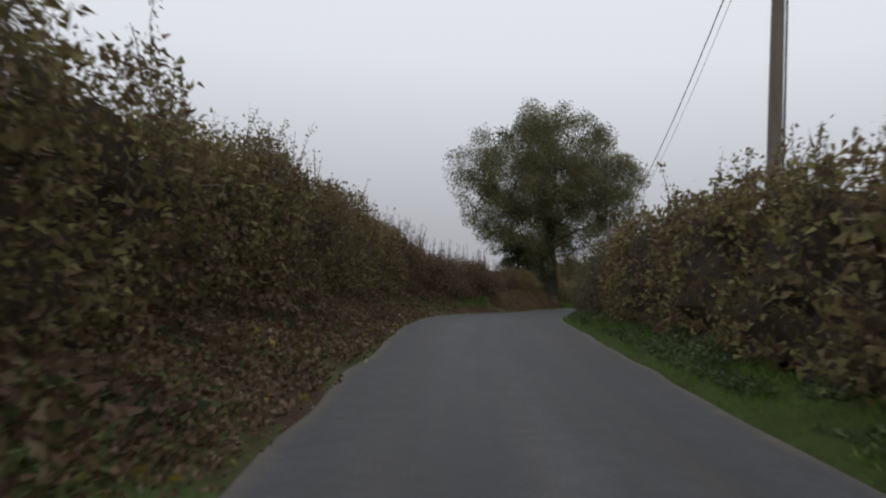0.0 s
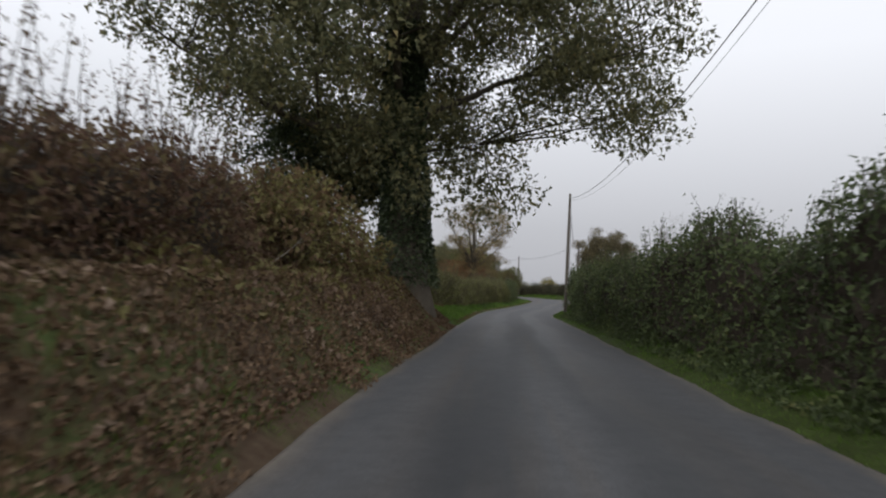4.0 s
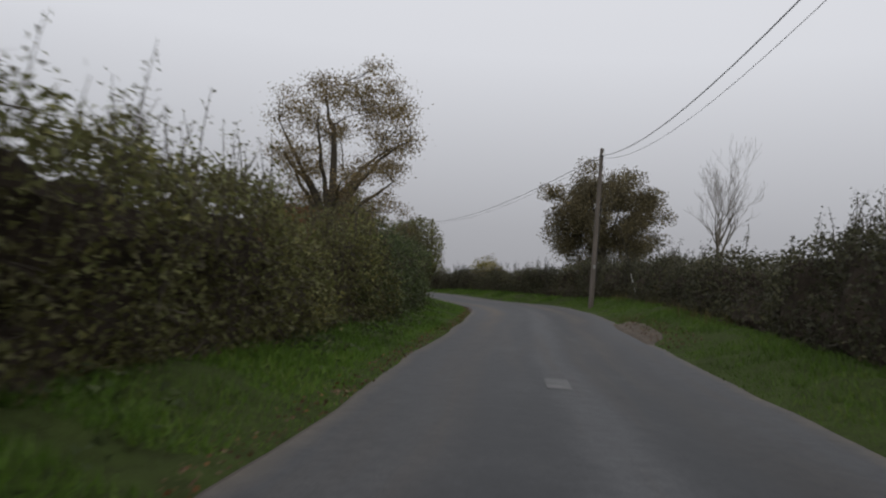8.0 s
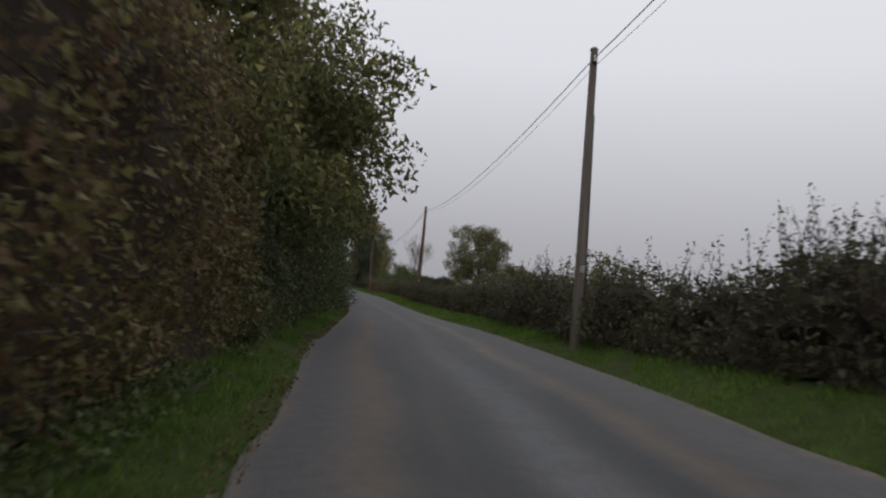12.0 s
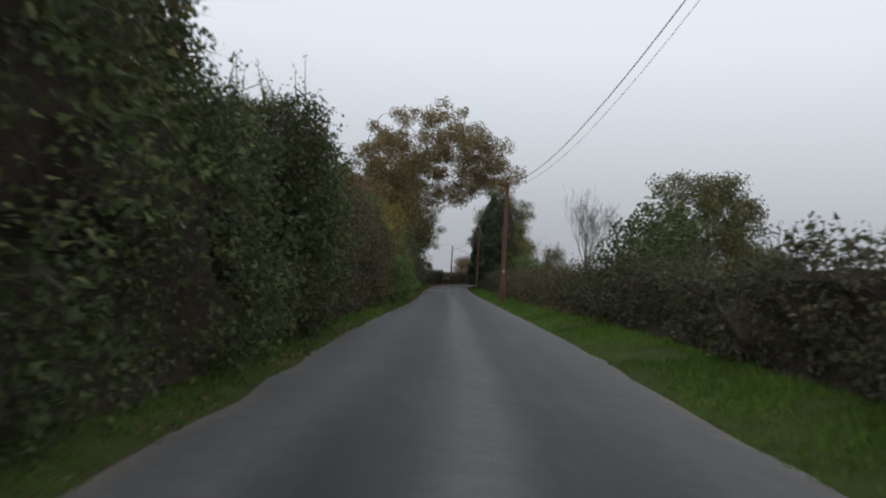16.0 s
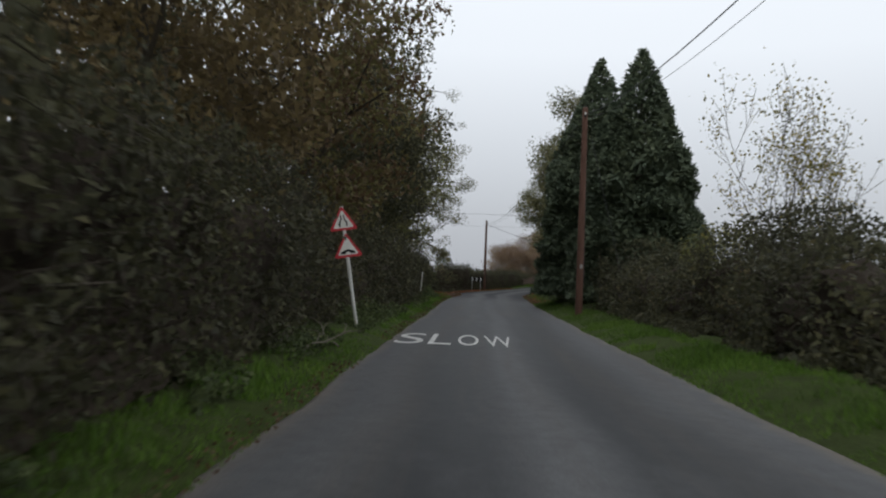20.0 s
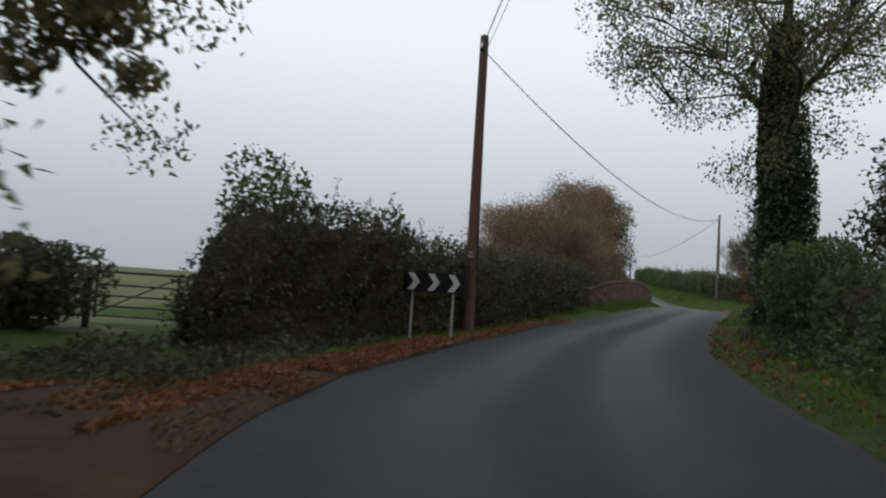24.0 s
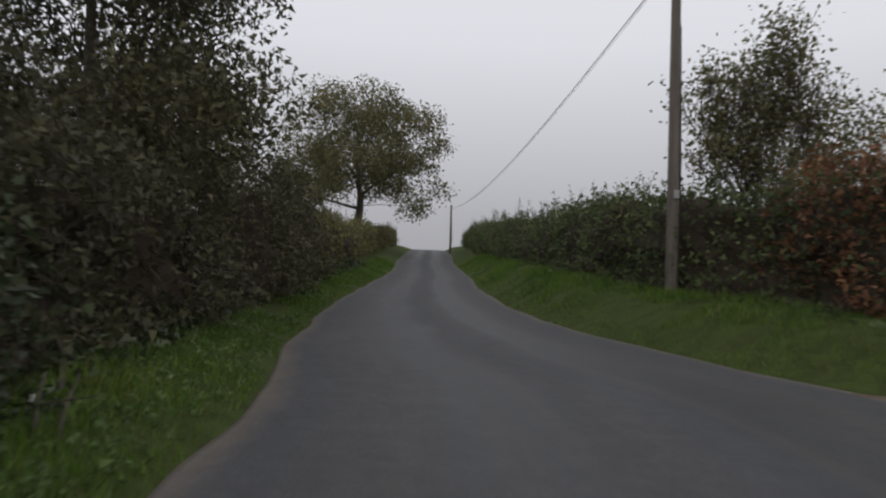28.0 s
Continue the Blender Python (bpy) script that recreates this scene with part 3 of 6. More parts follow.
# ------------------------------------------------------------------ ground, lane, verges
def strip_mesh(name, s, lats, hs, smooth=True, uv=False):
    """A sheet along the lane: lats and hs are arrays (len(s), columns)."""
    n, k = lats.shape
    V = place(s[:, None], lats, hs).reshape(-1, 3)
    i = np.arange(n - 1)[:, None] * k
    j = np.arange(k - 1)[None, :]
    Fc = np.stack([i + j, i + j + 1, i + k + j + 1, i + k + j], -1).reshape(-1, 4)
    UV = None
    if uv:
        across = (lats - lats[:, :1]) / (lats[:, -1:] - lats[:, :1])
        UV = np.stack([across, np.broadcast_to(s[:, None], (n, k))], -1).reshape(-1, 2)
    return raw_mesh(name, V, Fc, 4, smooth, UV)


def build_ground():
    gx = np.r_[-2600, -900, -400, np.arange(-160, 281, 10), 500, 1000, 2700]
    gy = np.r_[-2600, -900, -400, np.arange(-160, 641, 10), 900, 1400, 3000]
    X, Y = np.meshgrid(gx, gy, indexing="ij")
    d2 = (X[..., None] - RP[None, None, ::16, 0]) ** 2 + (Y[..., None] - RP[None, None, ::16, 1]) ** 2
    near = d2.argmin(-1)
    zr = RP[::16, 2][near]
    far = np.clip((np.sqrt(d2.min(-1)) - 22) / 70, 0, 1)
    Z = zr * (1 - far) + np.minimum(zr, -1.9) * far - 0.3 + 0.35 * (vnoise(np.stack([X, Y, X * 0], -1), 0.03) - 0.5)
    V = np.stack([X, Y, Z], -1).reshape(-1, 3)
    k = len(gy)
    i = np.arange(len(gx) - 1)[:, None] * k
    j = np.arange(k - 1)[None, :]
    Fc = np.stack([i + j, i + k + j, i + k + j + 1, i + j + 1], -1).reshape(-1, 4)
    ob = put("ground", raw_mesh("ground", V, Fc, 4, True), FIELD)
    tagged(ob, "rough pale green pasture beyond the hedges", "ground", kind="structure")


build_ground()
S_LINE = np.arange(RS[0] + 2, RS[-1] - 2, 0.5)


def build_lane():
    s = S_LINE
    wob = (vnoise(np.stack([s, s * 0, s * 0], -1), 0.7) - 0.5) * 0.16
    wob2 = (vnoise(np.stack([s, s * 0 + 9, s * 0], -1), 0.8) - 0.5) * 0.16
    le, ri = curve_at(LEFT_EDGE, s) + wob, curve_at(RIGHT_EDGE, s) + wob2
    u = np.r_[0, 0.008, np.linspace(0, 1, 11)[1:-1], 0.992, 1][None, :]
    lats = le[:, None] * (1 - u) + ri[:, None] * u
    hs = np.broadcast_to(-0.16 * (u - 0.5) ** 2 + 0.03, lats.shape)
    lats = np.concatenate([le[:, None] - 0.02, lats, ri[:, None] + 0.02], 1)
    hs = np.concatenate([hs[:, :1] - 0.2, hs, hs[:, -1:] - 0.2], 1)
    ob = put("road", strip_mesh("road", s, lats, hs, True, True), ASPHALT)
    tagged(ob, "narrow worn grey asphalt country lane, moist, tree shade painted in towards the bridge", "road", kind="structure")
    for side, name in ((-1, "verge_left"), (1, "verge_right")):
        edge = le if side < 0 else ri
        offs = np.r_[-0.12, 0.06, 0.3, 0.7, 1.2, 1.8, 2.4, 3.2, 4.5, 7.0, 11.0, 16.0]
        lats = edge[:, None] + side * offs[None, :]
        hs = bank(np.broadcast_to(s[:, None], lats.shape), lats)
        q = place(s[:, None], lats, 0)
        hs = hs + (vnoise(q, 0.9) - 0.5) * 0.16 * np.clip(offs / 0.8, 0, 1)[None, :] + (vnoise(q, 3.0) - 0.5) * 0.05 * np.clip(offs / 0.4, 0, 1)[None, :]
        hs[:, 0] = -0.09
        hs[:, 1] = np.maximum(hs[:, 1], 0.0)
        hs[:, -1] = -0.9
        if side < 0:
            lats, hs = lats[:, ::-1], hs[:, ::-1]
        cuts = [(-999, 54, VERGE_WEEDS), (53.5, 81, VERGE_EARTH), (80.5, 999, TURF)] if side < 0 else [(-999, 999, TURF)]
        for k, (s0, s1, mat) in enumerate(cuts):
            on = (s >= s0) & (s <= s1)
            ob = put(f"{name}_{k + 1}", strip_mesh(name, s[on], lats[on], hs[on]), mat)
            tagged(ob, "leaf-strewn earth bank under the hedge" if mat in (VERGE_EARTH, VERGE_WEEDS) else "grassy roadside verge rising to the hedge", "verge", kind="structure")


def verge_material(name, lo, hi, brown_hi):
    """Turf that gives way to bare brown earth and leaf mould in patches."""
    m, n, l, b = material(name, 0.95, 0.15)
    pos = place_coord(n)
    a = noise_of(n, l, pos, 0.5, 5)
    d = noise_of(n, l, pos, 9, 4)
    green = ramp_of(n, [(0.3, (0.028, 0.05, 0.014)), (0.7, (0.075, 0.1, 0.03))])
    brown = ramp_of(n, [(0.3, (0.04, 0.024, 0.014)), (0.7, brown_hi)])
    l.new(d.outputs["Fac"], green.inputs[0])
    l.new(d.outputs["Fac"], brown.inputs[0])
    f = ramp_of(n, [(lo, (0.0,) * 3), (hi, (1.0,) * 3)])
    l.new(a.outputs["Fac"], f.inputs[0])
    l.new(mix_of(n, l, f.outputs[0], green.outputs[0], brown.outputs[0]), b.inputs["Base Color"])
    bump_of(n, l, b, d.outputs["Fac"], 0.9, 0.04)
    return m


VERGE_WEEDS = verge_material("verge_weeds_and_earth", 0.40, 0.60, (0.060, 0.042, 0.026))
VERGE_EARTH = verge_material("verge_earth_and_turf", 0.32, 0.52, (0.075, 0.054, 0.035))
build_lane()


def build_track():
    """The stony field entrance that opens beside the bridge, and the worn edge that leads to it."""
    s = np.arange(388, 413.9, 0.3)
    ri = curve_at(RIGHT_EDGE, s)
    outer = np.interp(s, [388, 393, 398, 401, 405, 407, 408.2, 409.0, 411.5, 413.2, 413.8], [0.3, 0.42, 0.75, 1.2, 1.5, 2.1, 3.4, 8.6, 8.6, 5.2, 0.6])
    outer = outer + 0.2 * (vnoise(np.stack([s * 0.9, s * 0, s * 0], -1), 1.0) - 0.5) + 0.14 * (vnoise(np.stack([s * 3.1, s * 0, s * 0 + 5], -1), 1.0) - 0.5)
    u = np.linspace(0, 1, 12)[None, :]
    lats = ri[:, None] - 0.22 - 0.16 * vnoise(np.stack([s * 1.7, s * 0, s * 0 + 9], -1), 1.0)[:, None] + outer[:, None] * u
    hs = bank(np.broadcast_to(s[:, None], lats.shape), lats) + 0.09 * np.clip(np.minimum(s - 388, 413.7 - s) / 1.2, 0, 1)[:, None] - 0.03
    hs[:, -1] -= 0.14
    hs[:, 0] = -0.025
    hs[:, 1] = np.maximum(hs[:, 1], 0.015)
    ob = put("track", strip_mesh("track", s, lats, hs), GRAVEL)
    tagged(ob, "stony tan gravel field entrance beside the lane", "track", kind="structure")
    s = np.arange(133, 141.1, 0.5)
    ri = curve_at(RIGHT_EDGE, s)
    outer = np.interp(s, [133, 135, 138, 140, 141], [0.3, 0.7, 0.85, 0.6, 0.3])
    lats = ri[:, None] - 0.2 + outer[:, None] * u
    hs = bank(np.broadcast_to(s[:, None], lats.shape), lats) + 0.10 * np.clip(np.minimum(s - 133, 141 - s) / 1.5, 0, 1)[:, None] - 0.05
    hs[:, 0], hs[:, -1] = -0.03, hs[:, -1] - 0.14
    ob = put("pull_in", strip_mesh("pull_in", s, lats, hs), MUD)
    tagged(ob, "bare muddy pull-in worn into the grass verge", "verge", kind="structure")
    s = np.arange(347, 371, 0.5)
    le = curve_at(LEFT_EDGE, s)
    outer = np.interp(s, [347, 350, 352, 355, 358, 362, 365, 371], [0.3, 0.5, 1.6, 4.6, 7.5, 5.6, 2.2, 0.7])
    lats = (le[:, None] + 0.2 - outer[:, None] * u)[:, ::-1]
    hs = bank(np.broadcast_to(s[:, None], lats.shape), lats) + 0.09 * np.clip(np.minimum(s - 347, 370.5 - s) / 4.0, 0, 1)[:, None] - 0.04
    hs[:, 0] -= 0.14
    hs[:, -1] = 0.005 - 0.08 * (np.minimum(s - 347, 370.5 - s) < 1.0)
    ob = put("driveway", strip_mesh("driveway", s, lats, hs), SOIL)
    tagged(ob, "brown earth entrance strewn with fallen leaves", "driveway", kind="structure")


build_track()


# ------------------------------------------------------------------ growing things
def hedge(label, nodes, depth, leafs, density=130, size=0.115, shoots=1.2, lumps=0.6, shoot_h=(0.35, 1.0), taper=1.2, group="roadside hedges", name="hedge"):
    """A hedge whose face runs through the nodes (s, lat, height over the lane)."""
    seed(nodes[0][0], nodes[0][1], nodes[-1][0])
    nd = np.array(nodes, float)
    base = place(nd[:, 0], nd[:, 1])
    length = np.r_[0, np.cumsum(np.linalg.norm(np.diff(base[:, :2], axis=0), axis=1))]
    side = 1 if nd[:, 1].mean() > 0 else -1
    q = np.arange(0, length[-1] + 0.01, 0.5)
    prof = np.array([(0.10, 0.0), (0.01, 0.16), (0.0, 0.45), (0.06, 0.78), (0.2, 0.95), (0.5, 1.0), (0.8, 0.96), (0.98, 0.75), (1.0, 0.3), (0.95, 0.0)])

    def shell(t, phi, inset, fine=1.0):
        s, lat, top = (np.interp(t, length, nd[:, k]) for k in range(3))
        k = phi * (len(prof) - 1)
        o = np.interp(k, np.arange(len(prof)), prof[:, 0]) * depth
        hh = np.interp(k, np.arange(len(prof)), prof[:, 1])
        g = bank(s, lat + side * 0.3)
        a = place(s, lat, 0)
        b = place(np.interp(t + 0.3, length, nd[:, 0]), np.interp(t + 0.3, length, nd[:, 1]), 0)
        c = place(np.interp(t - 0.3, length, nd[:, 0]), np.interp(t - 0.3, length, nd[:, 1]), 0)
        d = b - c
        d = d / (np.linalg.norm(d, axis=-1)[..., None] + 1e-9)
        nx = np.stack([d[..., 1], -d[..., 0], d[..., 2] * 0], -1) * side
        if nd[-1, 0] < nd[0, 0]:
            nx = -nx
        ends = np.clip(np.minimum(t, length[-1] - t) / taper, 0, 1) ** 0.5
        wave = 0.80 + 0.30 * vnoise(np.stack([a[..., 0], a[..., 1], a[..., 2] * 0], -1), 0.33)
        z = g + (top - g) * hh * wave * (0.45 + 0.55 * ends)
        p = a + nx * (depth * 0.5 + (o - depth * 0.5) * (0.5 + 0.5 * ends))[..., None]
        p[..., 2] = a[..., 2] + z
        bulge = (vnoise(p, 0.8) - 0.5) * lumps * 1.3 + (vnoise(p, 2.3) - 0.5) * lumps * 0.7 * fine - inset
        outdir = nx * ((o / depth) * 2 - 1)[..., None]
        outdir[..., 2] = (hh - 0.35) * 1.4
        outdir = outdir / (np.linalg.norm(outdir, axis=-1)[..., None] + 1e-9)
        lift = np.clip(hh * 6, 0, 1)
        return p + outdir * (bulge * lift)[..., None], outdir

    m = Matrix.Translation(Vector(base[0]))
    ob = thing(name, m, label, "hedge", group)
    org = base[0]
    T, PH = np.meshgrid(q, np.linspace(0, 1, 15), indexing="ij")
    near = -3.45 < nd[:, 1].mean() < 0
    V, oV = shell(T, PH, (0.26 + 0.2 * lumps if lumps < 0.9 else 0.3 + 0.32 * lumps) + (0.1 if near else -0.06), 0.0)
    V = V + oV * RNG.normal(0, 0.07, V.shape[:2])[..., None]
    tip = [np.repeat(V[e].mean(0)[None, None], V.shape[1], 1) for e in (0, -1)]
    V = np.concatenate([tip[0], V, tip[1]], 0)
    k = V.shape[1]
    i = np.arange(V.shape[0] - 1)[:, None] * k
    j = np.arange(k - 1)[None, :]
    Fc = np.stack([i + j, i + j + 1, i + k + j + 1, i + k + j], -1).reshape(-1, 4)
    # a solid core fills the hedge, its dark colour standing for the shade inside
    put("shaded_twig_core", raw_mesh("shaded_twig_core", V.reshape(-1, 3) - org, Fc, 4, False), SHADED_TWIGS, ob, "solid core for the hedge's inner twigs, inner shade put into its colour", "stuff")
    area = length[-1] * (nd[:, 2].mean() + depth)
    density, size = (density * 1.5, size * 0.76) if near else (density, size * 0.91)
    n = int(area * density * 0.62)
    t = RNG.random(n) * length[-1]
    ph = np.where(RNG.random(n) < 0.9, RNG.random(n) * 0.66, 0.66 + RNG.random(n) * 0.34)
    P, out = shell(t, ph, 0)
    sink = np.where(RNG.random(n) < 0.5, (-0.46 if near else -0.3) * RNG.random(n), RNG.normal(0.0, 0.09, n))
    P = P + out * sink[:, None] + RNG.normal(0, 0.05, (n, 3))
    # the two ends
    ne = int(depth * nd[:, 2].mean() * density * 0.8)
    te = np.where(RNG.random(ne) < 0.5, 0.0, length[-1])
    Pe, oe = shell(te, RNG.random(ne), 0)
    mid = np.where((te == 0)[:, None], V[0, 0], V[-1, 0])
    P = np.concatenate([P, mid + (Pe - mid) * np.sqrt(RNG.random(ne))[:, None] + RNG.normal(0, 0.13, (ne, 3))])
    out = np.concatenate([out, oe])
    n += ne
    sz = size * 1.05 * (0.6 + 0.8 * RNG.random(n))
    put("foliage", leaf_mesh("foliage", P - org, sz, out, 0.5, 0.7, 3), leafs, ob)
    # dark twigs tangled through the face
    nt = int(area * (28 if near else 16))
    P, out = shell(RNG.random(nt) * length[-1], 0.02 + 0.5 * RNG.random(nt), 0.12)
    P = P + out * RNG.normal(0, 0.1, nt)[:, None]
    put("twig_tangle", leaf_mesh("twig_tangle", P - org, 0.22 + 0.4 * RNG.random(nt) ** 2, np.array([[0, 0, 1.0]]), 0.9, 0.035, 3), BARK, ob, "thin bare twigs in the face of the hedge", "stuff")
    # upright shoots of the year
    ns = int(length[-1] * shoots * 2.2)
    if ns:
        t = RNG.random(ns) * length[-1]
        # in loose groups
        t = np.clip(t + 0.8 * np.sin(t * 1.7), 0, length[-1])
        P0, _ = shell(t, 0.28 + 0.3 * RNG.random(ns), 0.1)
        hgt = shoot_h[0] + (shoot_h[1] - shoot_h[0]) * RNG.random(ns) ** 2
        tip = P0 + np.stack([RNG.normal(0, 0.16, ns), RNG.normal(0, 0.16, ns), hgt], -1)
        lines, LP = [], []
        for a, b, hh in zip(P0, tip, hgt):
            mid = (a + b) / 2 + RNG.normal(0, 0.04, 3)
            lines.append(([a - (0, 0, 0.2), mid, b], [0.011, 0.008, 0.003]))
            kk = int(10 + 22 * hh)
            u = np.sort(RNG.random(kk))[:, None]
            LP.append(a * (1 - u) + b * u + RNG.normal(0, 0.045, (kk, 3)))
        v, f = tubes([(np.asarray(pts) - org, r) for pts, r in lines], 3)
        stems = put("shoot_growth", raw_mesh("shoot_growth", v, f, 4), BARK, ob, "thin upright new shoots", "stuff")
        LP = np.concatenate(LP)
        put("shoot_foliage", leaf_mesh("shoot_foliage", LP - org, size * 0.72 * (0.6 + 0.7 * RNG.random(len(LP))), corners=3), leafs, stems)
    return ob


def grow(p0, d, length, r, level, lines, tips, spread=0.6, up=0.15, forks=(3, 3, 3, 2), wob=0.16):
    """A branch with side branches."""
    n = 5
    pts, rad = [p0], [r]
    d = d / np.linalg.norm(d)
    dirs = [d]
    for i in range(n):
        d = d + RNG.normal(0, wob, 3) + np.array([0, 0, up * 0.4])
        d = d / np.linalg.norm(d)
        pts.append(pts[-1] + d * length / n)
        rad.append(max(r * (1 - 0.75 * (i + 1) / n), 0.004))
        dirs.append(d)
    lines.append((np.array(pts), np.array(rad)))
    tips.append((pts[-1], level))
    if level <= 0:
        return
    for k in range(forks[min(level, len(forks) - 1)]):
        i = RNG.integers(2, n + 1)
        side = RNG.normal(0, 1, 3)
        side -= side @ dirs[i] * dirs[i]
        side /= np.linalg.norm(side) + 1e-9
        grow(np.array(pts[i]), dirs[i] + side * spread * (0.8 + 0.5 * RNG.random()), length * (0.5 + 0.22 * RNG.random()), rad[i] * 0.75, level - 1, lines, tips, spread, up, forks, wob)


def tree(label, s, lat, height, radius, low, trunk_r, n_leaves, leafs, size=0.2, lean=(0.0, 0.0), bark=None, clumps=70, clump_r=1.1, limbs=11,
         group="roadside trees", squash=0.8, name="tree", ivy=0.0, shift=(0.0, 0.0), base_h=None, skirt=0, fork=None, broad=False, sway=0.10, stout=0.9, rise=0.45, limb=0.36, sprays=None, loose=0.0, top=0.62):
    """A broadleaf tree: tapered trunk, limbs, a crown of many small leaves gathered in clumps."""
    seed(s, lat, 1)
    n_leaves, size = int(n_leaves * 0.85), size * 1.07
    g = place(s, lat, float(bank(s, lat)) if base_h is None else base_h) - np.array([0, 0, 0.1])
    ob = thing(name, Matrix.Translation(Vector(g)), label, "tree", group)
    lines = []
    n = 9
    zt = np.linspace(0, height * top, n)
    bend = np.cumsum(RNG.normal(0, sway, (n, 2)), 0) * (height / 14)
    tp = np.stack([bend[:, 0] - bend[0, 0] + lean[0] * zt, bend[:, 1] - bend[0, 1] + lean[1] * zt, zt], -1)
    tr = trunk_r * (1 - (0.88 if top > 0.7 else 0.68) * (zt / zt[-1]) ** stout)
    tr[0] *= 1.35
    lines.append((np.concatenate([[[0, 0, -0.9]], tp]), np.r_[tr[0] * 1.25, tr]))
    mid = low + (height - low) * 0.45
    top_c = np.array([np.interp(mid, zt, tp[:, 0]) + shift[0], np.interp(mid, zt, tp[:, 1]) + shift[1], mid])
    d = RNG.normal(size=(clumps, 3))
    d /= np.linalg.norm(d, axis=1)[:, None]
    rr = (0.3 + 0.7 * RNG.random(clumps) ** 0.55)[:, None] * (0.74 + 0.42 * vnoise(d * 1.7 + s, 1.0)[:, None])
    zz = d[:, 2:3] * rr
    zz = np.where(zz > 0, zz * (height - mid - clump_r * 0.5), zz * (mid - low))
    full = np.where(d[:, 2:3] < 0, np.clip((1 - 0.3 * d[:, 2:3] ** 2) / np.sqrt(1 - np.minimum(d[:, 2:3] ** 2, 0.9)), 1, 1.7), 1.0)
    cen = np.concatenate([d[:, :2] * full * rr * (radius - clump_r * 0.6), zz], 1) + top_c
    if skirt:
        k = RNG.choice(clumps, skirt, replace=False)
        an = RNG.random(skirt) * 2 * math.pi
        zk = low * (0.7 + 0.7 * RNG.random(skirt))
        cen[k] = np.stack([np.cos(an) * radius * 0.26 + np.interp(zk, zt, tp[:, 0]), np.sin(an) * radius * 0.26 + np.interp(zk, zt, tp[:, 1]), zk], -1)
    cr = clump_r * (0.65 + 0.7 * RNG.random(clumps))
    # heavy limbs spring from the trunk, boughs from the limbs, twigs from the boughs
    order = np.argsort(RNG.random(clumps))

    def bough(p0, c, r0, sag, k=9):
        ln = np.linalg.norm(c - p0)
        u = np.linspace(0, 1, k)[:, None]
        ctrl = p0 + (c - p0) * 0.45 + np.array([0, 0, sag * ln]) + RNG.normal(0, 0.09 * ln, 3)
        kink = np.cumsum(RNG.normal(0, 0.028 * ln, (k, 3)), 0) * u * (1 - u) * 2.6
        pts = p0 * (1 - u) ** 2 + 2 * ctrl * u * (1 - u) + c * u * u + kink
        rad = r0 * (1 - 0.82 * u[:, 0] ** 0.8)
        lines.append((pts, rad))
        return pts, rad

    major = max(4, limbs // 3)
    stock_p, stock_r = [], []
    far = sorted(order[:limbs], key=lambda k: -np.linalg.norm((cen[k] - top_c)[:2]))
    for k in far[:major]:
        c = cen[k]
        z0 = np.clip(low * 0.75 + (c[2] - low) * rise, fork or low * 0.6, zt[-1] * 0.97)
        p0 = np.array([np.interp(z0, zt, tp[:, 0]), np.interp(z0, zt, tp[:, 1]), z0])
        pts, rad = bough(p0, c, max(np.interp(z0, zt, tr) * limb * 1.35, 0.035), 0.10)
        stock_p.append(pts[1:]), stock_r.append(rad[1:])
    crest = max(range(clumps), key=lambda k: cen[k][2] - 0.8 * np.linalg.norm((cen[k] - tp[-1])[:2]))
    pts, rad = bough(tp[-1], cen[crest], tr[-1], 0.0)
    stock_p.append(pts[1:]), stock_r.append(rad[1:])
    on = zt > max(low, height * 0.3)
    stock_p.append(tp[on]), stock_r.append(tr[on] * 0.6)
    main, wide = np.concatenate(stock_p), np.concatenate(stock_r)
    stock_p, stock_r = [main], [wide]
    for k in far[major:]:
        c = cen[k]
        i = np.argmin(np.linalg.norm(main - c, axis=1) + 1.5 * np.maximum(main[:, 2] - c[2], 0))
        pts, rad = bough(main[i], c, max(wide[i] * 0.6, 0.02), 0.06, 7)
        stock_p.append(pts[1:]), stock_r.append(rad[1:])
    main = np.concatenate(stock_p)
    for k in order[limbs:]:
        c = cen[k]
        q = main[np.argmin(np.linalg.norm(main - c, axis=1) + np.maximum(main[:, 2] - c[2], 0))]
        m3 = (q + c) / 2 + RNG.normal(0, 0.2, 3) + np.array([0, 0, 0.15])
        lines.append((np.array([q, m3, c]), np.array([0.035, 0.022, 0.008]) * (0.6 + trunk_r)))
    if sprays:
        add = np.array(sprays, float)
        for c in add[:, :3]:
            q = main[np.argmin(np.linalg.norm(main - c, axis=1))]
            bough(q, c, 0.03, 0.1, 7)
        cen, cr = np.concatenate([cen, add[:, :3]]), np.r_[cr, add[:, 3]]
        clumps = len(cen)
    share = cr ** 2
    if sprays:
        share[-len(sprays):] *= 5
    idx = RNG.choice(clumps, n_leaves, p=share / share.sum())
    off = RNG.normal(size=(n_leaves, 3))
    reach = np.linalg.norm(off, axis=1)[:, None]
    off /= reach
    # loose crowns thin out from each clump and draw apart sideways
    off *= 1 - loose + loose * reach * 0.62
    off[:, :2] *= 1 + 0.5 * loose
    off *= (RNG.random(n_leaves) ** 0.45 * cr[idx])[:, None] * (0.7 + 0.6 * vnoise(off * 2.2 + cen[idx], 1.0))[:, None]
    off[:, 2] *= squash
    P = cen[idx] + off
    v, f = tubes(lines, 6)
    trunk = put("trunk", raw_mesh("trunk", v, f, 4, True), bark or BARK, ob)
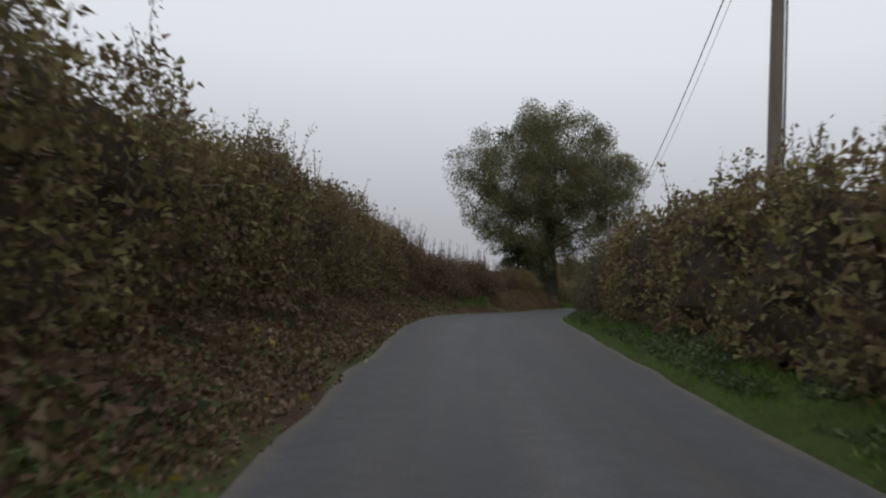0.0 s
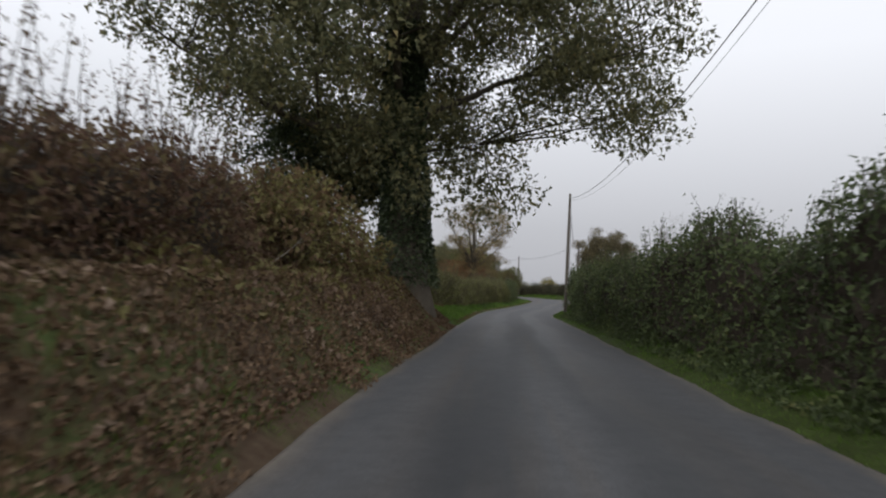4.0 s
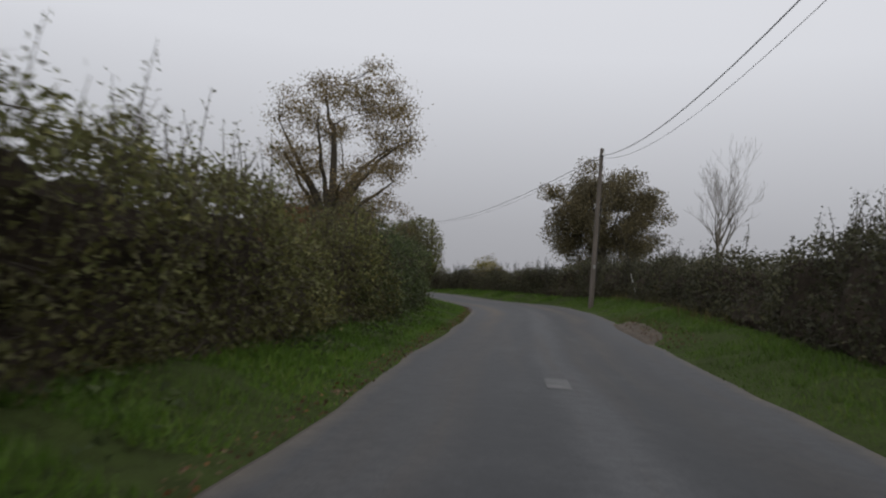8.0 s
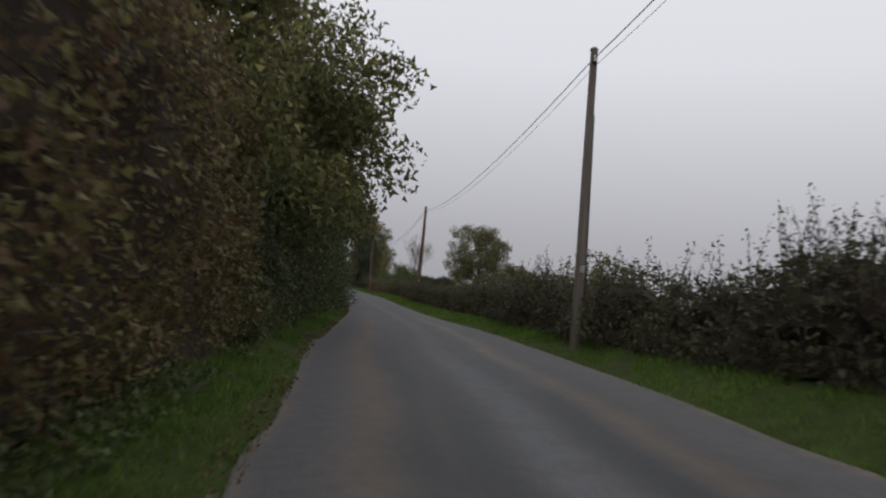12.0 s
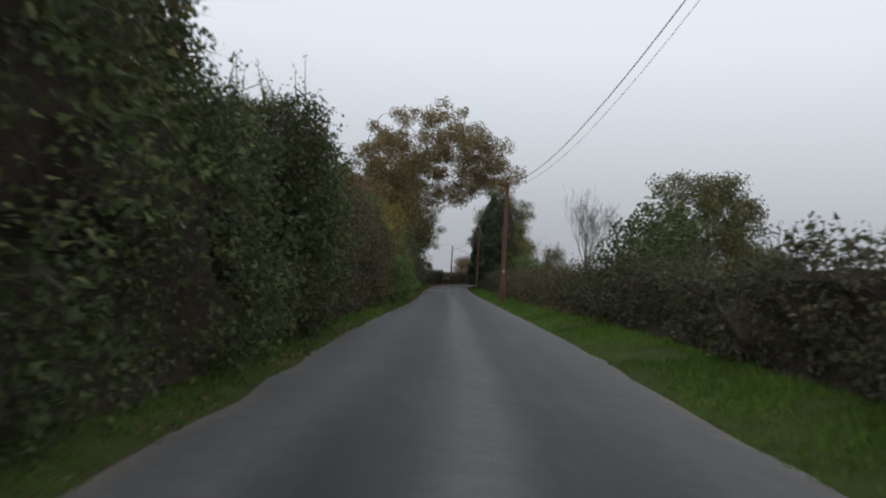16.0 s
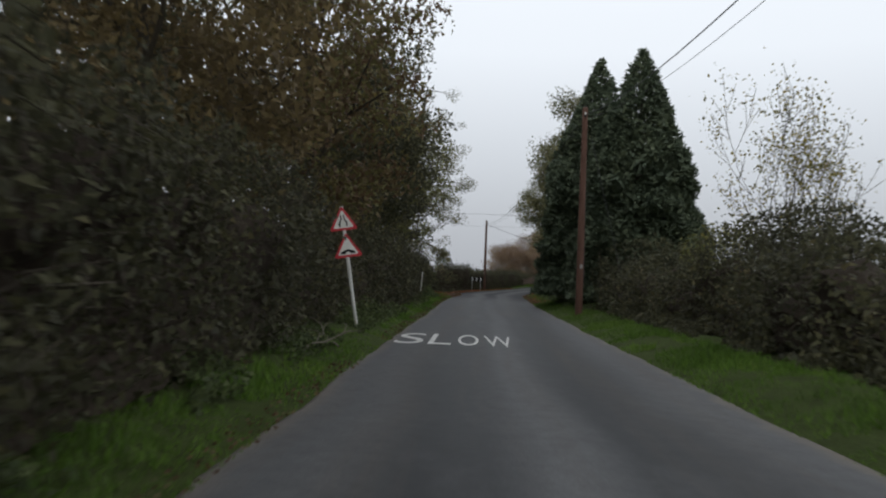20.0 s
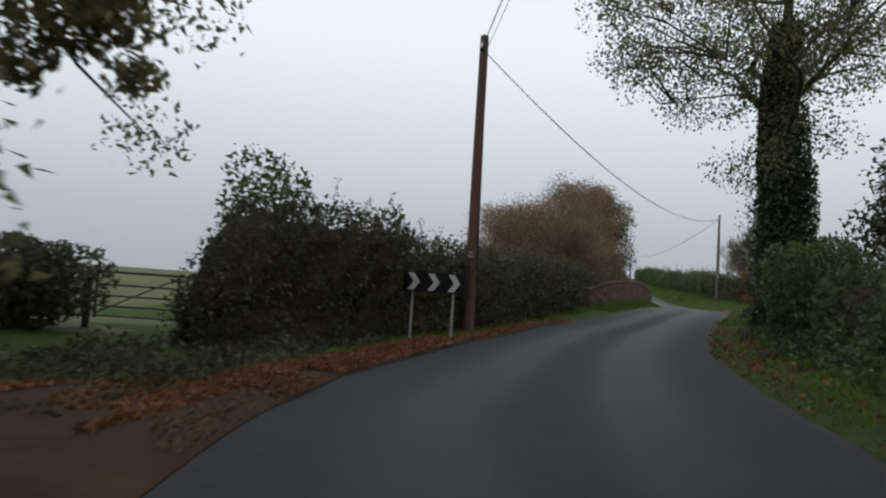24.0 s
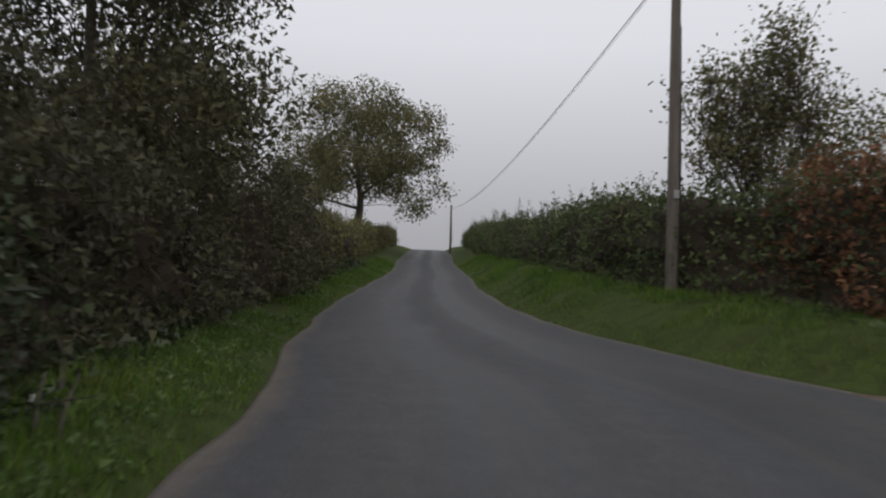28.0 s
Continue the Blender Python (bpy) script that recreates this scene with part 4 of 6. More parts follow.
    put("crown", leaf_mesh("crown", P, size * 1.08 * (0.6 + 0.8 * RNG.random(n_leaves)), off, 0.3, 0.66, 4 if broad else 3), leafs, ob)
    if ivy:
        k = int(ivy * 2600)
        z = RNG.random(k) ** 0.8 * ivy
        a = RNG.random(k) * 2 * math.pi
        rad = np.interp(z, zt, tr) + 0.06 + 0.2 * RNG.random(k) * (0.4 + vnoise(np.stack([np.cos(a), np.sin(a), z], -1), 1.4))
        Q = np.stack([np.interp(z, zt, tp[:, 0]) + np.cos(a) * rad, np.interp(z, zt, tp[:, 1]) + np.sin(a) * rad, z], -1)
        put("ivy", leaf_mesh("ivy", Q, 0.075 + 0.06 * RNG.random(k), np.stack([np.cos(a), np.sin(a), a * 0], -1), 0.8, 0.9, 3), IVY_LEAF, trunk, "dark ivy wrapped round the trunk")
    return ob


def bare_tree(label, s, lat, height, r, levels=4, spread=0.55, n_leaves=0, leafs=None, stems=1, bark=None, size=0.14):
    """A leafless or nearly leafless tree of fine forked branches."""
    seed(s, lat, 2)
    g = ground_at(s, lat) - Vector((0, 0, 0.1))
    ob = thing("bare_tree", Matrix.Translation(g), label, "tree", "roadside trees")
    lines, tips = [], []
    for k in range(stems):
        d = np.array([RNG.normal(0, 0.12 * stems), RNG.normal(0, 0.12 * stems), 1.0])
        grow(np.zeros(3), d, height * 0.55, r, levels, lines, tips, spread, 0.35, (2, 3, 4, 5, 7), 0.10)
    hi = max(t[0][2] for t in tips)
    sc = height / hi
    stout = sorted(lines, key=lambda e: -e[1][0])
    v, f = tubes([(p * sc, np.maximum(q, 0.008)) for p, q in stout[:stems * 8]], 6)
    trunk = put("trunk", raw_mesh("trunk", v, f, 4, True), bark or BARK_PALE, ob)
    v, f = tubes([(p * sc, np.maximum(q, 0.008)) for p, q in stout[stems * 8:]], 3)
    put("twig_growth", raw_mesh("twig_growth", v, f, 4, True), bark or BARK_PALE, trunk, "fine forked twigs", "stuff")
    if n_leaves:
        cen = np.array([t[0] for t in tips if t[1] <= 1]) * sc
        P = cen[RNG.integers(0, len(cen), n_leaves)] + RNG.normal(0, 0.2, (n_leaves, 3))
        put("crown", leaf_mesh("crown", P, size * (0.6 + 0.7 * RNG.random(n_leaves))), leafs, ob, "few remaining leaves")
    return ob


def conifer(label, s, lat, height, radius, n_leaves):
    seed(s, lat, 4)
    g = ground_at(s, lat) - Vector((0, 0, 0.1))
    ob = thing("conifer", Matrix.Translation(g), label, "tree", "tall conifers")
    v, f = tubes([(np.array([(0, 0, 0), (0.05, 0, height * 0.5), (0, 0, height * 0.97)]), np.array([0.28, 0.16, 0.02]))], 8)
    put("trunk", raw_mesh("trunk", v, f, 4, True), BARK, ob)
    z = height * (0.04 + 0.96 * (1 - np.sqrt(RNG.random(n_leaves))))
    a = RNG.random(n_leaves) * 2 * math.pi
    env = radius * np.clip(1 - (z / height) ** 2.0, 0.015, 1) ** 0.95
    q = np.stack([np.cos(a), np.sin(a), z * 0.55], -1)
    env = env * (0.72 + 0.5 * vnoise(q * 2.2 + s, 1.0)) + 0.25 * (vnoise(q * 6, 1.0) - 0.5)
    rr = env * (1 - 0.35 * RNG.random(n_leaves) ** 2)
    P = np.stack([np.cos(a) * rr, np.sin(a) * rr, z], -1)
    out = np.stack([np.cos(a), np.sin(a), 0.5 + 0 * a], -1)
    put("crown", leaf_mesh("crown", P, 0.26 + 0.18 * RNG.random(n_leaves), out, 1.2, 0.4, 3), CONIFER_LEAF, ob)
    return ob


def bush(label, s, lat, height, radius, leafs, n_leaves, size=0.13, group="roadside bushes", tall=1.0, base_h=None):
    """A rounded shrub of many stems."""
    seed(s, lat, 3)
    g = place(s, lat, float(bank(s, lat)) if base_h is None else base_h) - np.array([0, 0, 0.05])
    ob = thing("bush", Matrix.Translation(Vector(g)), label, "bush", group)
    lines, tips = [], []
    for k in range(7):
        a = k * 0.9 + RNG.random()
        grow(np.array([math.cos(a) * 0.12, math.sin(a) * 0.12, 0]), np.array([math.cos(a) * radius / height, math.sin(a) * radius / height, 0.9]), height * 0.7, 0.035, 2, lines, tips, 0.5, 0.2, (2, 3, 3))
    tallest = max(p[:, 2].max() for p, _ in lines)
    widest = max(np.hypot(p[:, 0], p[:, 1]).max() for p, _ in lines)
    fit = np.array([radius * 0.8 / widest, radius * 0.8 / widest, height * 0.84 / tallest])
    v, f = tubes([(p * fit, q) for p, q in lines], 3)
    put("stem", raw_mesh("stem", v, f, 4, True), BARK, ob)
    d = RNG.normal(size=(n_leaves, 3))
    d /= np.linalg.norm(d, axis=1)[:, None]
    rr = RNG.random(n_leaves) ** 0.33
    lump = 0.66 + 0.62 * vnoise(d * 1.8 + np.array([s, lat, 0]), 1.0) + 0.2 * (vnoise(d * 5 + s, 1.0) - 0.5)
    P = d * (rr * lump)[:, None] * np.array([radius, radius, height * 0.5 * tall]) + np.array([0, 0, height * 0.5])
    P[:, 2] = np.maximum(P[:, 2], 0.05)
    put("foliage", leaf_mesh("foliage", P, size * 1.05 * (0.6 + 0.8 * RNG.random(n_leaves)), d, 0.4, 0.68, 3), leafs, ob)
    return ob


def undergrowth(side, s0, s1, o0, o1, hmax, per_m, leafs, size, label):
    """Low weeds and brambles on the verge, o metres out from the lane's edge."""
    seed(s0, s1, side, o0)
    n = int((s1 - s0) * per_m)
    s = s0 + (s1 - s0) * RNG.random(n)
    o = o0 + (o1 - o0) * RNG.random(n) ** 0.8
    lat = curve_at(LEFT_EDGE if side < 0 else RIGHT_EDGE, s) + side * o
    clump = vnoise(np.stack([s * 0.9, o * 0.9, s * 0], -1), 1.0)
    keep = clump > 0.34
    s, o, lat, clump = s[keep], o[keep], lat[keep], clump[keep]
    h = hmax * RNG.random(len(s)) * (clump - 0.2) * 1.5 * (0.3 + 0.7 * np.clip((o - o0) / (o1 - o0), 0, 1))
    P = place(s, lat, bank(s, lat) + 0.02 + h)
    ob = put("undergrowth", leaf_mesh("undergrowth", P, size * (0.5 + 0.9 * RNG.random(len(s))), np.array([[0, 0, 1.0]]), 0.5, 0.75, 3), leafs)
    tagged(ob, label, "undergrowth", kind="stuff")


# ---- hedges, driver's left
hedge("tall olive and brown hawthorn hedge above a leafy verge", [(-14, -3.3, 3.7), (2, -3.2, 3.6)], 2.2, HEDGE_BROWN, 90)
hedge("tall olive and brown hawthorn hedge above a leafy verge", [(0.0, -3.0, 3.5), (14.0, -3.1, 3.5)], 2.2, HEDGE_BROWN, 270, lumps=0.8, shoots=3.4, shoot_h=(0.3, 1.1))
hedge("tall brown and olive hawthorn hedge above a leafy verge", [(11.0, -3.1, 3.5), (22, -3.3, 3.6), (32, -3.6, 3.6)], 2.2, HEDGE_BROWN, 280, 0.105, lumps=0.8, shoots=3.4, shoot_h=(0.3, 1.1))
hedge("tall brown hawthorn hedge on a leafy bank", [(29.0, -3.5, 3.35), (44, -3.0, 2.9), (50, -3.1, 2.8), (56, -3.4, 2.75), (62, -3.75, 2.95), (74, -5.2, 3.2)], 2.0, HEDGE_RUSSET, 400, 0.088, lumps=0.7, shoots=4.2, shoot_h=(0.5, 1.5))
hedge("clipped olive hawthorn hedge with upright shoots", [(84, -4.6, 2.4), (100, -3.05, 2.35), (108, -2.95, 2.3), (114, -2.95, 2.4), (122, -3.1, 2.45), (134, -3.0, 2.3)], 1.8, HEDGE_OLIVE, 400, 0.09, shoots=3.8, shoot_h=(0.4, 1.2))
hedge("clipped dark green hawthorn hedge beside a gateway", [(131.5, -3.0, 2.3), (140, -3.05, 2.3), (144.6, -3.15, 2.25)], 1.8, HEDGE_GREEN, 330, 0.09, shoots=3.2)
hedge("brown and olive hedge with upright shoots beside a gateway", [(152.6, -2.7, 3.5), (156, -2.3, 4.0), (161.5, -1.85, 3.7)], 1.7, HEDGE_BROWN, 330, 0.09, shoots=4.5, shoot_h=(0.4, 1.2), lumps=0.8)
hedge("high brown and olive overgrown hedge on the inside of the bend", [(159.5, -1.9, 3.7), (165, -1.6, 3.4), (170, -1.6, 3.9), (179, -2.4, 4.6), (187, -3.1, 4.7)], 2.8, HEDGE_BROWN, 330, 0.092, lumps=0.8, shoots=3.4, shoot_h=(0.4, 1.3))
hedge("dark overgrown hedge under trees", [(184.5, -3.0, 4.2), (200, -3.2, 4.0), (208, -2.9, 3.5), (214, -2.9, 4.3), (221, -2.9, 3.7), (229.5, -2.8, 4.5)], 2.2, HEDGE_GREEN, 210, lumps=1.5)
hedge("overgrown mixed hedge of green bushes", [(226, -2.8, 4.0), (240, -2.3, 4.0), (248, -2.25, 3.8)], 2.4, HEDGE_GREEN, 400, 0.09, lumps=1.1, shoots=2.5)
hedge("overgrown mixed hedge of brown and olive bushes", [(245, -2.25, 3.85), (252, -2.2, 3.7), (266, -2.15, 3.5)], 2.4, HEDGE_BRAMBLE, 400, 0.09, lumps=1.1, shoots=2.5)
hedge("overgrown mixed olive hedge of brambles and bushes", [(261, -2.2, 3.4), (272, -1.95, 3.2), (280, -2.05, 3.3), (285, -2.1, 3.3)], 2.4, HEDGE_OLIVE, 410, 0.09, lumps=1.0)
hedge("dark overgrown hedge of brambles under the wood", [(282.5, -2.1, 3.3), (290, -2.15, 3.5), (298, -2.2, 3.4)], 2.4, HEDGE_DARK, 400, 0.09, lumps=1.2)
hedge("dark shrubby understorey at the edge of a wood", [(293.5, -2.2, 3.3), (305, -2.4, 2.9), (310, -2.85, 2.8), (315, -2.95, 2.8), (326, -2.6, 2.6), (342, -3.2, 2.4), (346.5, -4.0, 2.4), (349, -6.2, 2.5)], 2.6, HEDGE_DARK, 210, lumps=1.1)
hedge("dark rhododendron thicket behind a leaf-covered entrance", [(351.5, -6.8, 3.0), (357, -8.2, 3.2), (362, -8.9, 2.7), (366.5, -9.0, 2.0)], 2.2, HEDGE_DARK, 240, shoots=1.0, lumps=1.1)
hedge("dark clipped hedge behind a chevron board", [(367.6, -5.6, 2.6), (369.8, -4.5, 2.6), (372.5, -3.6, 2.4), (375, -3.3, 2.3), (379, -3.3, 2.2), (381.5, -3.3, 2.3), (384.2, -3.1, 2.1), (386.4, -2.8, 1.6), (387.6, -2.7, 1.1)], 2.0, HEDGE_DARK, 430, 0.088, shoots=3.4, shoot_h=(0.3, 0.9))
hedge("dark low brambles and scrub beyond the bridge", [(396, -2.7, 1.0), (401, -2.6, 1.05), (406, -2.7, 1.3), (411, -2.7, 1.9)], 2.2, IVY_LEAF, 300, 0.085, lumps=1.2, shoots=0.8)
hedge("dark brambles climbing among the trees beside the lane", [(397, -4.6, 2.0), (403, -4.3, 2.6), (409, -3.9, 3.0), (413, -3.2, 3.0)], 2.4, HEDGE_DARK, 280, 0.085, lumps=1.6, shoots=2.5)
hedge("dark scrub under trees beside the climbing lane", [(410, -2.8, 2.5), (416, -3.1, 2.9), (428, -3.9, 2.6)], 2.2, HEDGE_DARK, 240, lumps=1.2)
hedge("green hedge running uphill beside the lane", [(427, -4.1, 2.5), (440, -3.9, 2.4), (452, -3.5, 2.3), (498, -3.3, 2.3)], 1.8, HEDGE_OLIVE, 130)

# ---- hedges, driver's right
hedge("brown and olive hedge with upright shoots", [(-12, 3.9, 2.6), (2, 3.8, 2.6), (25, 3.9, 2.8)], 1.8, HEDGE_BROWN, 200, shoots=3.0, lumps=0.8)
hedge("reddish brown and green hedge with upright shoots", [(23, 3.9, 2.9), (40, 3.9, 3.0), (55, 3.9, 2.8)], 1.8, HEDGE_BRAMBLE, 300, 0.09, shoots=3.0, lumps=0.8)
hedge("dark green hedge with upright shoots", [(52, 3.9, 2.7), (75, 3.7, 2.6), (97, 4.1, 2.8)], 1.8, HEDGE_GREEN, 300, 0.09, shoots=3.4, lumps=0.7)
hedge("tall dark green hedge with upright shoots", [(94, 4.2, 2.9), (108, 4.8, 3.0), (127, 5.55, 2.7)], 1.8, HEDGE_GREEN, 190, shoots=2.6, lumps=0.8)
hedge("dark brown hedge with ragged top", [(124, 5.5, 2.6), (136, 5.5, 2.45), (142, 5.5, 2.4), (149, 6.6, 2.5), (157, 6.9, 2.5), (165, 6.0, 2.2)], 1.8, HEDGE_DARK, 260, 0.095, shoots=3.0)
hedge("low dark clipped hedge with pale shoots", [(162, 6.2, 2.2), (169, 5.7, 2.05), (178, 5.0, 2.0), (190, 4.0, 2.0), (202, 4.1, 2.0), (218, 4.45, 2.0)], 1.6, HEDGE_DARK, 310, 0.092, shoots=3.6)
hedge("low dark brown clipped hedge beside a grass verge", [(213.5, 4.45, 1.9), (235, 4.35, 1.85), (252, 4.3, 1.8), (263.5, 4.6, 1.8)], 1.6, HEDGE_DARK, 320, 0.092, shoots=3.4)
hedge("low bramble hedge in brown and grey green", [(259.5, 4.6, 1.8), (275, 4.5, 1.75), (282, 4.6, 1.8), (296.5, 4.8, 1.85)], 1.7, HEDGE_BRAMBLE, 320, 0.092, shoots=2.4, lumps=0.9)
hedge("dark bramble hedge before an overgrown gate", [(292.5, 4.8, 1.85), (299, 4.85, 1.95), (302.4, 5.0, 1.8)], 1.9, HEDGE_DARK, 210, shoots=2.4, lumps=1.1)
hedge("dark green shrubby hedge under conifers", [(306.8, 5.3, 1.9), (312.6, 5.6, 2.2), (325, 5.5, 2.3), (345, 5.4, 2.1)], 2.2, HEDGE_DARK, 200, shoots=1.0, lumps=1.0)
hedge("dark shrubs growing behind an overgrown gate", [(304, 9.0, 2.6), (311, 9.2, 2.8), (320, 9.0, 2.6)], 2.4, HEDGE_DARK, 190, shoots=2.0, lumps=1.1)
hedge("dark green clipped hedge on the inside of the bend", [(344.5, 5.4, 2.0), (358, 5.5, 2.0), (368, 4.9, 2.0), (376, 4.2, 1.9)], 1.8, HEDGE_GREEN, 220, shoots=0.8, lumps=0.8)
hedge("dark green hedge uphill beside the lane", [(414.6, 7.4, 2.9), (418, 5.1, 3.1), (420.5, 4.3, 3.1), (428, 3.5, 2.9), (440, 3.1, 2.75), (452, 3.5, 2.65), (498, 5.0, 2.5)], 1.8, HEDGE_GREEN, 140, shoots=1.6, taper=0.3)
hedge("dark hedge with upright shoots along a field entrance", [(414.7, 7.6, 3.3), (415, 14, 3.7), (412, 24, 3.6)], 1.8, HEDGE_GREEN, 300, shoots=6.0, shoot_h=(0.4, 1.3), taper=0.3)
hedge("dark hedge behind the bridge wall", [(389, 5.0, 1.6), (396, 7.4, 1.6), (403, 12.0, 1.8)], 1.6, HEDGE_DARK, 160, shoots=2.6)

# ---- low growth at the hedge feet
undergrowth(-1, -8, 40, 0.5, 2.0, 0.7, 340, HEDGE_RUSSET, 0.10, "tangled weeds and brambles under the tall hedge")
undergrowth(-1, -6, 36, 0.35, 1.9, 0.35, 210, HEDGE_GREEN, 0.11, "green nettles and dock leaves on the verge")
undergrowth(-1, -6, 24, 0.25, 1.5, 0.16, 420, HEDGE_OLIVE, 0.06, "low creeping weeds over the earth of the verge")
undergrowth(-1, 36, 51, 0.7, 2.0, 0.35, 330, HEDGE_GREEN, 0.09, "green weeds and ivy on the bank")
undergrowth(-1, 38, 82, 1.0, 2.6, 0.6, 260, HEDGE_BROWN, 0.10, "brown brambles hanging over the bank")
undergrowth(-1, 44, 80, 0.3, 2.4, 0.16, 120, HEDGE_RUSSET, 0.055, "small brown weeds creeping over the bank")
undergrowth(-1, 112, 148, 0.5, 1.5, 0.2, 60, HEDGE_GREEN, 0.09, "dock leaves in the verge grass")
undergrowth(-1, 84, 148, 1.5, 2.3, 0.35, 300, HEDGE_BROWN, 0.07, "brown weeds at the foot of the hedge")
stalk = thing("dead_stalk", spot(107.9, -4.7, 0.2), "two thin bare dead stalks rising out of the hedge", "stalk")
for x, y, z in ((0.0, 0.0, 3.3), (-0.25, 0.1, 2.9), (0.35, 0.3, 2.5)):
    v, f = tubes([(np.array([(x, y, 0), (x + 0.04, y, z * 0.5), (x + 0.02, y + 0.05, z)]), np.array([0.022, 0.015, 0.005]))], 6)
    put("stem", raw_mesh("stem", v, f, 4, True), BARK, stalk)
stalk = thing("dead_stalk", spot(410.0, -2.4), "two short pale dead stalks standing in the verge", "stalk")
for x, y, lean in ((0.0, 0.0, 0.05), (0.13, 0.02, 0.12)):
    v, f = tubes([(np.array([(x, y, -0.1), (x + lean * 0.4, y, 0.18), (x + lean, y, 0.36)]), np.array([0.013, 0.011, 0.007]))], 6)
    put("stem", raw_mesh("stem", v, f, 4, True), BARK_PALE, stalk)
undergrowth(-1, 152, 250, 0.7, 1.5, 0.5, 320, HEDGE_GREEN, 0.07, "green weeds at the foot of the hedge")
undergrowth(-1, 250, 345, 0.5, 1.3, 0.7, 420, HEDGE_GREEN, 0.07, "leafy brambles spilling on to the verge")
undergrowth(-1, 383, 396, 0.45, 0.95, 0.55, 420, HEDGE_OLIVE, 0.055, "weeds hiding the foot of the bridge wall")
undergrowth(-1, 262, 286, 0.4, 1.2, 0.9, 380, ELDER_LEAF, 0.085, "lush green elder and nettles before the hedge")
undergrowth(-1, 362.5, 372, 1.0, 4.2, 0.4, 900, HEDGE_DARK, 0.075, "dark ground ivy and weeds at the entrance")
undergrowth(-1, 364, 398, 1.0, 1.9, 0.6, 200, HEDGE_DARK, 0.10, "dark ivy and weeds at the foot of the hedge")
undergrowth(-1, 396, 440, 0.95, 2.0, 0.6, 420, IVY_LEAF, 0.085, "dark ivy and brambles beside the lane")
undergrowth(1, -8, 100, 0.25, 1.3, 0.5, 520, HEDGE_GREEN, 0.075, "weeds and brambles at the foot of the hedge")
undergrowth(1, 255, 296, 1.1, 2.4, 0.8, 220, HEDGE_BROWN, 0.10, "brown and green brambles over the verge")
undergrowth(1, 295, 328, 1.4, 2.4, 0.6, 420, HEDGE_DARK, 0.10, "dark brambles over the verge")
undergrowth(1, 325, 384, 1.0, 2.2, 0.7, 200, HEDGE_GREEN, 0.11, "green weeds at the foot of the hedge")
undergrowth(1, 370, 388, 0.6, 2.4, 0.6, 420, HEDGE_DARK, 0.075, "dark weeds and ivy beneath the ivy-covered oak")
undergrowth(1, 383, 391.5, 0.55, 1.35, 0.75, 900, HEDGE_DARK, 0.06, "dark weeds and ivy hiding the foot of the bridge wall")
undergrowth(1, 390, 397, 0.5, 2.6, 0.55, 420, HEDGE_DARK, 0.07, "dark rank weeds at the end of the bridge wall")
undergrowth(1, 384, 404, 0.4, 2.6, 0.5, 120, HEDGE_OLIVE, 0.10, "rough weeds beside the bridge wall")
undergrowth(1, 412, 470, 1.6, 3.0, 0.6, 120, HEDGE_GREEN, 0.10, "green weeds at the foot of the hedge")

# ---- trees and bushes, in the order of the drive
tree("big spreading oak beside the lane, olive leaves and a stout trunk", 77.8, -3.1, 20.6, 10.5, 3.9, 0.74, 225000, OAK_LEAF, 0.13, clumps=340, clump_r=1.4, limbs=30, limb=0.24, ivy=8.5, skirt=12, shift=(-0.3, 0.0))
bush("brown bramble and bracken on the bank below an oak", 69.6, -4.6, 3.0, 1.9, HEDGE_BROWN, 9000, 0.10, base_h=0.9)
bush("brown bramble and bracken on the bank below an oak", 73.0, -4.4, 2.0, 1.6, HEDGE_BROWN, 7000, 0.10, base_h=0.9)
tree("ivy-clad shrub tree beside the oak", 80.5, -7.0, 7.5, 3.4, 0.9, 0.2, 13000, IVY_LEAF, 0.16, clumps=40, clump_r=1.0)
tree("tall half-dead oak with thin foliage on heavy limbs", 164.5, -7.3, 16.6, 5.3, 3.8, 0.5, 40000, OAK_TAN, 0.105, clumps=120, clump_r=0.85, limbs=30, limb=0.5, loose=0.45, rise=0.3, top=0.66, shift=(1.0, 0.0))
bush("round brown thicket beneath the half-dead oak", 166.0, -8.5, 6.2, 4.0, HEDGE_RUST, 9000, 0.15)
tree("rounded grey-brown oak standing in the field", 174.5, 15.6, 11.8, 5.7, 2.0, 0.4, 60000, OAK_BROWN, 0.14, clumps=170, clump_r=1.0, limbs=16)
bare_tree("slender leafless ash standing behind the hedge", 173.0, 24.5, 14.4, 0.3, 4, 0.6)
bush("tall round olive bush beside the gateway", 155.5, -2.6, 4.4, 1.75, HEDGE_OLIVE, 22000, 0.085)
tree("bushy tree hanging over the inside of the bend", 185.5, -5.0, 8.6, 3.2, 1.6, 0.22, 18000, HEDGE_OLIVE, 0.14, clumps=60, clump_r=0.95)
tree("dense dark thicket tree over the hedge", 193.0, -4.3, 10.6, 4.6, 1.6, 0.25, 24000, HEDGE_OLIVE, 0.15, clumps=75, clump_r=1.05)
tree("dense dark thicket tree over the hedge", 202.0, -4.7, 10.0, 4.0, 3.0, 0.25, 17000, HEDGE_GREEN, 0.16, clumps=75, clump_r=1.05)
bush("yellow-green bush standing out of the low hedge", 180.0, 7.2, 2.9, 1.8, YELLOW_LEAF, 4500, 0.11)
bush("pale green bush in the low hedge", 197.0, 6.2, 2.8, 1.4, HEDGE_OLIVE, 2600, 0.11)
tree("dark oak leaning over the hedge", 226.8, -5.5, 11.6, 4.7, 2.4, 0.34, 52000, OAK_LEAF, 0.125, clumps=140, clump_r=1.1, limbs=16)
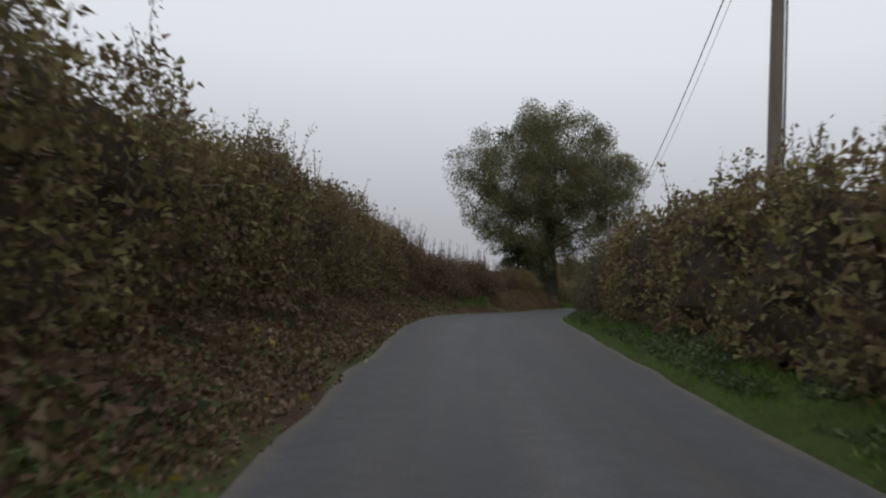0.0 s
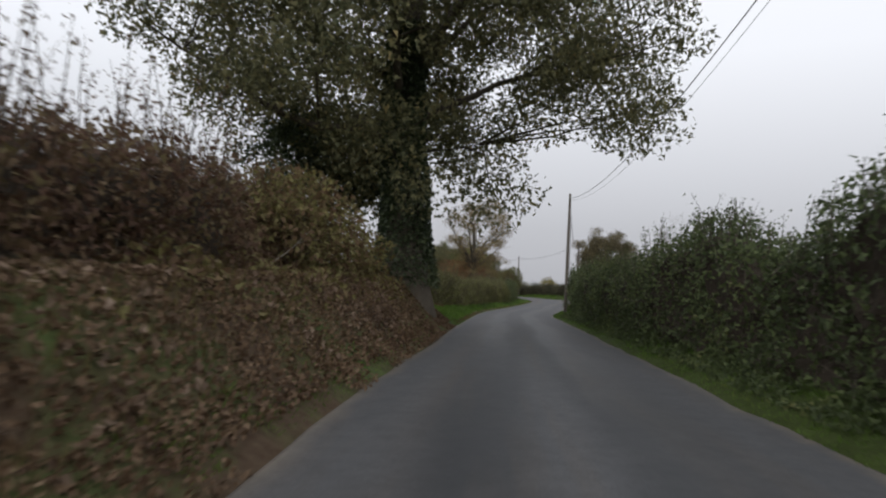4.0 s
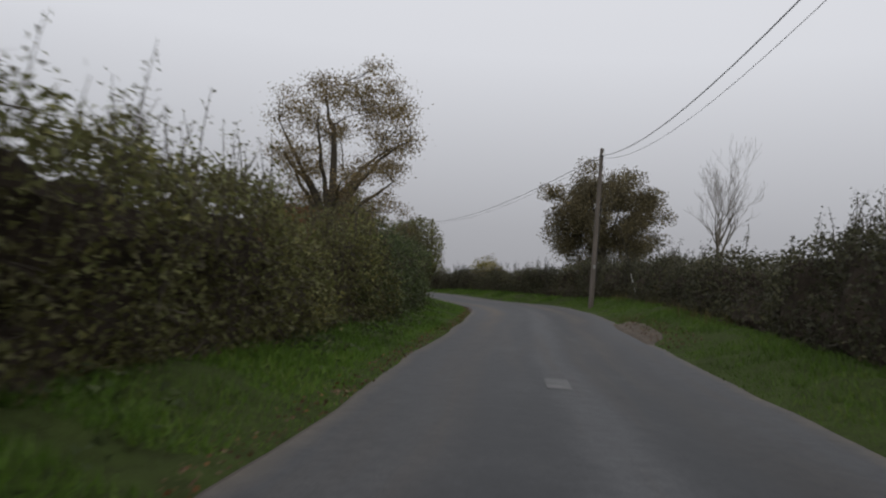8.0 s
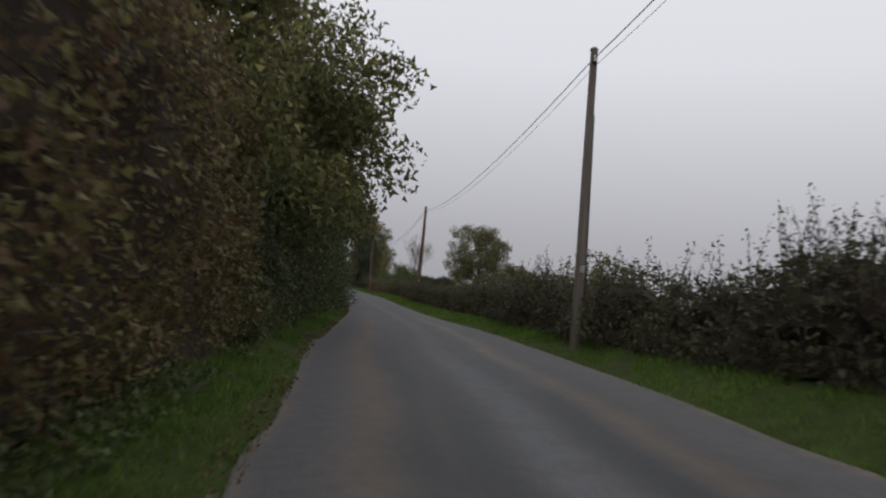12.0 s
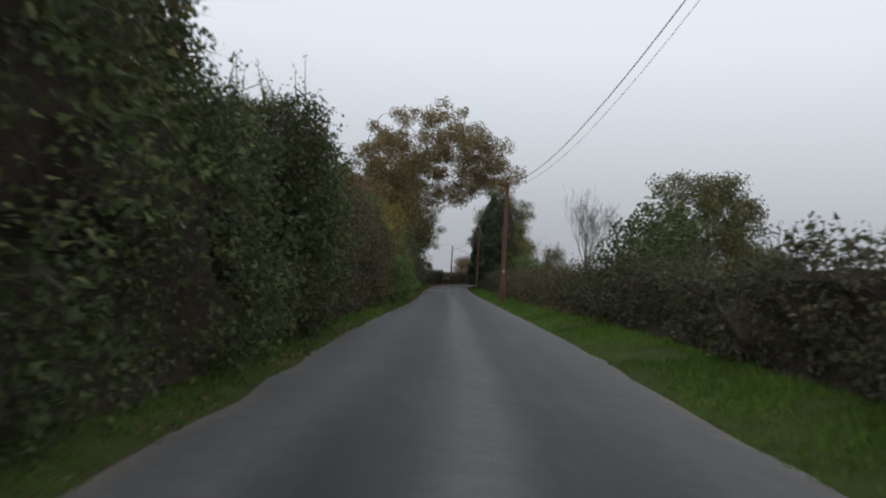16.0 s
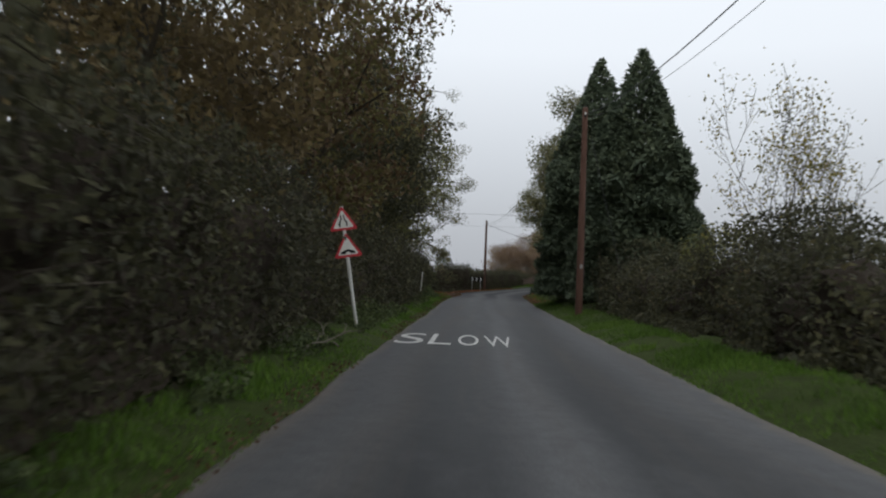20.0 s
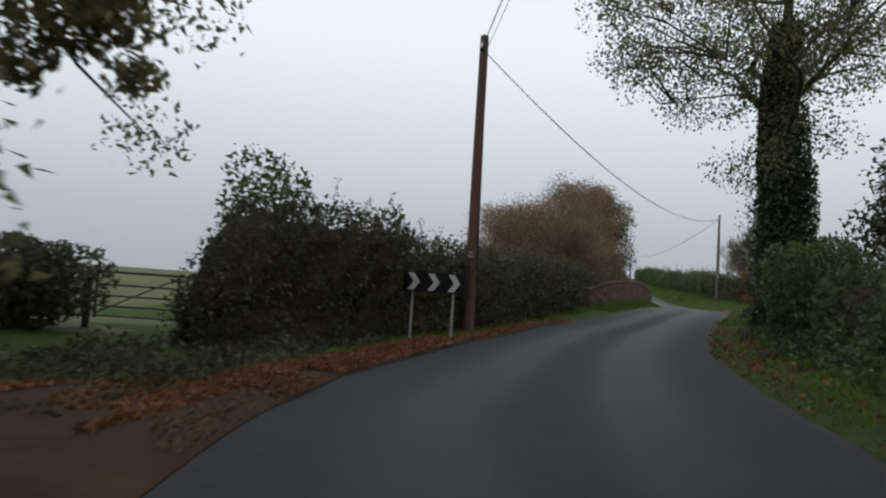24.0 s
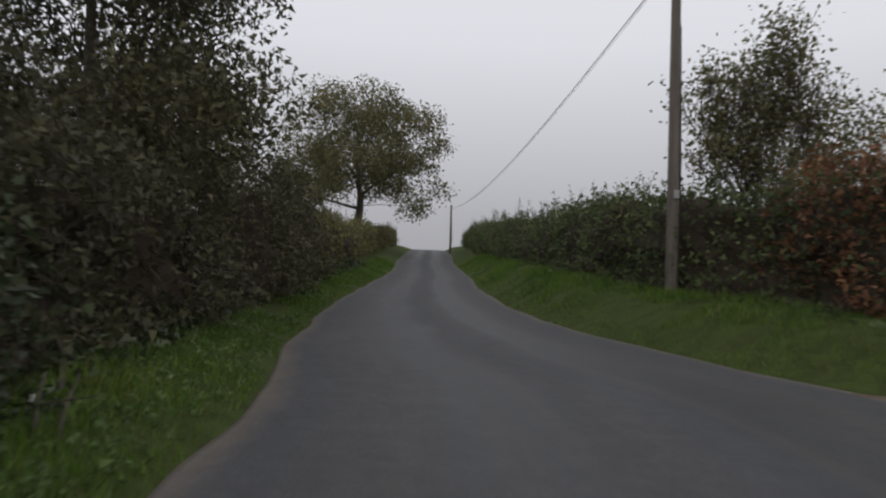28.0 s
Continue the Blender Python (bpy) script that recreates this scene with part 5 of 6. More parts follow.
tree("dark oak leaning over the hedge", 221.5, -6.0, 11.5, 4.4, 2.4, 0.3, 46000, OAK_LEAF, 0.13, clumps=110, clump_r=1.1)
tree("dark oak in the overgrown hedge", 216.0, -7.0, 11.4, 4.6, 2.2, 0.3, 34000, OAK_LEAF, 0.15, clumps=70, clump_r=1.1)
tree("brown-leaved tree standing over the hedge", 240.5, -5.4, 9.2, 3.4, 1.6, 0.22, 22000, HEDGE_BROWN, 0.12, clumps=60, clump_r=0.95)
tree("slender half-bare tree behind the hedge", 250.0, -7.8, 7.2, 2.8, 2.6, 0.2, 7000, OAK_TAN, 0.14, clumps=45, clump_r=0.8, limbs=14)
tree("brown and yellow tree behind the hedge", 257.0, -7.0, 5.6, 2.4, 1.4, 0.2, 10000, HEDGE_BROWN, 0.15, clumps=50, clump_r=0.95)
bush("round dark green bush in the low hedge", 254.0, 5.7, 3.4, 1.5, HEDGE_GREEN, 7000, 0.10)
bush("yellow field maple bush in the hedge", 266.5, -2.9, 4.0, 1.2, YELLOW_LEAF, 5000, 0.11)
bush("lush pale green elder leaning out of the hedge", 265.2, -2.5, 2.3, 1.3, ELDER_LEAF, 12000, 0.075)
bush("lush pale green elder leaning out of the hedge", 270.6, -2.35, 1.6, 1.15, ELDER_LEAF, 11000, 0.075)
bush("lush pale green elder leaning out of the hedge", 272.9, -2.3, 1.6, 1.15, ELDER_LEAF, 9000, 0.075)
bush("dark green holly standing out of the hedge", 247.0, -3.0, 3.7, 1.4, HEDGE_GREEN, 13000, 0.08)
bush("yellow-green maple over the hedge", 276.8, -3.9, 5.8, 1.7, YELLOW_LEAF, 12000, 0.085)
bush("brown-leaved thorn bush over the hedge", 270.8, -3.8, 5.2, 2.0, HEDGE_BROWN, 15000, 0.08)
bush("dark green hazel bush in the hedge", 263.0, -3.9, 4.6, 1.9, HEDGE_GREEN, 9000, 0.12)
tree("olive and green maple over the hedge", 273.0, -5.2, 5.4, 2.4, 1.4, 0.18, 13000, HEDGE_OLIVE, 0.13, clumps=55, clump_r=0.9)
tree("brown-leaved young tree behind the hedge", 279.0, -6.0, 7.0, 2.6, 1.8, 0.18, 12000, HEDGE_RUST, 0.14, clumps=55, clump_r=0.9)
bush("tall green hazel in the hedge", 287.5, -3.3, 5.2, 1.8, HEDGE_GREEN, 12000, 0.11)
tree("brown-green tree at the edge of the wood", 287.0, -6.4, 9.5, 3.6, 1.6, 0.22, 16000, HEDGE_BROWN, 0.15, clumps=65, clump_r=1.0)
tree("tall oak whose boughs arch over the lane, tan leaves", 304.5, -6.6, 18.5, 8.4, 8.0, 0.5, 50000, OAK_TAN, 0.155, clumps=150, clump_r=1.0, limbs=24, shift=(5.2, 0.0))
tree("tall woodland tree in brown leaf at the lane's edge", 297.0, -6.0, 12.5, 4.0, 1.6, 0.25, 20000, HEDGE_BROWN, 0.15, clumps=80, clump_r=1.1)
tree("tall woodland tree in brown and yellow leaf", 312.0, -7.2, 14.5, 4.4, 2.0, 0.26, 20000, OAK_TAN, 0.16, clumps=85, clump_r=1.15)
tree("tall dark woodland tree at the lane's edge", 322.0, -6.2, 15.6, 5.2, 1.6, 0.28, 26000, HEDGE_BROWN, 0.16, clumps=95, clump_r=1.15)
tree("tall dark woodland tree at the lane's edge", 333.0, -5.4, 15.0, 4.5, 2.2, 0.28, 26000, HEDGE_DARK, 0.16, clumps=95, clump_r=1.15)
tree("tall woodland tree in brown and green leaf", 343.0, -6.2, 14.0, 4.5, 2.4, 0.28, 19000, HEDGE_OLIVE, 0.16, clumps=85, clump_r=1.15)
for k, (s, lat, h) in enumerate(((284, -13, 11), (295, -13, 14), (307, -14, 15), (318, -13, 16), (330, -14, 15), (342, -14, 15))):
    tree("tall dark tree inside the wood", s, lat, h, 4.8, 1.6, 0.25, 9000, HEDGE_DARK, 0.26, clumps=60, clump_r=1.5)
bare_tree("leafless upright tree behind the bramble hedge", 307.0, 14.2, 11.4, 0.14, 4, 0.5, stems=2)
tree("broad grey-green oak in the field", 309.0, 26.6, 15.2, 7.0, 1.6, 0.45, 40000, OAK_LEAF, 0.2, clumps=140, clump_r=1.3, limbs=14)
tree("small round tree in the field", 318.0, 37.0, 8.2, 4.2, 1.0, 0.25, 14000, OAK_LEAF, 0.22, clumps=50, clump_r=1.2)
bare_tree("half-bare young willow with pale leaves behind a gate", 317.5, 9.2, 7.2, 0.10, 3, 0.6, 2600, YELLOW_LEAF, 3, BARK_PALE, 0.10)
bare_tree("half-bare elder with green leaves beside a gate", 312.0, 11.8, 5.6, 0.08, 3, 0.6, 3400, HEDGE_OLIVE, 3, BARK, 0.12)
bush("dark bramble bush in the low hedge", 300.6, 6.6, 2.3, 1.3, HEDGE_DARK, 7000, 0.11)
bush("green elder bush beside the gate", 306.7, 8.7, 4.2, 1.7, ELDER_LEAF, 6000, 0.11)
bush("dark elder behind the bramble hedge", 315.5, 8.4, 3.6, 2.2, HEDGE_DARK, 9000, 0.10)
bush("pale shrub behind the bramble hedge", 321.5, 8.6, 3.6, 2.0, HEDGE_OLIVE, 5000, 0.11)
bush("dark shrub beneath the conifers", 327.5, 7.6, 3.2, 1.9, HEDGE_DARK, 5000, 0.12)
conifer("tall dark conifer beside the lane", 336.4, 6.4, 13.4, 3.1, 30000)
conifer("tall dark conifer beside the lane", 330.4, 7.35, 12.1, 2.95, 30000)
conifer("lower dark conifer beside the lane", 333.4, 9.2, 8.8, 2.6, 12000)
tree("round grey-green oak beside the conifers", 351.0, 9.4, 11.5, 3.4, 3.0, 0.34, 22000, OAK_LEAF, 0.19, clumps=95, clump_r=1.1)
tree("dark ivy-grown oak on the inside of the bend", 363.5, 7.9, 18.0, 5.6, 3.6, 0.5, 62000, OAK_LEAF, 0.16, clumps=160, clump_r=1.35, limbs=18, ivy=8.0)
tree("dark holm oak behind the hedge on the bend", 357.0, 10.5, 12.0, 4.6, 2.0, 0.36, 20000, HEDGE_DARK, 0.16, clumps=85, clump_r=1.1, ivy=5.0)
tree("oak with a stout ivy-covered trunk beside the bend", 379.4, 3.6, 13.0, 5.4, 6.0, 0.5, 42000, OAK_LEAF, 0.085, clumps=140, clump_r=0.8, limbs=24, ivy=8.5, broad=True, loose=0.1, shift=tuple((place(379.4, 2.7) - place(379.4, 3.6))[:2]), skirt=16)
bush("ivy and elder growing thickly up the trunk of an oak", 379.0, 3.7, 6.4, 0.85, IVY_LEAF, 9000, 0.11)
bush("green shrub at the foot of the ivy-covered oak", 376.4, 4.5, 2.6, 1.5, HEDGE_GREEN, 8000, 0.10)
bush("green shrub at the foot of the ivy-covered oak", 382.0, 4.1, 2.5, 1.4, HEDGE_GREEN, 9000, 0.10)
bush("dark bramble between the oak and the bridge wall", 384.0, 4.0, 1.9, 1.1, HEDGE_DARK, 5000, 0.09)
tree("ivy-grown holly behind the shrub", 378.5, 7.2, 6.0, 2.2, 0.8, 0.14, 12000, HEDGE_DARK, 0.12, clumps=40, clump_r=0.9)
tree("lime with a stout leaning trunk and hanging sprays of olive leaves", 362.5, -8.5, 22.0, 6.6, 1.4, 0.54, 40000, OAK_LEAF, 0.10, fork=3.4, lean=(0.11, 0.0), clumps=190, clump_r=0.75, limbs=34, sway=0.03, stout=2.4, rise=0.78, limb=0.15, top=0.85,
     sprays=[(4.0, -0.7, 3.5, 0.4), (4.35, -0.6, 3.6, 0.4), (4.6, -0.5, 3.75, 0.4), (4.7, -0.35, 3.2, 0.3), (4.2, -0.57, 3.9, 0.45), (3.9, -0.73, 3.15, 0.3), (3.5, -0.8, 4.0, 0.5)])
tree("dark broadleaf tree over the shrubs", 354.5, -9.0, 15.0, 5.4, 2.4, 0.3, 26000, HEDGE_DARK, 0.15, clumps=95, clump_r=0.9, limbs=16)
tree("slim dark tree beside a leaning lime", 359.6, -8.9, 15.0, 3.0, 5.5, 0.17, 9000, HEDGE_DARK, 0.12, clumps=45, clump_r=0.8, limbs=14, sway=0.04, top=0.85)
bush("big dark laurel bush at the wood's end", 349.0, -4.8, 2.8, 2.0, HEDGE_DARK, 9000, 0.13)
bush("big dark laurel bush at the wood's end", 354.0, -8.0, 2.6, 2.2, HEDGE_DARK, 7000, 0.13)
bush("dark rhododendron round the foot of a lime", 361.0, -7.4, 2.3, 1.3, HEDGE_DARK, 6000, 0.12)
bush("dark clipped bush beside a field gate", 368.4, -10.4, 1.9, 1.4, HEDGE_DARK, 6000, 0.12)
bush("tall leafy cherry laurel rising from the hedge", 370.0, -6.4, 4.0, 1.0, HEDGE_GREEN, 2200, 0.12)
tree("brown ash thicket beyond the bridge", 397.5, -6.2, 6.9, 2.9, 0.6, 0.12, 56000, THICKET_BROWN, 0.058, bark=BARK_PALE, clumps=110, clump_r=0.8, limbs=40, skirt=14, loose=0.25)
tree("brown ash thicket beyond the bridge", 400.5, -9.6, 6.4, 3.2, 0.6, 0.12, 46000, THICKET_BROWN, 0.064, bark=BARK_PALE, clumps=110, clump_r=0.85, limbs=40, skirt=14, loose=0.25)
tree("brown ash thicket beside the stream", 393.5, -8.8, 5.1, 2.8, 0.6, 0.12, 42000, THICKET_BROWN, 0.062, bark=BARK_PALE, clumps=110, clump_r=0.85, limbs=40, skirt=14, loose=0.25)
tree("thin brown-leaved ash beside the lane", 406.5, -5.9, 8.6, 3.0, 1.0, 0.16, 30000, THICKET_BROWN, 0.08, clumps=70, clump_r=0.8, limbs=18)
tree("dark leafy tree overhanging the lane", 417.0, -5.4, 8.8, 3.5, 0.9, 0.18, 42000, HEDGE_DARK, 0.088, clumps=75, clump_r=0.95)
tree("dark leafy tree beside the lane", 426.0, -8.0, 7.0, 3.2, 1.2, 0.18, 13000, HEDGE_OLIVE, 0.14, clumps=60, clump_r=0.95)
tree("broad oak where the lane climbs", 466.0, -5.4, 14.6, 8.4, 2.8, 0.45, 48000, OAK_LEAF, 0.18, clumps=130, clump_r=1.45, limbs=14)
bare_tree("half-bare hawthorn behind the pole", 421.5, 7.4, 6.4, 0.14, 4, 0.6, 9000, OAK_LEAF, 2, BARK, 0.11)
bush("small bushy hawthorn top over the hedge", 424.0, 10.0, 4.8, 1.6, HEDGE_OLIVE, 4500, 0.11)
hedge("rust-coloured beech growing through the green hedge", [(414.4, 7.2, 3.2), (416.4, 6.1, 3.2), (418.6, 5.2, 3.0)], 1.6, HEDGE_RUST, 300, 0.10, shoots=2.5, lumps=1.2, taper=0.3)
bare_tree("young hazel with large leaves beside the bridge wall", 384.0, 3.75, 3.9, 0.045, 3, 0.5, 1700, HEDGE_DARK, 3, BARK, 0.09)
bush("dark shrub on the end of the bridge wall", 391.0, 3.3, 1.5, 0.7, HEDGE_DARK, 2600, 0.08)
bush("low bramble in the grass by the bridge", 393.4, 3.9, 0.9, 0.9, HEDGE_OLIVE, 2200, 0.07)


# ------------------------------------------------------------------ grass and leaf litter
def blades(name, s, lat, hgt, mat, label):
    n = len(s)
    P = place(s, lat, bank(s, lat) - 0.02)
    a = RNG.random(n) * 2 * math.pi
    w = 0.005 + 0.008 * RNG.random(n)
    tip = np.stack([RNG.normal(0, 0.35, n) * hgt, RNG.normal(0, 0.35, n) * hgt, hgt], -1)
    d = np.stack([np.cos(a) * w, np.sin(a) * w, a * 0], -1)
    V = np.stack([P - d, P + d, P + tip], 1).reshape(-1, 3)
    ob = put(name, raw_mesh(name, V, np.arange(3 * n).reshape(n, 3), 3), mat)
    tagged(ob, label, "grass", kind="stuff")


def verge_grass(side, s0, s1, width, per_m, hmax, mat, label, inner=0.1, gaps=0.2):
    seed(s0, s1, side, width)
    n = int((s1 - s0) * per_m * 0.85)
    s = s0 + (s1 - s0) * RNG.random(n)
    e = curve_at(LEFT_EDGE if side < 0 else RIGHT_EDGE, s)
    o = inner + width * RNG.random(n) ** 0.9
    keep = vnoise(np.stack([s, o, s * 0], -1), 1.1) > gaps
    s, o, e = s[keep], o[keep], e[keep]
    tuft = 0.55 + 0.9 * vnoise(np.stack([s, o, s * 0 + 5], -1), 2.4)
    h = hmax * tuft * (0.35 + 0.65 * RNG.random(len(s))) * np.clip(0.45 + o * 0.7, 0.3, 1)
    blades("grass", s, e + side * o, h, mat, label)


verge_grass(-1, -8, 66, 1.9, 320, 0.2, GRASS_DRY, "rough brown and green verge grass under the hedge", 0.5)
verge_grass(-1, 25, 54, 1.4, 900, 0.17, GRASS, "patchy green verge grass on the bank", 0.45)
verge_grass(-1, 52, 82, 2.4, 200, 0.22, GRASS_DRY, "dead brown grass on the bank", 0.3)
verge_grass(-1, 52, 78, 0.5, 420, 0.15, GRASS, "strip of green grass below the leafy bank", 0.1, 0.35)
verge_grass(-1, 82, 158, 1.7, 1300, 0.15, GRASS_FRESH, "bright short green verge grass", -0.04)
verge_grass(-1, 143, 156, 4.6, 1700, 0.24, GRASS, "rank green grass before a field gate", 0.2)
verge_grass(-1, 145, 160, 2.4, 1300, 0.19, GRASS, "thick green grass on the inside of the bend", 0.0, 0.0)
verge_grass(-1, 150, 250, 1.2, 900, 0.15, GRASS, "green verge grass under the hedge", -0.03)
verge_grass(-1, 250, 348, 1.1, 760, 0.15, GRASS_FRESH, "green verge grass at the wood's edge", -0.03)
verge_grass(-1, 366, 396, 1.3, 900, 0.18, GRASS, "green verge grass beside fallen leaves", 0.5)
verge_grass(-1, 384, 398, 0.9, 1200, 0.3, GRASS, "long green grass against the bridge wall", 0.05)
verge_grass(-1, 394, 450, 1.2, 800, 0.2, GRASS, "rough green verge grass", 0.02)
undergrowth(-1, 396, 425, 0.1, 1.0, 0.16, 160, ELDER_LEAF, 0.06, "small green weeds in the verge grass")
verge_grass(1, -8, 100, 1.1, 420, 0.16, GRASS, "dull green verge grass under the hedge", 0.0)
verge_grass(1, 98, 160, 2.2, 900, 0.16, GRASS, "bright green verge grass", -0.02)
verge_grass(1, 158, 230, 1.6, 1000, 0.17, GRASS_FRESH, "bright green verge grass beside the bend", -0.04)
verge_grass(1, 228, 320, 1.5, 1000, 0.17, GRASS_FRESH, "bright green verge grass along the straight", -0.04)
verge_grass(1, 318, 398, 1.5, 520, 0.16, GRASS, "green verge grass on the inside of the bend", -0.02)
verge_grass(1, 413, 450, 2.4, 1000, 0.19, GRASS, "green verge grass beneath the hedge", 0.0)
verge_grass(1, 391, 408, 5.5, 1000, 0.2, GRASS, "rough green grass between bridge and field entrance", 0.4)
verge_grass(-1, 336, 354, 3.0, 900, 0.18, GRASS, "rough green and yellow grass at the wood's end", 0.0)
verge_grass(1, 134, 152, 2.6, 120, 0.5, GRASS_DRY, "tall dried grass round the foot of a pole", 1.4)


def litter(s0, s1, lo, hi, n, side, size, label, gaps=0.36, leafs=None):
    seed(s0, s1, side, n)
    s = s0 + (s1 - s0) * RNG.random(n)
    e = curve_at(LEFT_EDGE if side < 0 else RIGHT_EDGE, s)
    lo = curve_at(lo, s) if isinstance(lo, list) else lo
    o = lo + ((curve_at(hi, s) if isinstance(hi, list) else hi) - lo) * RNG.random(n)
    lat = e + side * o
    keep = vnoise(np.stack([s * 0.8, o, s * 0], -1), 0.9) > gaps
    s, lat = s[keep], lat[keep]
    P = place(s, lat, bank(s, lat) + 0.05 + 0.05 * RNG.random(len(s)))
    me = leaf_mesh("fallen_leaves", P, size * (0.6 + 0.8 * RNG.random(len(s))), slim=0.75)
    tagged(put("fallen_leaves", me, leafs or FALLEN_LEAF), label, "leaf litter", kind="stuff")


litter(-6, 80, -0.1, [(0, 1.6), (20, 1.3), (36, 0.6), (80, 0.6)], 20000, -1, 0.05, "brown fallen leaves along the verge", 0.3, DEAD_LEAF)
litter(49, 82, [(49, 0.5), (56, 0.3), (60, 0.2), (82, 0.25)], [(49, 0.9), (51, 1.3), (56, 2.6), (82, 3.2)], 33000, -1, 0.062, "dead brown leaves covering the bank below the hedge", 0.08, DEAD_LEAF)
litter(54, 82, 0.4, 3.4, 2600, -1, 0.105, "large curled tan leaves lying on the bank", 0.42, TAN_LEAF)
litter(4, 26, 0.05, [(4, 1.7), (19, 1.6), (26, 0.7)], 11000, -1, 0.066, "thick brown dead leaves under the hedge", 0.12, DEAD_LEAF)
litter(8, 25, 0.05, 1.5, 1100, -1, 0.095, "large curled tan leaves under the hedge", 0.35, TAN_LEAF)
litter(-4, 24, 0.0, 1.7, 260, -1, 0.11, "large pale yellow fallen leaves on the verge", 0.3, YELLOW_LEAF)
litter(132, 142, 0.0, 0.9, 500, 1, 0.05, "dead leaves and grit on the muddy pull-in", 0.3, DEAD_LEAF)
PALE_LEAF = leaf_material("bleached_leaf", [(0, (0.22, 0.20, 0.16)), (0.5, (0.36, 0.33, 0.27)), (1, (0.5, 0.47, 0.4))], thin=0.2)
litter(100, 116, -0.15, 0.2, 34, -1, 0.085, "bleached scraps of leaf at the lane's edge", 0.3, PALE_LEAF)
litter(2, 40, -0.2, 0.5, 60, -1, 0.08, "bleached scraps of leaf at the lane's edge", 0.3, PALE_LEAF)
litter(82, 345, -0.12, 0.16, 9000, -1, 0.038, "dead leaves and crumbs of earth along the lane's edge", 0.25, DEAD_LEAF)
litter(340, 384, -0.1, 0.35, 3000, 1, 0.042, "dead leaves and crumbs of earth along the lane's edge", 0.25, DEAD_LEAF)
litter(82, 150, -0.1, 0.25, 500, -1, 0.04, "scattered brown fallen leaves at the lane's edge")
litter(351, 371, [(351, 0.9), (355, 1.5), (357, 1.2), (360, 0.95), (363, 0.4), (366, -0.05), (371, -0.1)], [(351, 1.0), (353, 2.6), (355, 4.6), (358, 7.6), (360, 6.6), (363, 3.8), (364.6, 1.8), (366.3, 0.7), (371, 0.5)], 34000, -1, 0.068, "thick rust-red fallen leaves over the entrance", 0.12)
litter(349, 367, -0.22, 0.25, 2200, -1, 0.045, "dead leaves and crumbs of earth where the entrance meets the lane", 0.3, DEAD_LEAF)
litter(350, 366, 0.0, 1.7, 900, -1, 0.055, "scattered fallen leaves on bare earth beside the lane", 0.4)
litter(364, 379.5, -0.25, 0.2, 6000, -1, 0.042, "rust-red fallen leaves along the lane's edge", 0.12)
litter(384, 391, -0.1, 0.3, 180, -1, 0.05, "scattered fallen leaves at the foot of the bridge")
litter(342, 354, 0.3, 2.6, 1400, -1, 0.06, "yellow fallen leaves in the grass", 0.3)
litter(340, 380, 0.0, 1.0, 900, 1, 0.08, "scattered fallen leaves on the verge")


def fallen_branch(s, lat, turn, length, rise):
    """A dead pale branch lying in the verge with one end propped up."""
    br = thing("fallen_branch", spot(s, lat, None, turn), "pale dead branch lying in the verge against the hedge", "branch", "fallen branches")
    u = np.linspace(0, 1, 7)
    p = np.stack([u * length, 0.06 * np.sin(u * 5), 0.06 + rise * u + 0.03 * np.sin(u * 9)], -1)
    v, f = tubes([(p, 0.02 - 0.012 * u)], 6)
    put("limb", raw_mesh("limb", v, f, 4, True), BARK_PALE, br)
    for k, side in ((2, 1), (4, -1), (5, 1)):
        q = np.stack([p[k], p[k] + (0.2, 0.12 * side, 0.1), p[k] + (0.34, 0.3 * side, 0.12)])
        v, f = tubes([(q, np.array([0.01, 0.008, 0.004]))], 5)
        put("twig", raw_mesh("twig", v, f, 4, True), BARK_PALE, br)


fallen_branch(67.5, -4.2, 70, 1.3, 0.9)
fallen_branch(242.6, -2.2, 150, 0.9, 0.25)
fallen_branch(308.8, -2.0, 120, 1.3, 0.3)
fallen_branch(307.6, -2.3, 60, 1.0, 0.25)


# ------------------------------------------------------------------ poles and cables
POLES = [(-32, 4.6, 8.0, 0), (11.5, 4.75, 8.0, 0), (58.5, 4.5, 7.3, 0), (107, 4.3, 8.4, 0), (149, 4.95, 7.35, 0), (190.0, 3.75, 7.2, 0), (237, 4.4, 8.4, 1),
         (278, 3.7, 7.5, 1), (326, 4.3, 8.2, 1), (374.2, -3.35, 7.4, 1), (420, 4.45, 6.85, 0), (480, 2.75, 4.9, 0)]
POLE_TOPS = []
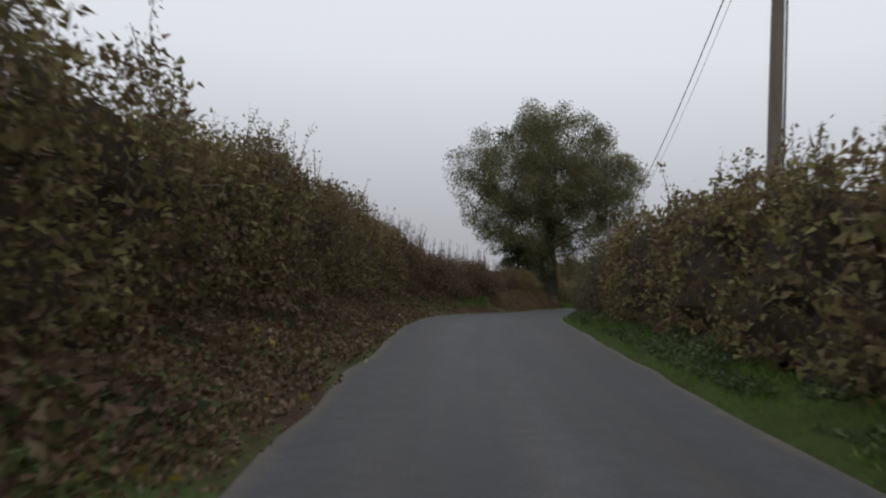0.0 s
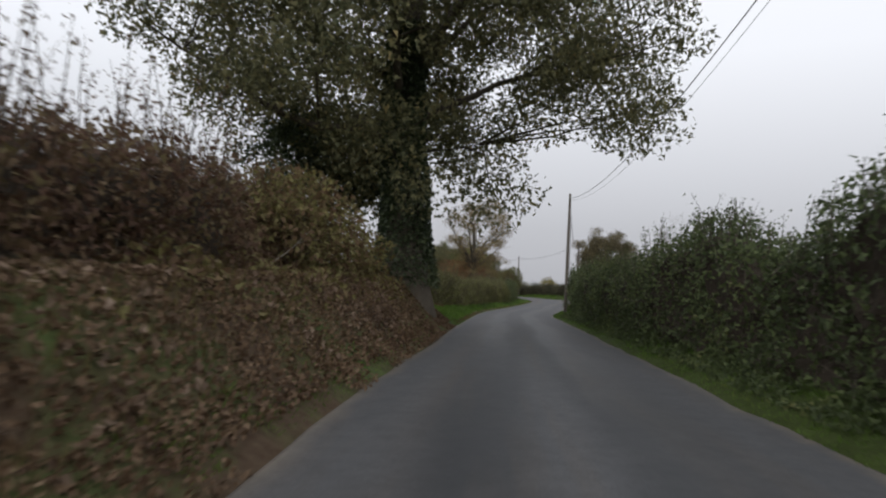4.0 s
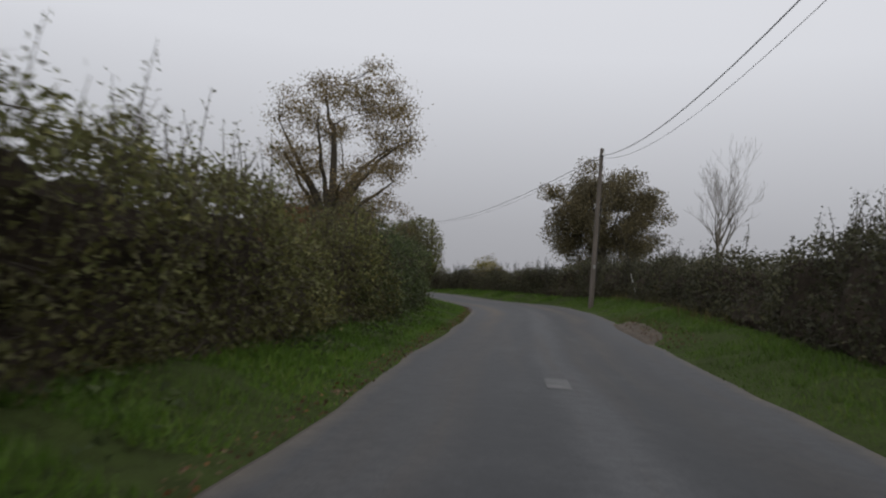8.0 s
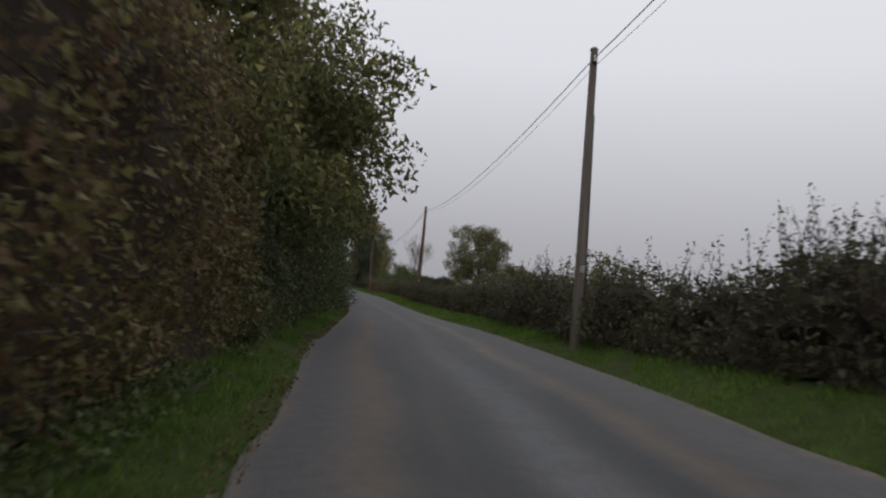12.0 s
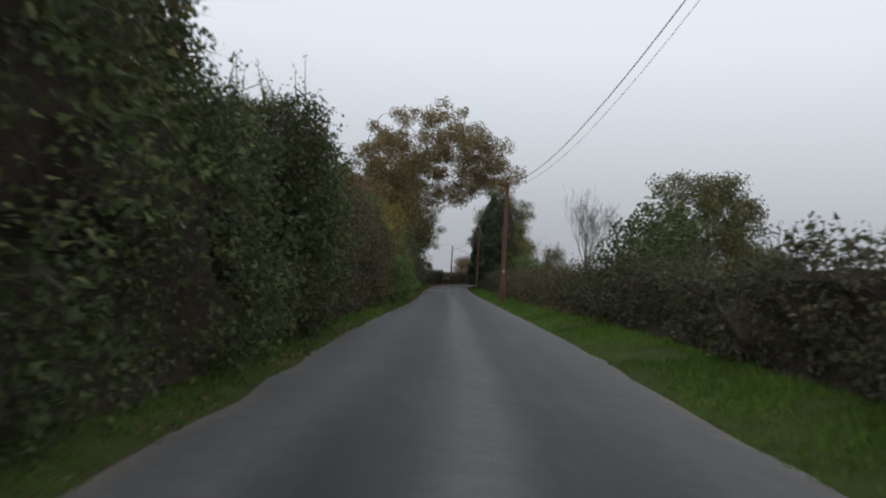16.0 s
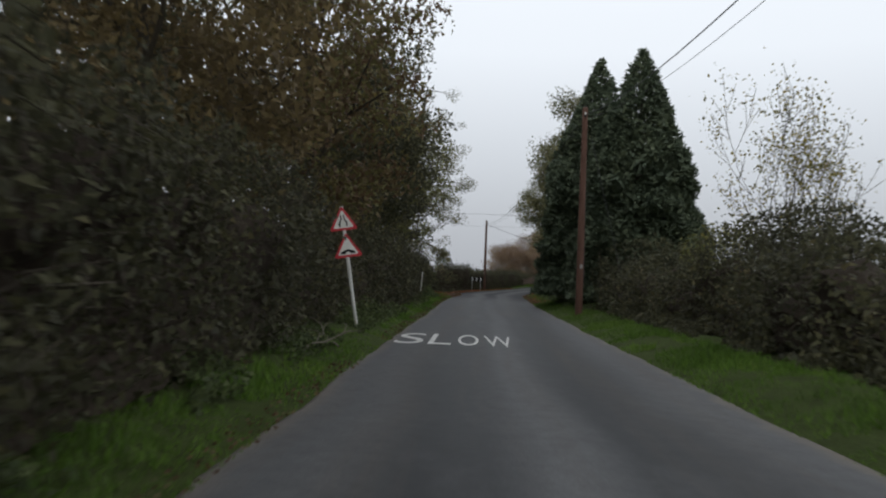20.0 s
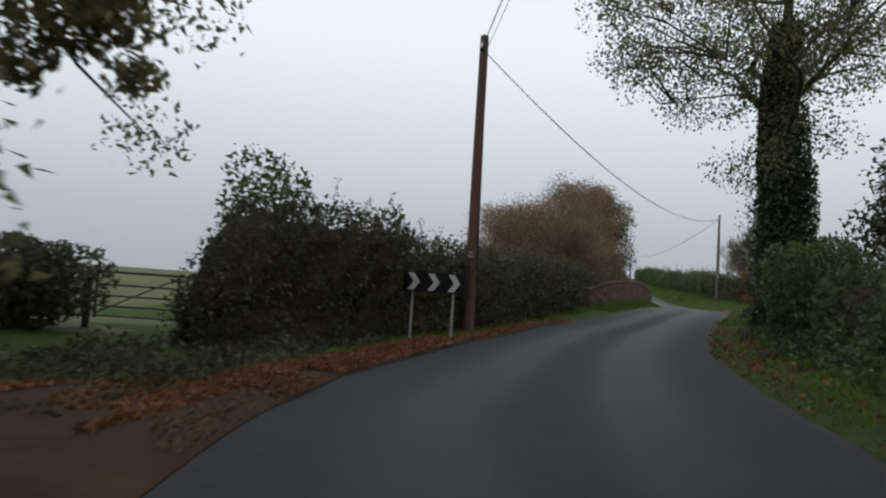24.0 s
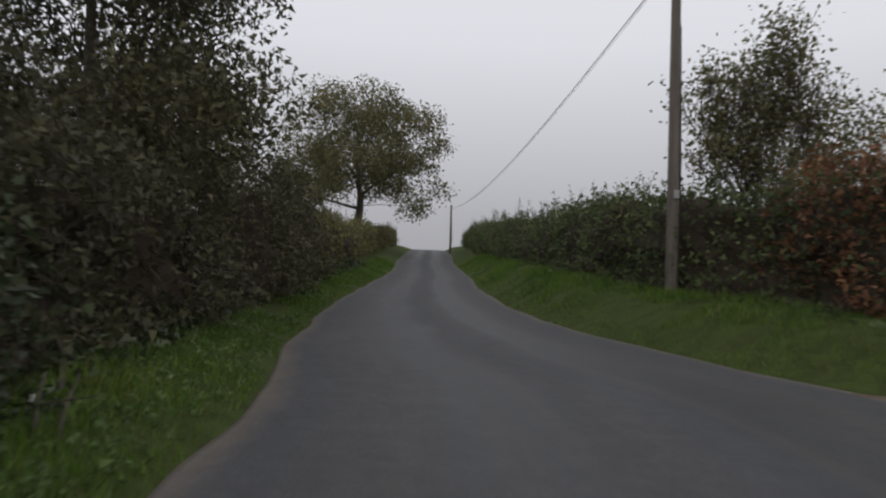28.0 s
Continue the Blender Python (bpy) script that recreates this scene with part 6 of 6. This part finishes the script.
for s, lat, h, red in POLES:
    m = spot(s, lat)
    pole = thing("utility_pole", m, ("reddish brown" if red else "weathered grey") + " wooden utility pole standing in the hedge line", "pole", "utility poles")
    bend = 0.012 * (1 if int(s) % 2 else -1)
    zz = np.linspace(-0.3, h, 9)
    v, f = tubes([(np.stack([bend * zz + 0.004 * np.sin(zz), 0 * zz, zz], -1), (0.145 if red else 0.125) - 0.04 * (zz / h))], 14)
    put("shaft", raw_mesh("shaft", v, f, 4, True), POLE_RED if red else POLE_WOOD, pole)
    part("cap", bar_bm((bend * h, 0, h - 0.02), (bend * h, 0, h + 0.04), 0.105, 14, 0.06), POLE_WOOD, pole, "sawn weathered pole top")
    br = part("bracket", box_bm(0.10, 0.34, 0.05, 0.008, (bend * h, 0, h - 0.35)), IRON, pole, "dark iron cable bracket")
    for y in (-0.16, 0.16):
        part("insulator", bar_bm((bend * h, y, h - 0.33), (bend * h, y, h - 0.2), 0.035, 10, 0.022), PLASTIC, br)
    part("conduit", bar_bm((0.15 + bend, 0, 1.2), (0.115 + bend * h, 0, h - 1.6), 0.018, 6), CABLE, pole, "black cable fixed down the pole")
    part("number_plate", box_bm(0.11, 0.01, 0.16, 0.002, (0.0, -0.155, 1.9)), SIGN_GREY, pole, "small blank plate")
    POLE_TOPS.append((m, bend, h))


def cable(a, b, sag, r, label):
    a, b = Vector(a), Vector(b)
    u = np.linspace(0, 1, 25)[:, None]
    p = np.array(a) * (1 - u) + np.array(b) * u
    p[:, 2] -= sag * 4 * u[:, 0] * (1 - u[:, 0])
    v, f = tubes([(p, np.full(25, r))], 5)
    ob = put("overhead_cable", raw_mesh("overhead_cable", v, f, 4, True), CABLE)
    tagged(ob, label, "cable", "overhead cables")


SLACK = [1.4, 2.2, 1.6, 2.5, 0.85, 1.0, 2.0, 2.5, 1.4, 1.9, 1.4]
for k, ((ma, ba, ha), (mb, bb, hb), slack) in enumerate(zip(POLE_TOPS[:-1], POLE_TOPS[1:], SLACK)):
    apart = 1.0 if k < 9 else 0.3
    for x, dz, sag, r in ((-0.05, -0.3, 0.8, 0.013), (-0.05 + 0.1 * apart, -0.3 - 0.1 * apart, 0.8 + 0.08 * apart, 0.006)):
        cable(ma @ Vector((ba * ha + x, 0, ha + dz)), mb @ Vector((bb * hb + x, 0, hb + dz)), sag * slack, r,
              "thick black overhead cable slung between poles" if r > 0.01 else "thin black overhead wire slung between poles")
# a wire that crosses the lane from the wood to the oaks, and a stay at the pole under the conifers
cable(place(364, -8.6, 7.5), place(364, 7.6, 7.4), 0.12, 0.009, "thin black wire crossing over the lane")
cable(place(364, -8.6, 6.4), place(364, 7.6, 6.3), 0.12, 0.006, "thin black wire crossing over the lane")
cable(place(149, 4.95, 7.2), place(147.9, 6.75, 0.55), 0.0, 0.008, "steel stay wire running from pole to ground")
guard = thing("stay_guard", spot(147.9, 6.75, 0.3) @ pose(0, 0, 0, 0, -14.6, 0) @ pose(0, 0, 0, -9.2, 0, 0), "pale plastic guard on the foot of a stay wire", "cable guard")
part("tube", bar_bm((0, 0, 0), (0, 0, 1.5), 0.014, 8), PLASTIC, guard)
cable(place(326, 4.5, 7.2), place(321.5, 5.4, 0.2), 0.0, 0.008, "steel stay wire running from pole to ground")


# ------------------------------------------------------------------ signs and markings
def prism(points, y0, y1):
    """A flat plate from an outline in x, z between two depths."""
    bm = bmesh.new()
    a = [bm.verts.new((x, y0, z)) for x, z in points]
    b = [bm.verts.new((x, y1, z)) for x, z in points]
    bm.faces.new(a)
    bm.faces.new(b[::-1])
    for i in range(len(points)):
        j = (i + 1) % len(points)
        bm.faces.new((a[j], a[i], b[i], b[j]))
    bmesh.ops.recalc_face_normals(bm, faces=bm.faces[:])
    return bm


def rounded_triangle(side, z, r):
    h = side * math.sqrt(3) / 2
    cs = [(-side / 2 + r * 1.732, z + r, 210, 330), (side / 2 - r * 1.732, z + r, 270, 390), (0, z + h - 2 * r, 30, 150)]
    out = []
    for (x, zz, a0, a1), (b0, b1) in zip(cs, ((150, 270), (270, 390), (30, 150))):
        for k in range(5):
            a = radians(b0 + (b1 - b0) * k / 4)
            out.append((x + r * math.cos(a), zz + r * math.sin(a)))
    return out


def warning_sign():
    m = spot(313.0, -2.36, 0.1) @ pose(0, 0, 0, 0, -10.5, 4)
    sg = thing("warning_sign", m, "two red-bordered triangular warning signs on a leaning white post", "road sign")
    part("post", bar_bm((0, 0, -0.2), (0, 0, 2.75), 0.038, 12), PLASTIC, sg, "leaning white-painted steel post")
    for z, which in ((2.22, "narrow"), (1.62, "bridge")):
        x0 = 0.0 if which == "narrow" else 0.03
        plate = part("plate", prism([(x + x0, q) for x, q in rounded_triangle(0.64, z, 0.035)], -0.045, -0.04), SIGN_RED, sg, "red triangular plate")
        part("face", prism([(x + x0, q) for x, q in rounded_triangle(0.47, z + 0.05, 0.025)], -0.049, -0.046), SIGN_WHITE, plate, "white face")
        if which == "narrow":
            for k in (-1, 1):
                pts = [(k * 0.095, z + 0.08), (k * 0.065, z + 0.08), (k * 0.062, z + 0.17), (k * 0.022, z + 0.23), (k * 0.022, z + 0.34), (k * 0.048, z + 0.34), (k * 0.05, z + 0.24), (k * 0.092, z + 0.18)]
                part("symbol", prism(pts if k > 0 else pts[::-1], -0.053, -0.05), SIGN_BLACK, plate)
        else:
            pts = [(x0 - 0.16, z + 0.075), (x0 - 0.06, z + 0.075), (x0 - 0.055, z + 0.095), (x0, z + 0.125), (x0 + 0.055, z + 0.095), (x0 + 0.06, z + 0.075), (x0 + 0.16, z + 0.075),
                   (x0 + 0.16, z + 0.115), (x0 + 0.08, z + 0.15), (x0, z + 0.175), (x0 - 0.08, z + 0.15), (x0 - 0.16, z + 0.115)]
            part("symbol", prism(pts, -0.053, -0.05), SIGN_BLACK, plate)
        part("clip", box_bm(0.1, 0.05, 0.04, 0.004, (0, -0.015, z + 0.2)), STEEL, plate)


warning_sign()


def chevron_board():
    m = spot(371.4, -3.2, 0.12, 2)
    cb = thing("chevron_board", m, "black bend marker board with three pale chevrons on two posts", "road sign")
    board = part("board", box_bm(1.32, 0.03, 0.42, 0.006, (0, -0.04, 1.06)), SIGN_BLACK, cb)
    for k in (-1, 0, 1):
        x = k * 0.43
        pts = [(x - 0.12, 0.885), (x + 0.01, 0.885), (x + 0.135, 1.06), (x + 0.01, 1.235), (x - 0.12, 1.235), (x + 0.005, 1.06)]
        part("chevron", prism(pts, -0.064, -0.058), CHEVRON_PALE, board, "pale reflective chevron")
    for x in (-0.45, 0.42):
        part("post", bar_bm((x, 0, -0.2), (x, 0, 1.28), 0.026, 10), STEEL, cb)


chevron_board()


def slow_marking():
    """SLOW across the lane in worn white paint, each letter a part."""
    road = thing("road_marking", spot(311.5, 0, 0.0), "worn white painted SLOW lettering on the asphalt", "road marking")
    widths = {"S": 0.58, "L": 0.46, "O": 0.44, "W": 0.60}
    x = -1.42
    for ch, wd in widths.items():
        cu = bpy.data.curves.new("letter", "FONT")
        cu.body = ch
        cu.offset = -0.004
        cu.extrude = 0.003
        tmp = new("letter", cu)
        bpy.context.view_layer.update()
        me = bpy.data.meshes.new_from_object(tmp.evaluated_get(bpy.context.evaluated_depsgraph_get()))
        bpy.data.objects.remove(tmp)
        co = np.array([v.co for v in me.vertices])
        lo, hi = co.min(0), co.max(0)
        for v in me.vertices:
            v.co.x = x + (v.co.x - lo[0]) / (hi[0] - lo[0]) * wd
            v.co.y = (v.co.y - lo[1]) / (hi[1] - lo[1]) * 2.75
            v.co.z = 0.026 + 0.006 * (v.co.z > 0) - 0.16 * (((v.co.x + 1.6) / 5.0) - 0.5) ** 2 + 0.012
        me.materials.clear()
        put("letter", me, ROAD_PAINT, road)
        x += wd + 0.13
    mark = put("road_dash", strip_mesh("road_dash", np.arange(125.3, 126.4, 0.25), np.tile([0.5, 0.62, 0.82], (5, 1)), np.full((5, 3), 0.036)), FADED_PAINT)
    tagged(mark, "short faded white dash painted on the lane", "road marking")


slow_marking()


# ------------------------------------------------------------------ gates and fences
def field_gate(s, lat, turn, width, mat, label):
    g = thing("field_gate", spot(s, lat, None, turn), label, "gate", "field gates")
    for k, z in enumerate((0.25, 0.45, 0.66, 0.88, 1.14)):
        part("bar", bar_bm((0, 0, z), (width, 0, z), 0.02 if k < 4 else 0.027, 8), mat, g)
    for x in (0.0, width):
        part("stile", bar_bm((x, 0, 0.2), (x, 0, 1.18), 0.027, 8), mat, g)
    part("stile", bar_bm((width * 0.5, 0, 0.22), (width * 0.5, 0, 1.15), 0.018, 8), mat, g)
    part("brace", bar_bm((width * 0.5, 0.03, 1.1), (width, 0.03, 0.3), 0.016, 6), mat, g)
    part("brace", bar_bm((width * 0.5, 0.03, 1.1), (0, 0.03, 0.3), 0.016, 6), mat, g)
    for x in (-0.16, width + 0.16):
        post = thing("gate_post", spot(s, lat, None, turn) @ Matrix.Translation((x, 0, 0)), "weathered wooden gate post", "post", "gate posts")
        part("shaft", box_bm(0.12, 0.12, 1.45, 0.015, (0, 0, 0.5)), BARK, post)
        part("hinge", box_bm(0.06, 0.04, 0.05, 0.005, (-0.08 if x > 0 else 0.08, 0, 1.05)), IRON, post)


field_gate(148.4, -5.9, 32, 3.2, STEEL, "galvanised five-bar field gate in the hedge gap, closed")
field_gate(303.2, 5.9, 80, 3.2, IRON, "dark five-bar field gate overgrown with shrubs, closed")
field_gate(369.4, -9.6, 20, 3.2, IRON, "dark five-bar field gate beyond fallen leaves, closed")
def rail_fence(nodes, height):
    """A low post and rail fence through the nodes (s, lat), each post and rail a part."""
    org = place(*nodes[0], float(bank(*nodes[0])))
    fence = thing("rail_fence", Matrix.Translation(Vector(org)), "low weathered grey post and rail fence half lost in weeds", "fence")
    feet = [place(s, lat, float(bank(s, lat))) - org for s, lat in nodes]
    for k, p in enumerate(feet):
        part("post", box_bm(0.11, 0.1, height + 0.45, 0.015, (p[0], p[1], p[2] + height / 2 - 0.15)), BARK_PALE, fence)
    for a, b in zip(feet[:-1], feet[1:]):
        for z, sag in ((0.84, 0.02), (0.56, -0.05), (0.28, 0.03)):
            part("rail", bar_bm((a[0], a[1] - 0.06, a[2] + z * height + sag), (b[0], b[1] - 0.06, b[2] + z * height - sag), 0.04, 7, 0.032), BARK_PALE, fence)


rail_fence([(399.6, 6.3), (397.4, 5.7), (395.2, 5.2)], 1.0)
post = thing("fence_post", spot(403.2, 6.5) @ pose(0, 0, 0, 0, 3, 0), "weathered split wooden fence post by the field entrance", "post", "fence posts")
part("shaft", box_bm(0.075, 0.07, 2.1, 0.015, (0, 0, 0.72)), BARK_PALE, post)
part("brace", bar_bm((0.04, 0.02, 1.35), (0.3, 0.1, 0.2), 0.022, 7, 0.018), BARK_PALE, post, "split wooden brace")
part("tag", box_bm(0.012, 0.06, 0.09, 0.003, (-0.047, 0, 1.2)), SIGN_WHITE, post, "small white plate")
bush("dark brambles round a fence post", 403.3, 7.3, 1.15, 0.95, HEDGE_DARK, 5200, 0.06)
bush("dark brambles round a fence post", 401.2, 7.6, 1.3, 1.2, HEDGE_DARK, 6000, 0.06)
flower = thing("cow_parsley", spot(404.8, 6.6), "white flower heads on thin stalks in the grass", "flower")
for x, y, z in ((0.0, 0.0, 0.72), (0.16, 0.05, 0.8), (0.24, -0.1, 0.7)):
    v, f = tubes([(np.array([(x * 0.4, y * 0.4, 0), (x * 0.8, y * 0.8, z * 0.6), (x, y, z)]), np.array([0.008, 0.006, 0.004]))], 5)
    stem = put("stem", raw_mesh("stem", v, f, 4, True), BARK, flower)
    c = np.array([(x, y, z)]) + RNG.normal(0, 0.028, (60, 3)) * np.array([1, 1, 0.25])
    put("flower_head", leaf_mesh("flower_head", c, np.full(60, 0.016), np.array([[0, 0, 1.0]]), 0.5, 0.8, 3), PALE_LEAF, stem)
marker = thing("marker_post", spot(335.0, -2.6) @ pose(0, 0, 0, 0, 3, 0), "thin white roadside marker post", "post")
part("shaft", box_bm(0.05, 0.04, 1.5, 0.008, (0, 0, 0.65)), PLASTIC, marker)
marker = thing("marker_post", spot(410.3, -2.8, 0.0) @ pose(0, 0, 0, 0, 8, 0), "short white marker stub in the grass", "post")
part("shaft", box_bm(0.03, 0.025, 0.6, 0.006, (0, 0, 0.06)), PLASTIC, marker)
part("stub", box_bm(0.03, 0.03, 0.6, 0.006, (0.14, 0.05, 0.07)), PLASTIC, marker)


# ------------------------------------------------------------------ the hump bridge
def parapet(name, nodes, height, thick, label, missing=0.0):
    """A brick wall along the lane over the hump, bricks as pieces over a mortar core, with coping stones."""
    nd = np.array(nodes, float)
    pts = place(nd[:, 0], nd[:, 1])
    d = np.r_[0, np.cumsum(np.linalg.norm(np.diff(pts[:, :2], axis=0), axis=1))]
    side = 1 if nd[:, 1].mean() > 0 else -1
    wall = thing(name, Matrix.Translation(Vector(pts[0])), label, "wall", kind="structure")
    org = pts[0]

    def w_at(t, off, z):
        s, lat, hh = (np.interp(t, d, nd[:, k]) for k in range(3))
        p = place(s, lat + side * off, 0)
        return p + np.array([0, 0, 1.0]) * z

    q = np.arange(0, d[-1] + 0.01, 0.25)
    hq = np.interp(q, d, nd[:, 2]) * height
    rows = np.stack([[w_at(t, o, z) for o, z in ((0.012, -0.6), (0.012, h - 0.01), (thick - 0.012, h - 0.01), (thick - 0.012, -0.6))] for t, h in zip(q, hq)])
    n = len(q)
    V = rows.reshape(-1, 3) - org
    i = np.arange(n - 1)[:, None] * 4
    j = np.arange(4)[None, :]
    Fc = np.stack([i + j, i + (j + 1) % 4, i + 4 + (j + 1) % 4, i + 4 + j], -1).reshape(-1, 4)
    caps = np.array([[0, 1, 2, 3], [4 * n - 1, 4 * n - 2, 4 * n - 3, 4 * n - 4]])
    put("mortar_core", raw_mesh("mortar_core", V, np.concatenate([Fc, caps]), 4), MORTAR, wall)
    meshes = []
    for k in range(4):
        bm = box_bm(0.218, 0.03, 0.063, 0.006)
        for v in bm.verts:
            v.co += Vector(RNG.normal(0, 0.002, 3))
        me = bpy.data.meshes.new("brick")
        bm.to_mesh(me)
        bm.free()
        me.materials.append(LIMED if missing and k == 3 else BRICK)
        meshes.append(me)
    spots = []
    row = 0
    z = -0.05
    while z < height:
        t = 0.12 + 0.114 * (row % 2)
        while t < d[-1] - 0.05:
            if z < np.interp(t, d, nd[:, 2]) * height - 0.06 and RNG.random() > 0.03 + 0.3 * missing:
                a, b = w_at(t - 0.1, 0, z), w_at(t + 0.1, 0, z)
                dr = b - a
                spots.append((z, Matrix.Translation(Vector((a + b) / 2 - org) + Vector((0, 0, 0.035)))
                              @ pose(0, RNG.normal(0, 0.004 + 0.03 * missing), RNG.normal(0, 0.02 * missing), RNG.normal(0, 0.8 + 5 * missing), -math.degrees(math.atan2(dr[2], np.hypot(dr[0], dr[1]))), math.degrees(math.atan2(dr[1], dr[0])))))
            t += 0.228
        z += 0.075
        row += 1
    spots.sort(key=lambda e: -e[0])
    for _, m in spots[:290]:
        ob = put("brick", meshes[int(RNG.integers(4))], BRICK, wall)
        ob.matrix_local = m
    if spots[290:]:
        bm = bmesh.new()
        for _, m in spots[290:]:
            bmesh.ops.create_cube(bm, size=1, matrix=m @ Matrix.Diagonal((0.216, 0.03, 0.062, 1)))
        low = part("brickwork", bm, BRICK, wall)
        tagged(low, kind="stuff")
    t = 0.2
    while t < d[-1] - 0.1:
        ln = 0.36 + 0.16 * RNG.random()
        hh = np.interp(t, d, nd[:, 2]) * height
        c = w_at(t, thick / 2, hh + 0.03)
        e = w_at(t + 0.1, thick / 2, np.interp(t + 0.1, d, nd[:, 2]) * height + 0.03) - c
        if RNG.random() < missing:
            t += ln
            continue
        bm = box_bm(ln - 0.012, thick + 0.05, 0.085, 0.02)
        for v in bm.verts:
            v.co += Vector(RNG.normal(0, 0.006 + 0.025 * missing, 3))
        st = part("coping_stone", bm, COPING, wall)
        st.matrix_local = Matrix.Translation(Vector(c - org)) @ pose(0, 0, 0, RNG.normal(0, 2), -math.degrees(math.atan2(e[2], np.hypot(e[0], e[1]))), math.degrees(math.atan2(e[1], e[0])))
        t += ln


parapet("wall_left", [(384.4, -2.95, 0.75), (386, -2.75, 0.95), (389, -2.45, 1.0), (392, -2.1, 0.95), (394, -1.9, 0.72), (395.4, -1.8, 0.4)], 1.02, 0.36, "old brick bridge parapet with mossy coping, half hidden by grass")
parapet("wall_right", [(384.0, 3.3, 0.55), (385.2, 3.2, 0.8), (386.4, 3.05, 0.78), (387.4, 2.95, 0.92), (388.3, 2.88, 0.86), (389.2, 2.82, 1.0), (390.6, 2.75, 1.0)], 1.22, 0.36, "old brick and stone bridge parapet with broken top", 0.45)


def wall_growth(label, nodes, n, leafs, size):
    """Ivy and brambles grown over the top of a wall: nodes are s, lat, height over the lane."""
    seed(nodes[0][0], n)
    nd = np.array(nodes, float)
    u = RNG.random(n) * (len(nd) - 1)
    s, lat, h = (np.interp(u, np.arange(len(nd)), nd[:, k]) for k in range(3))
    lump = vnoise(np.stack([s, lat * 0, h * 0], -1), 2.0)
    hang = RNG.normal(0, 1, n)
    P = place(s, lat + RNG.normal(0, 0.16, n), h + hang * 0.1 * (0.4 + 1.4 * lump) + 0.12 * lump)
    tagged(put("ivy_mat", leaf_mesh("ivy_mat", P, size * (0.6 + 0.7 * RNG.random(n)), np.array([[0, 0, 1.0]]), 0.5, 0.85, 3), leafs), label, "ivy", kind="stuff")


wall_growth("dark ivy and brambles grown over a broken wall top", [(384.4, 3.5, 0.8), (385.4, 3.4, 1.0), (386.6, 3.25, 1.0), (388.2, 3.15, 1.06), (389.2, 3.08, 1.16), (390.4, 3.0, 1.2)], 5600, IVY_LEAF, 0.05)
wall_growth("moss and low weeds along the wall's coping", [(384.6, -3.1, 0.86), (386, -2.95, 1.06), (389, -2.65, 1.1)], 1800, HEDGE_DARK, 0.05)
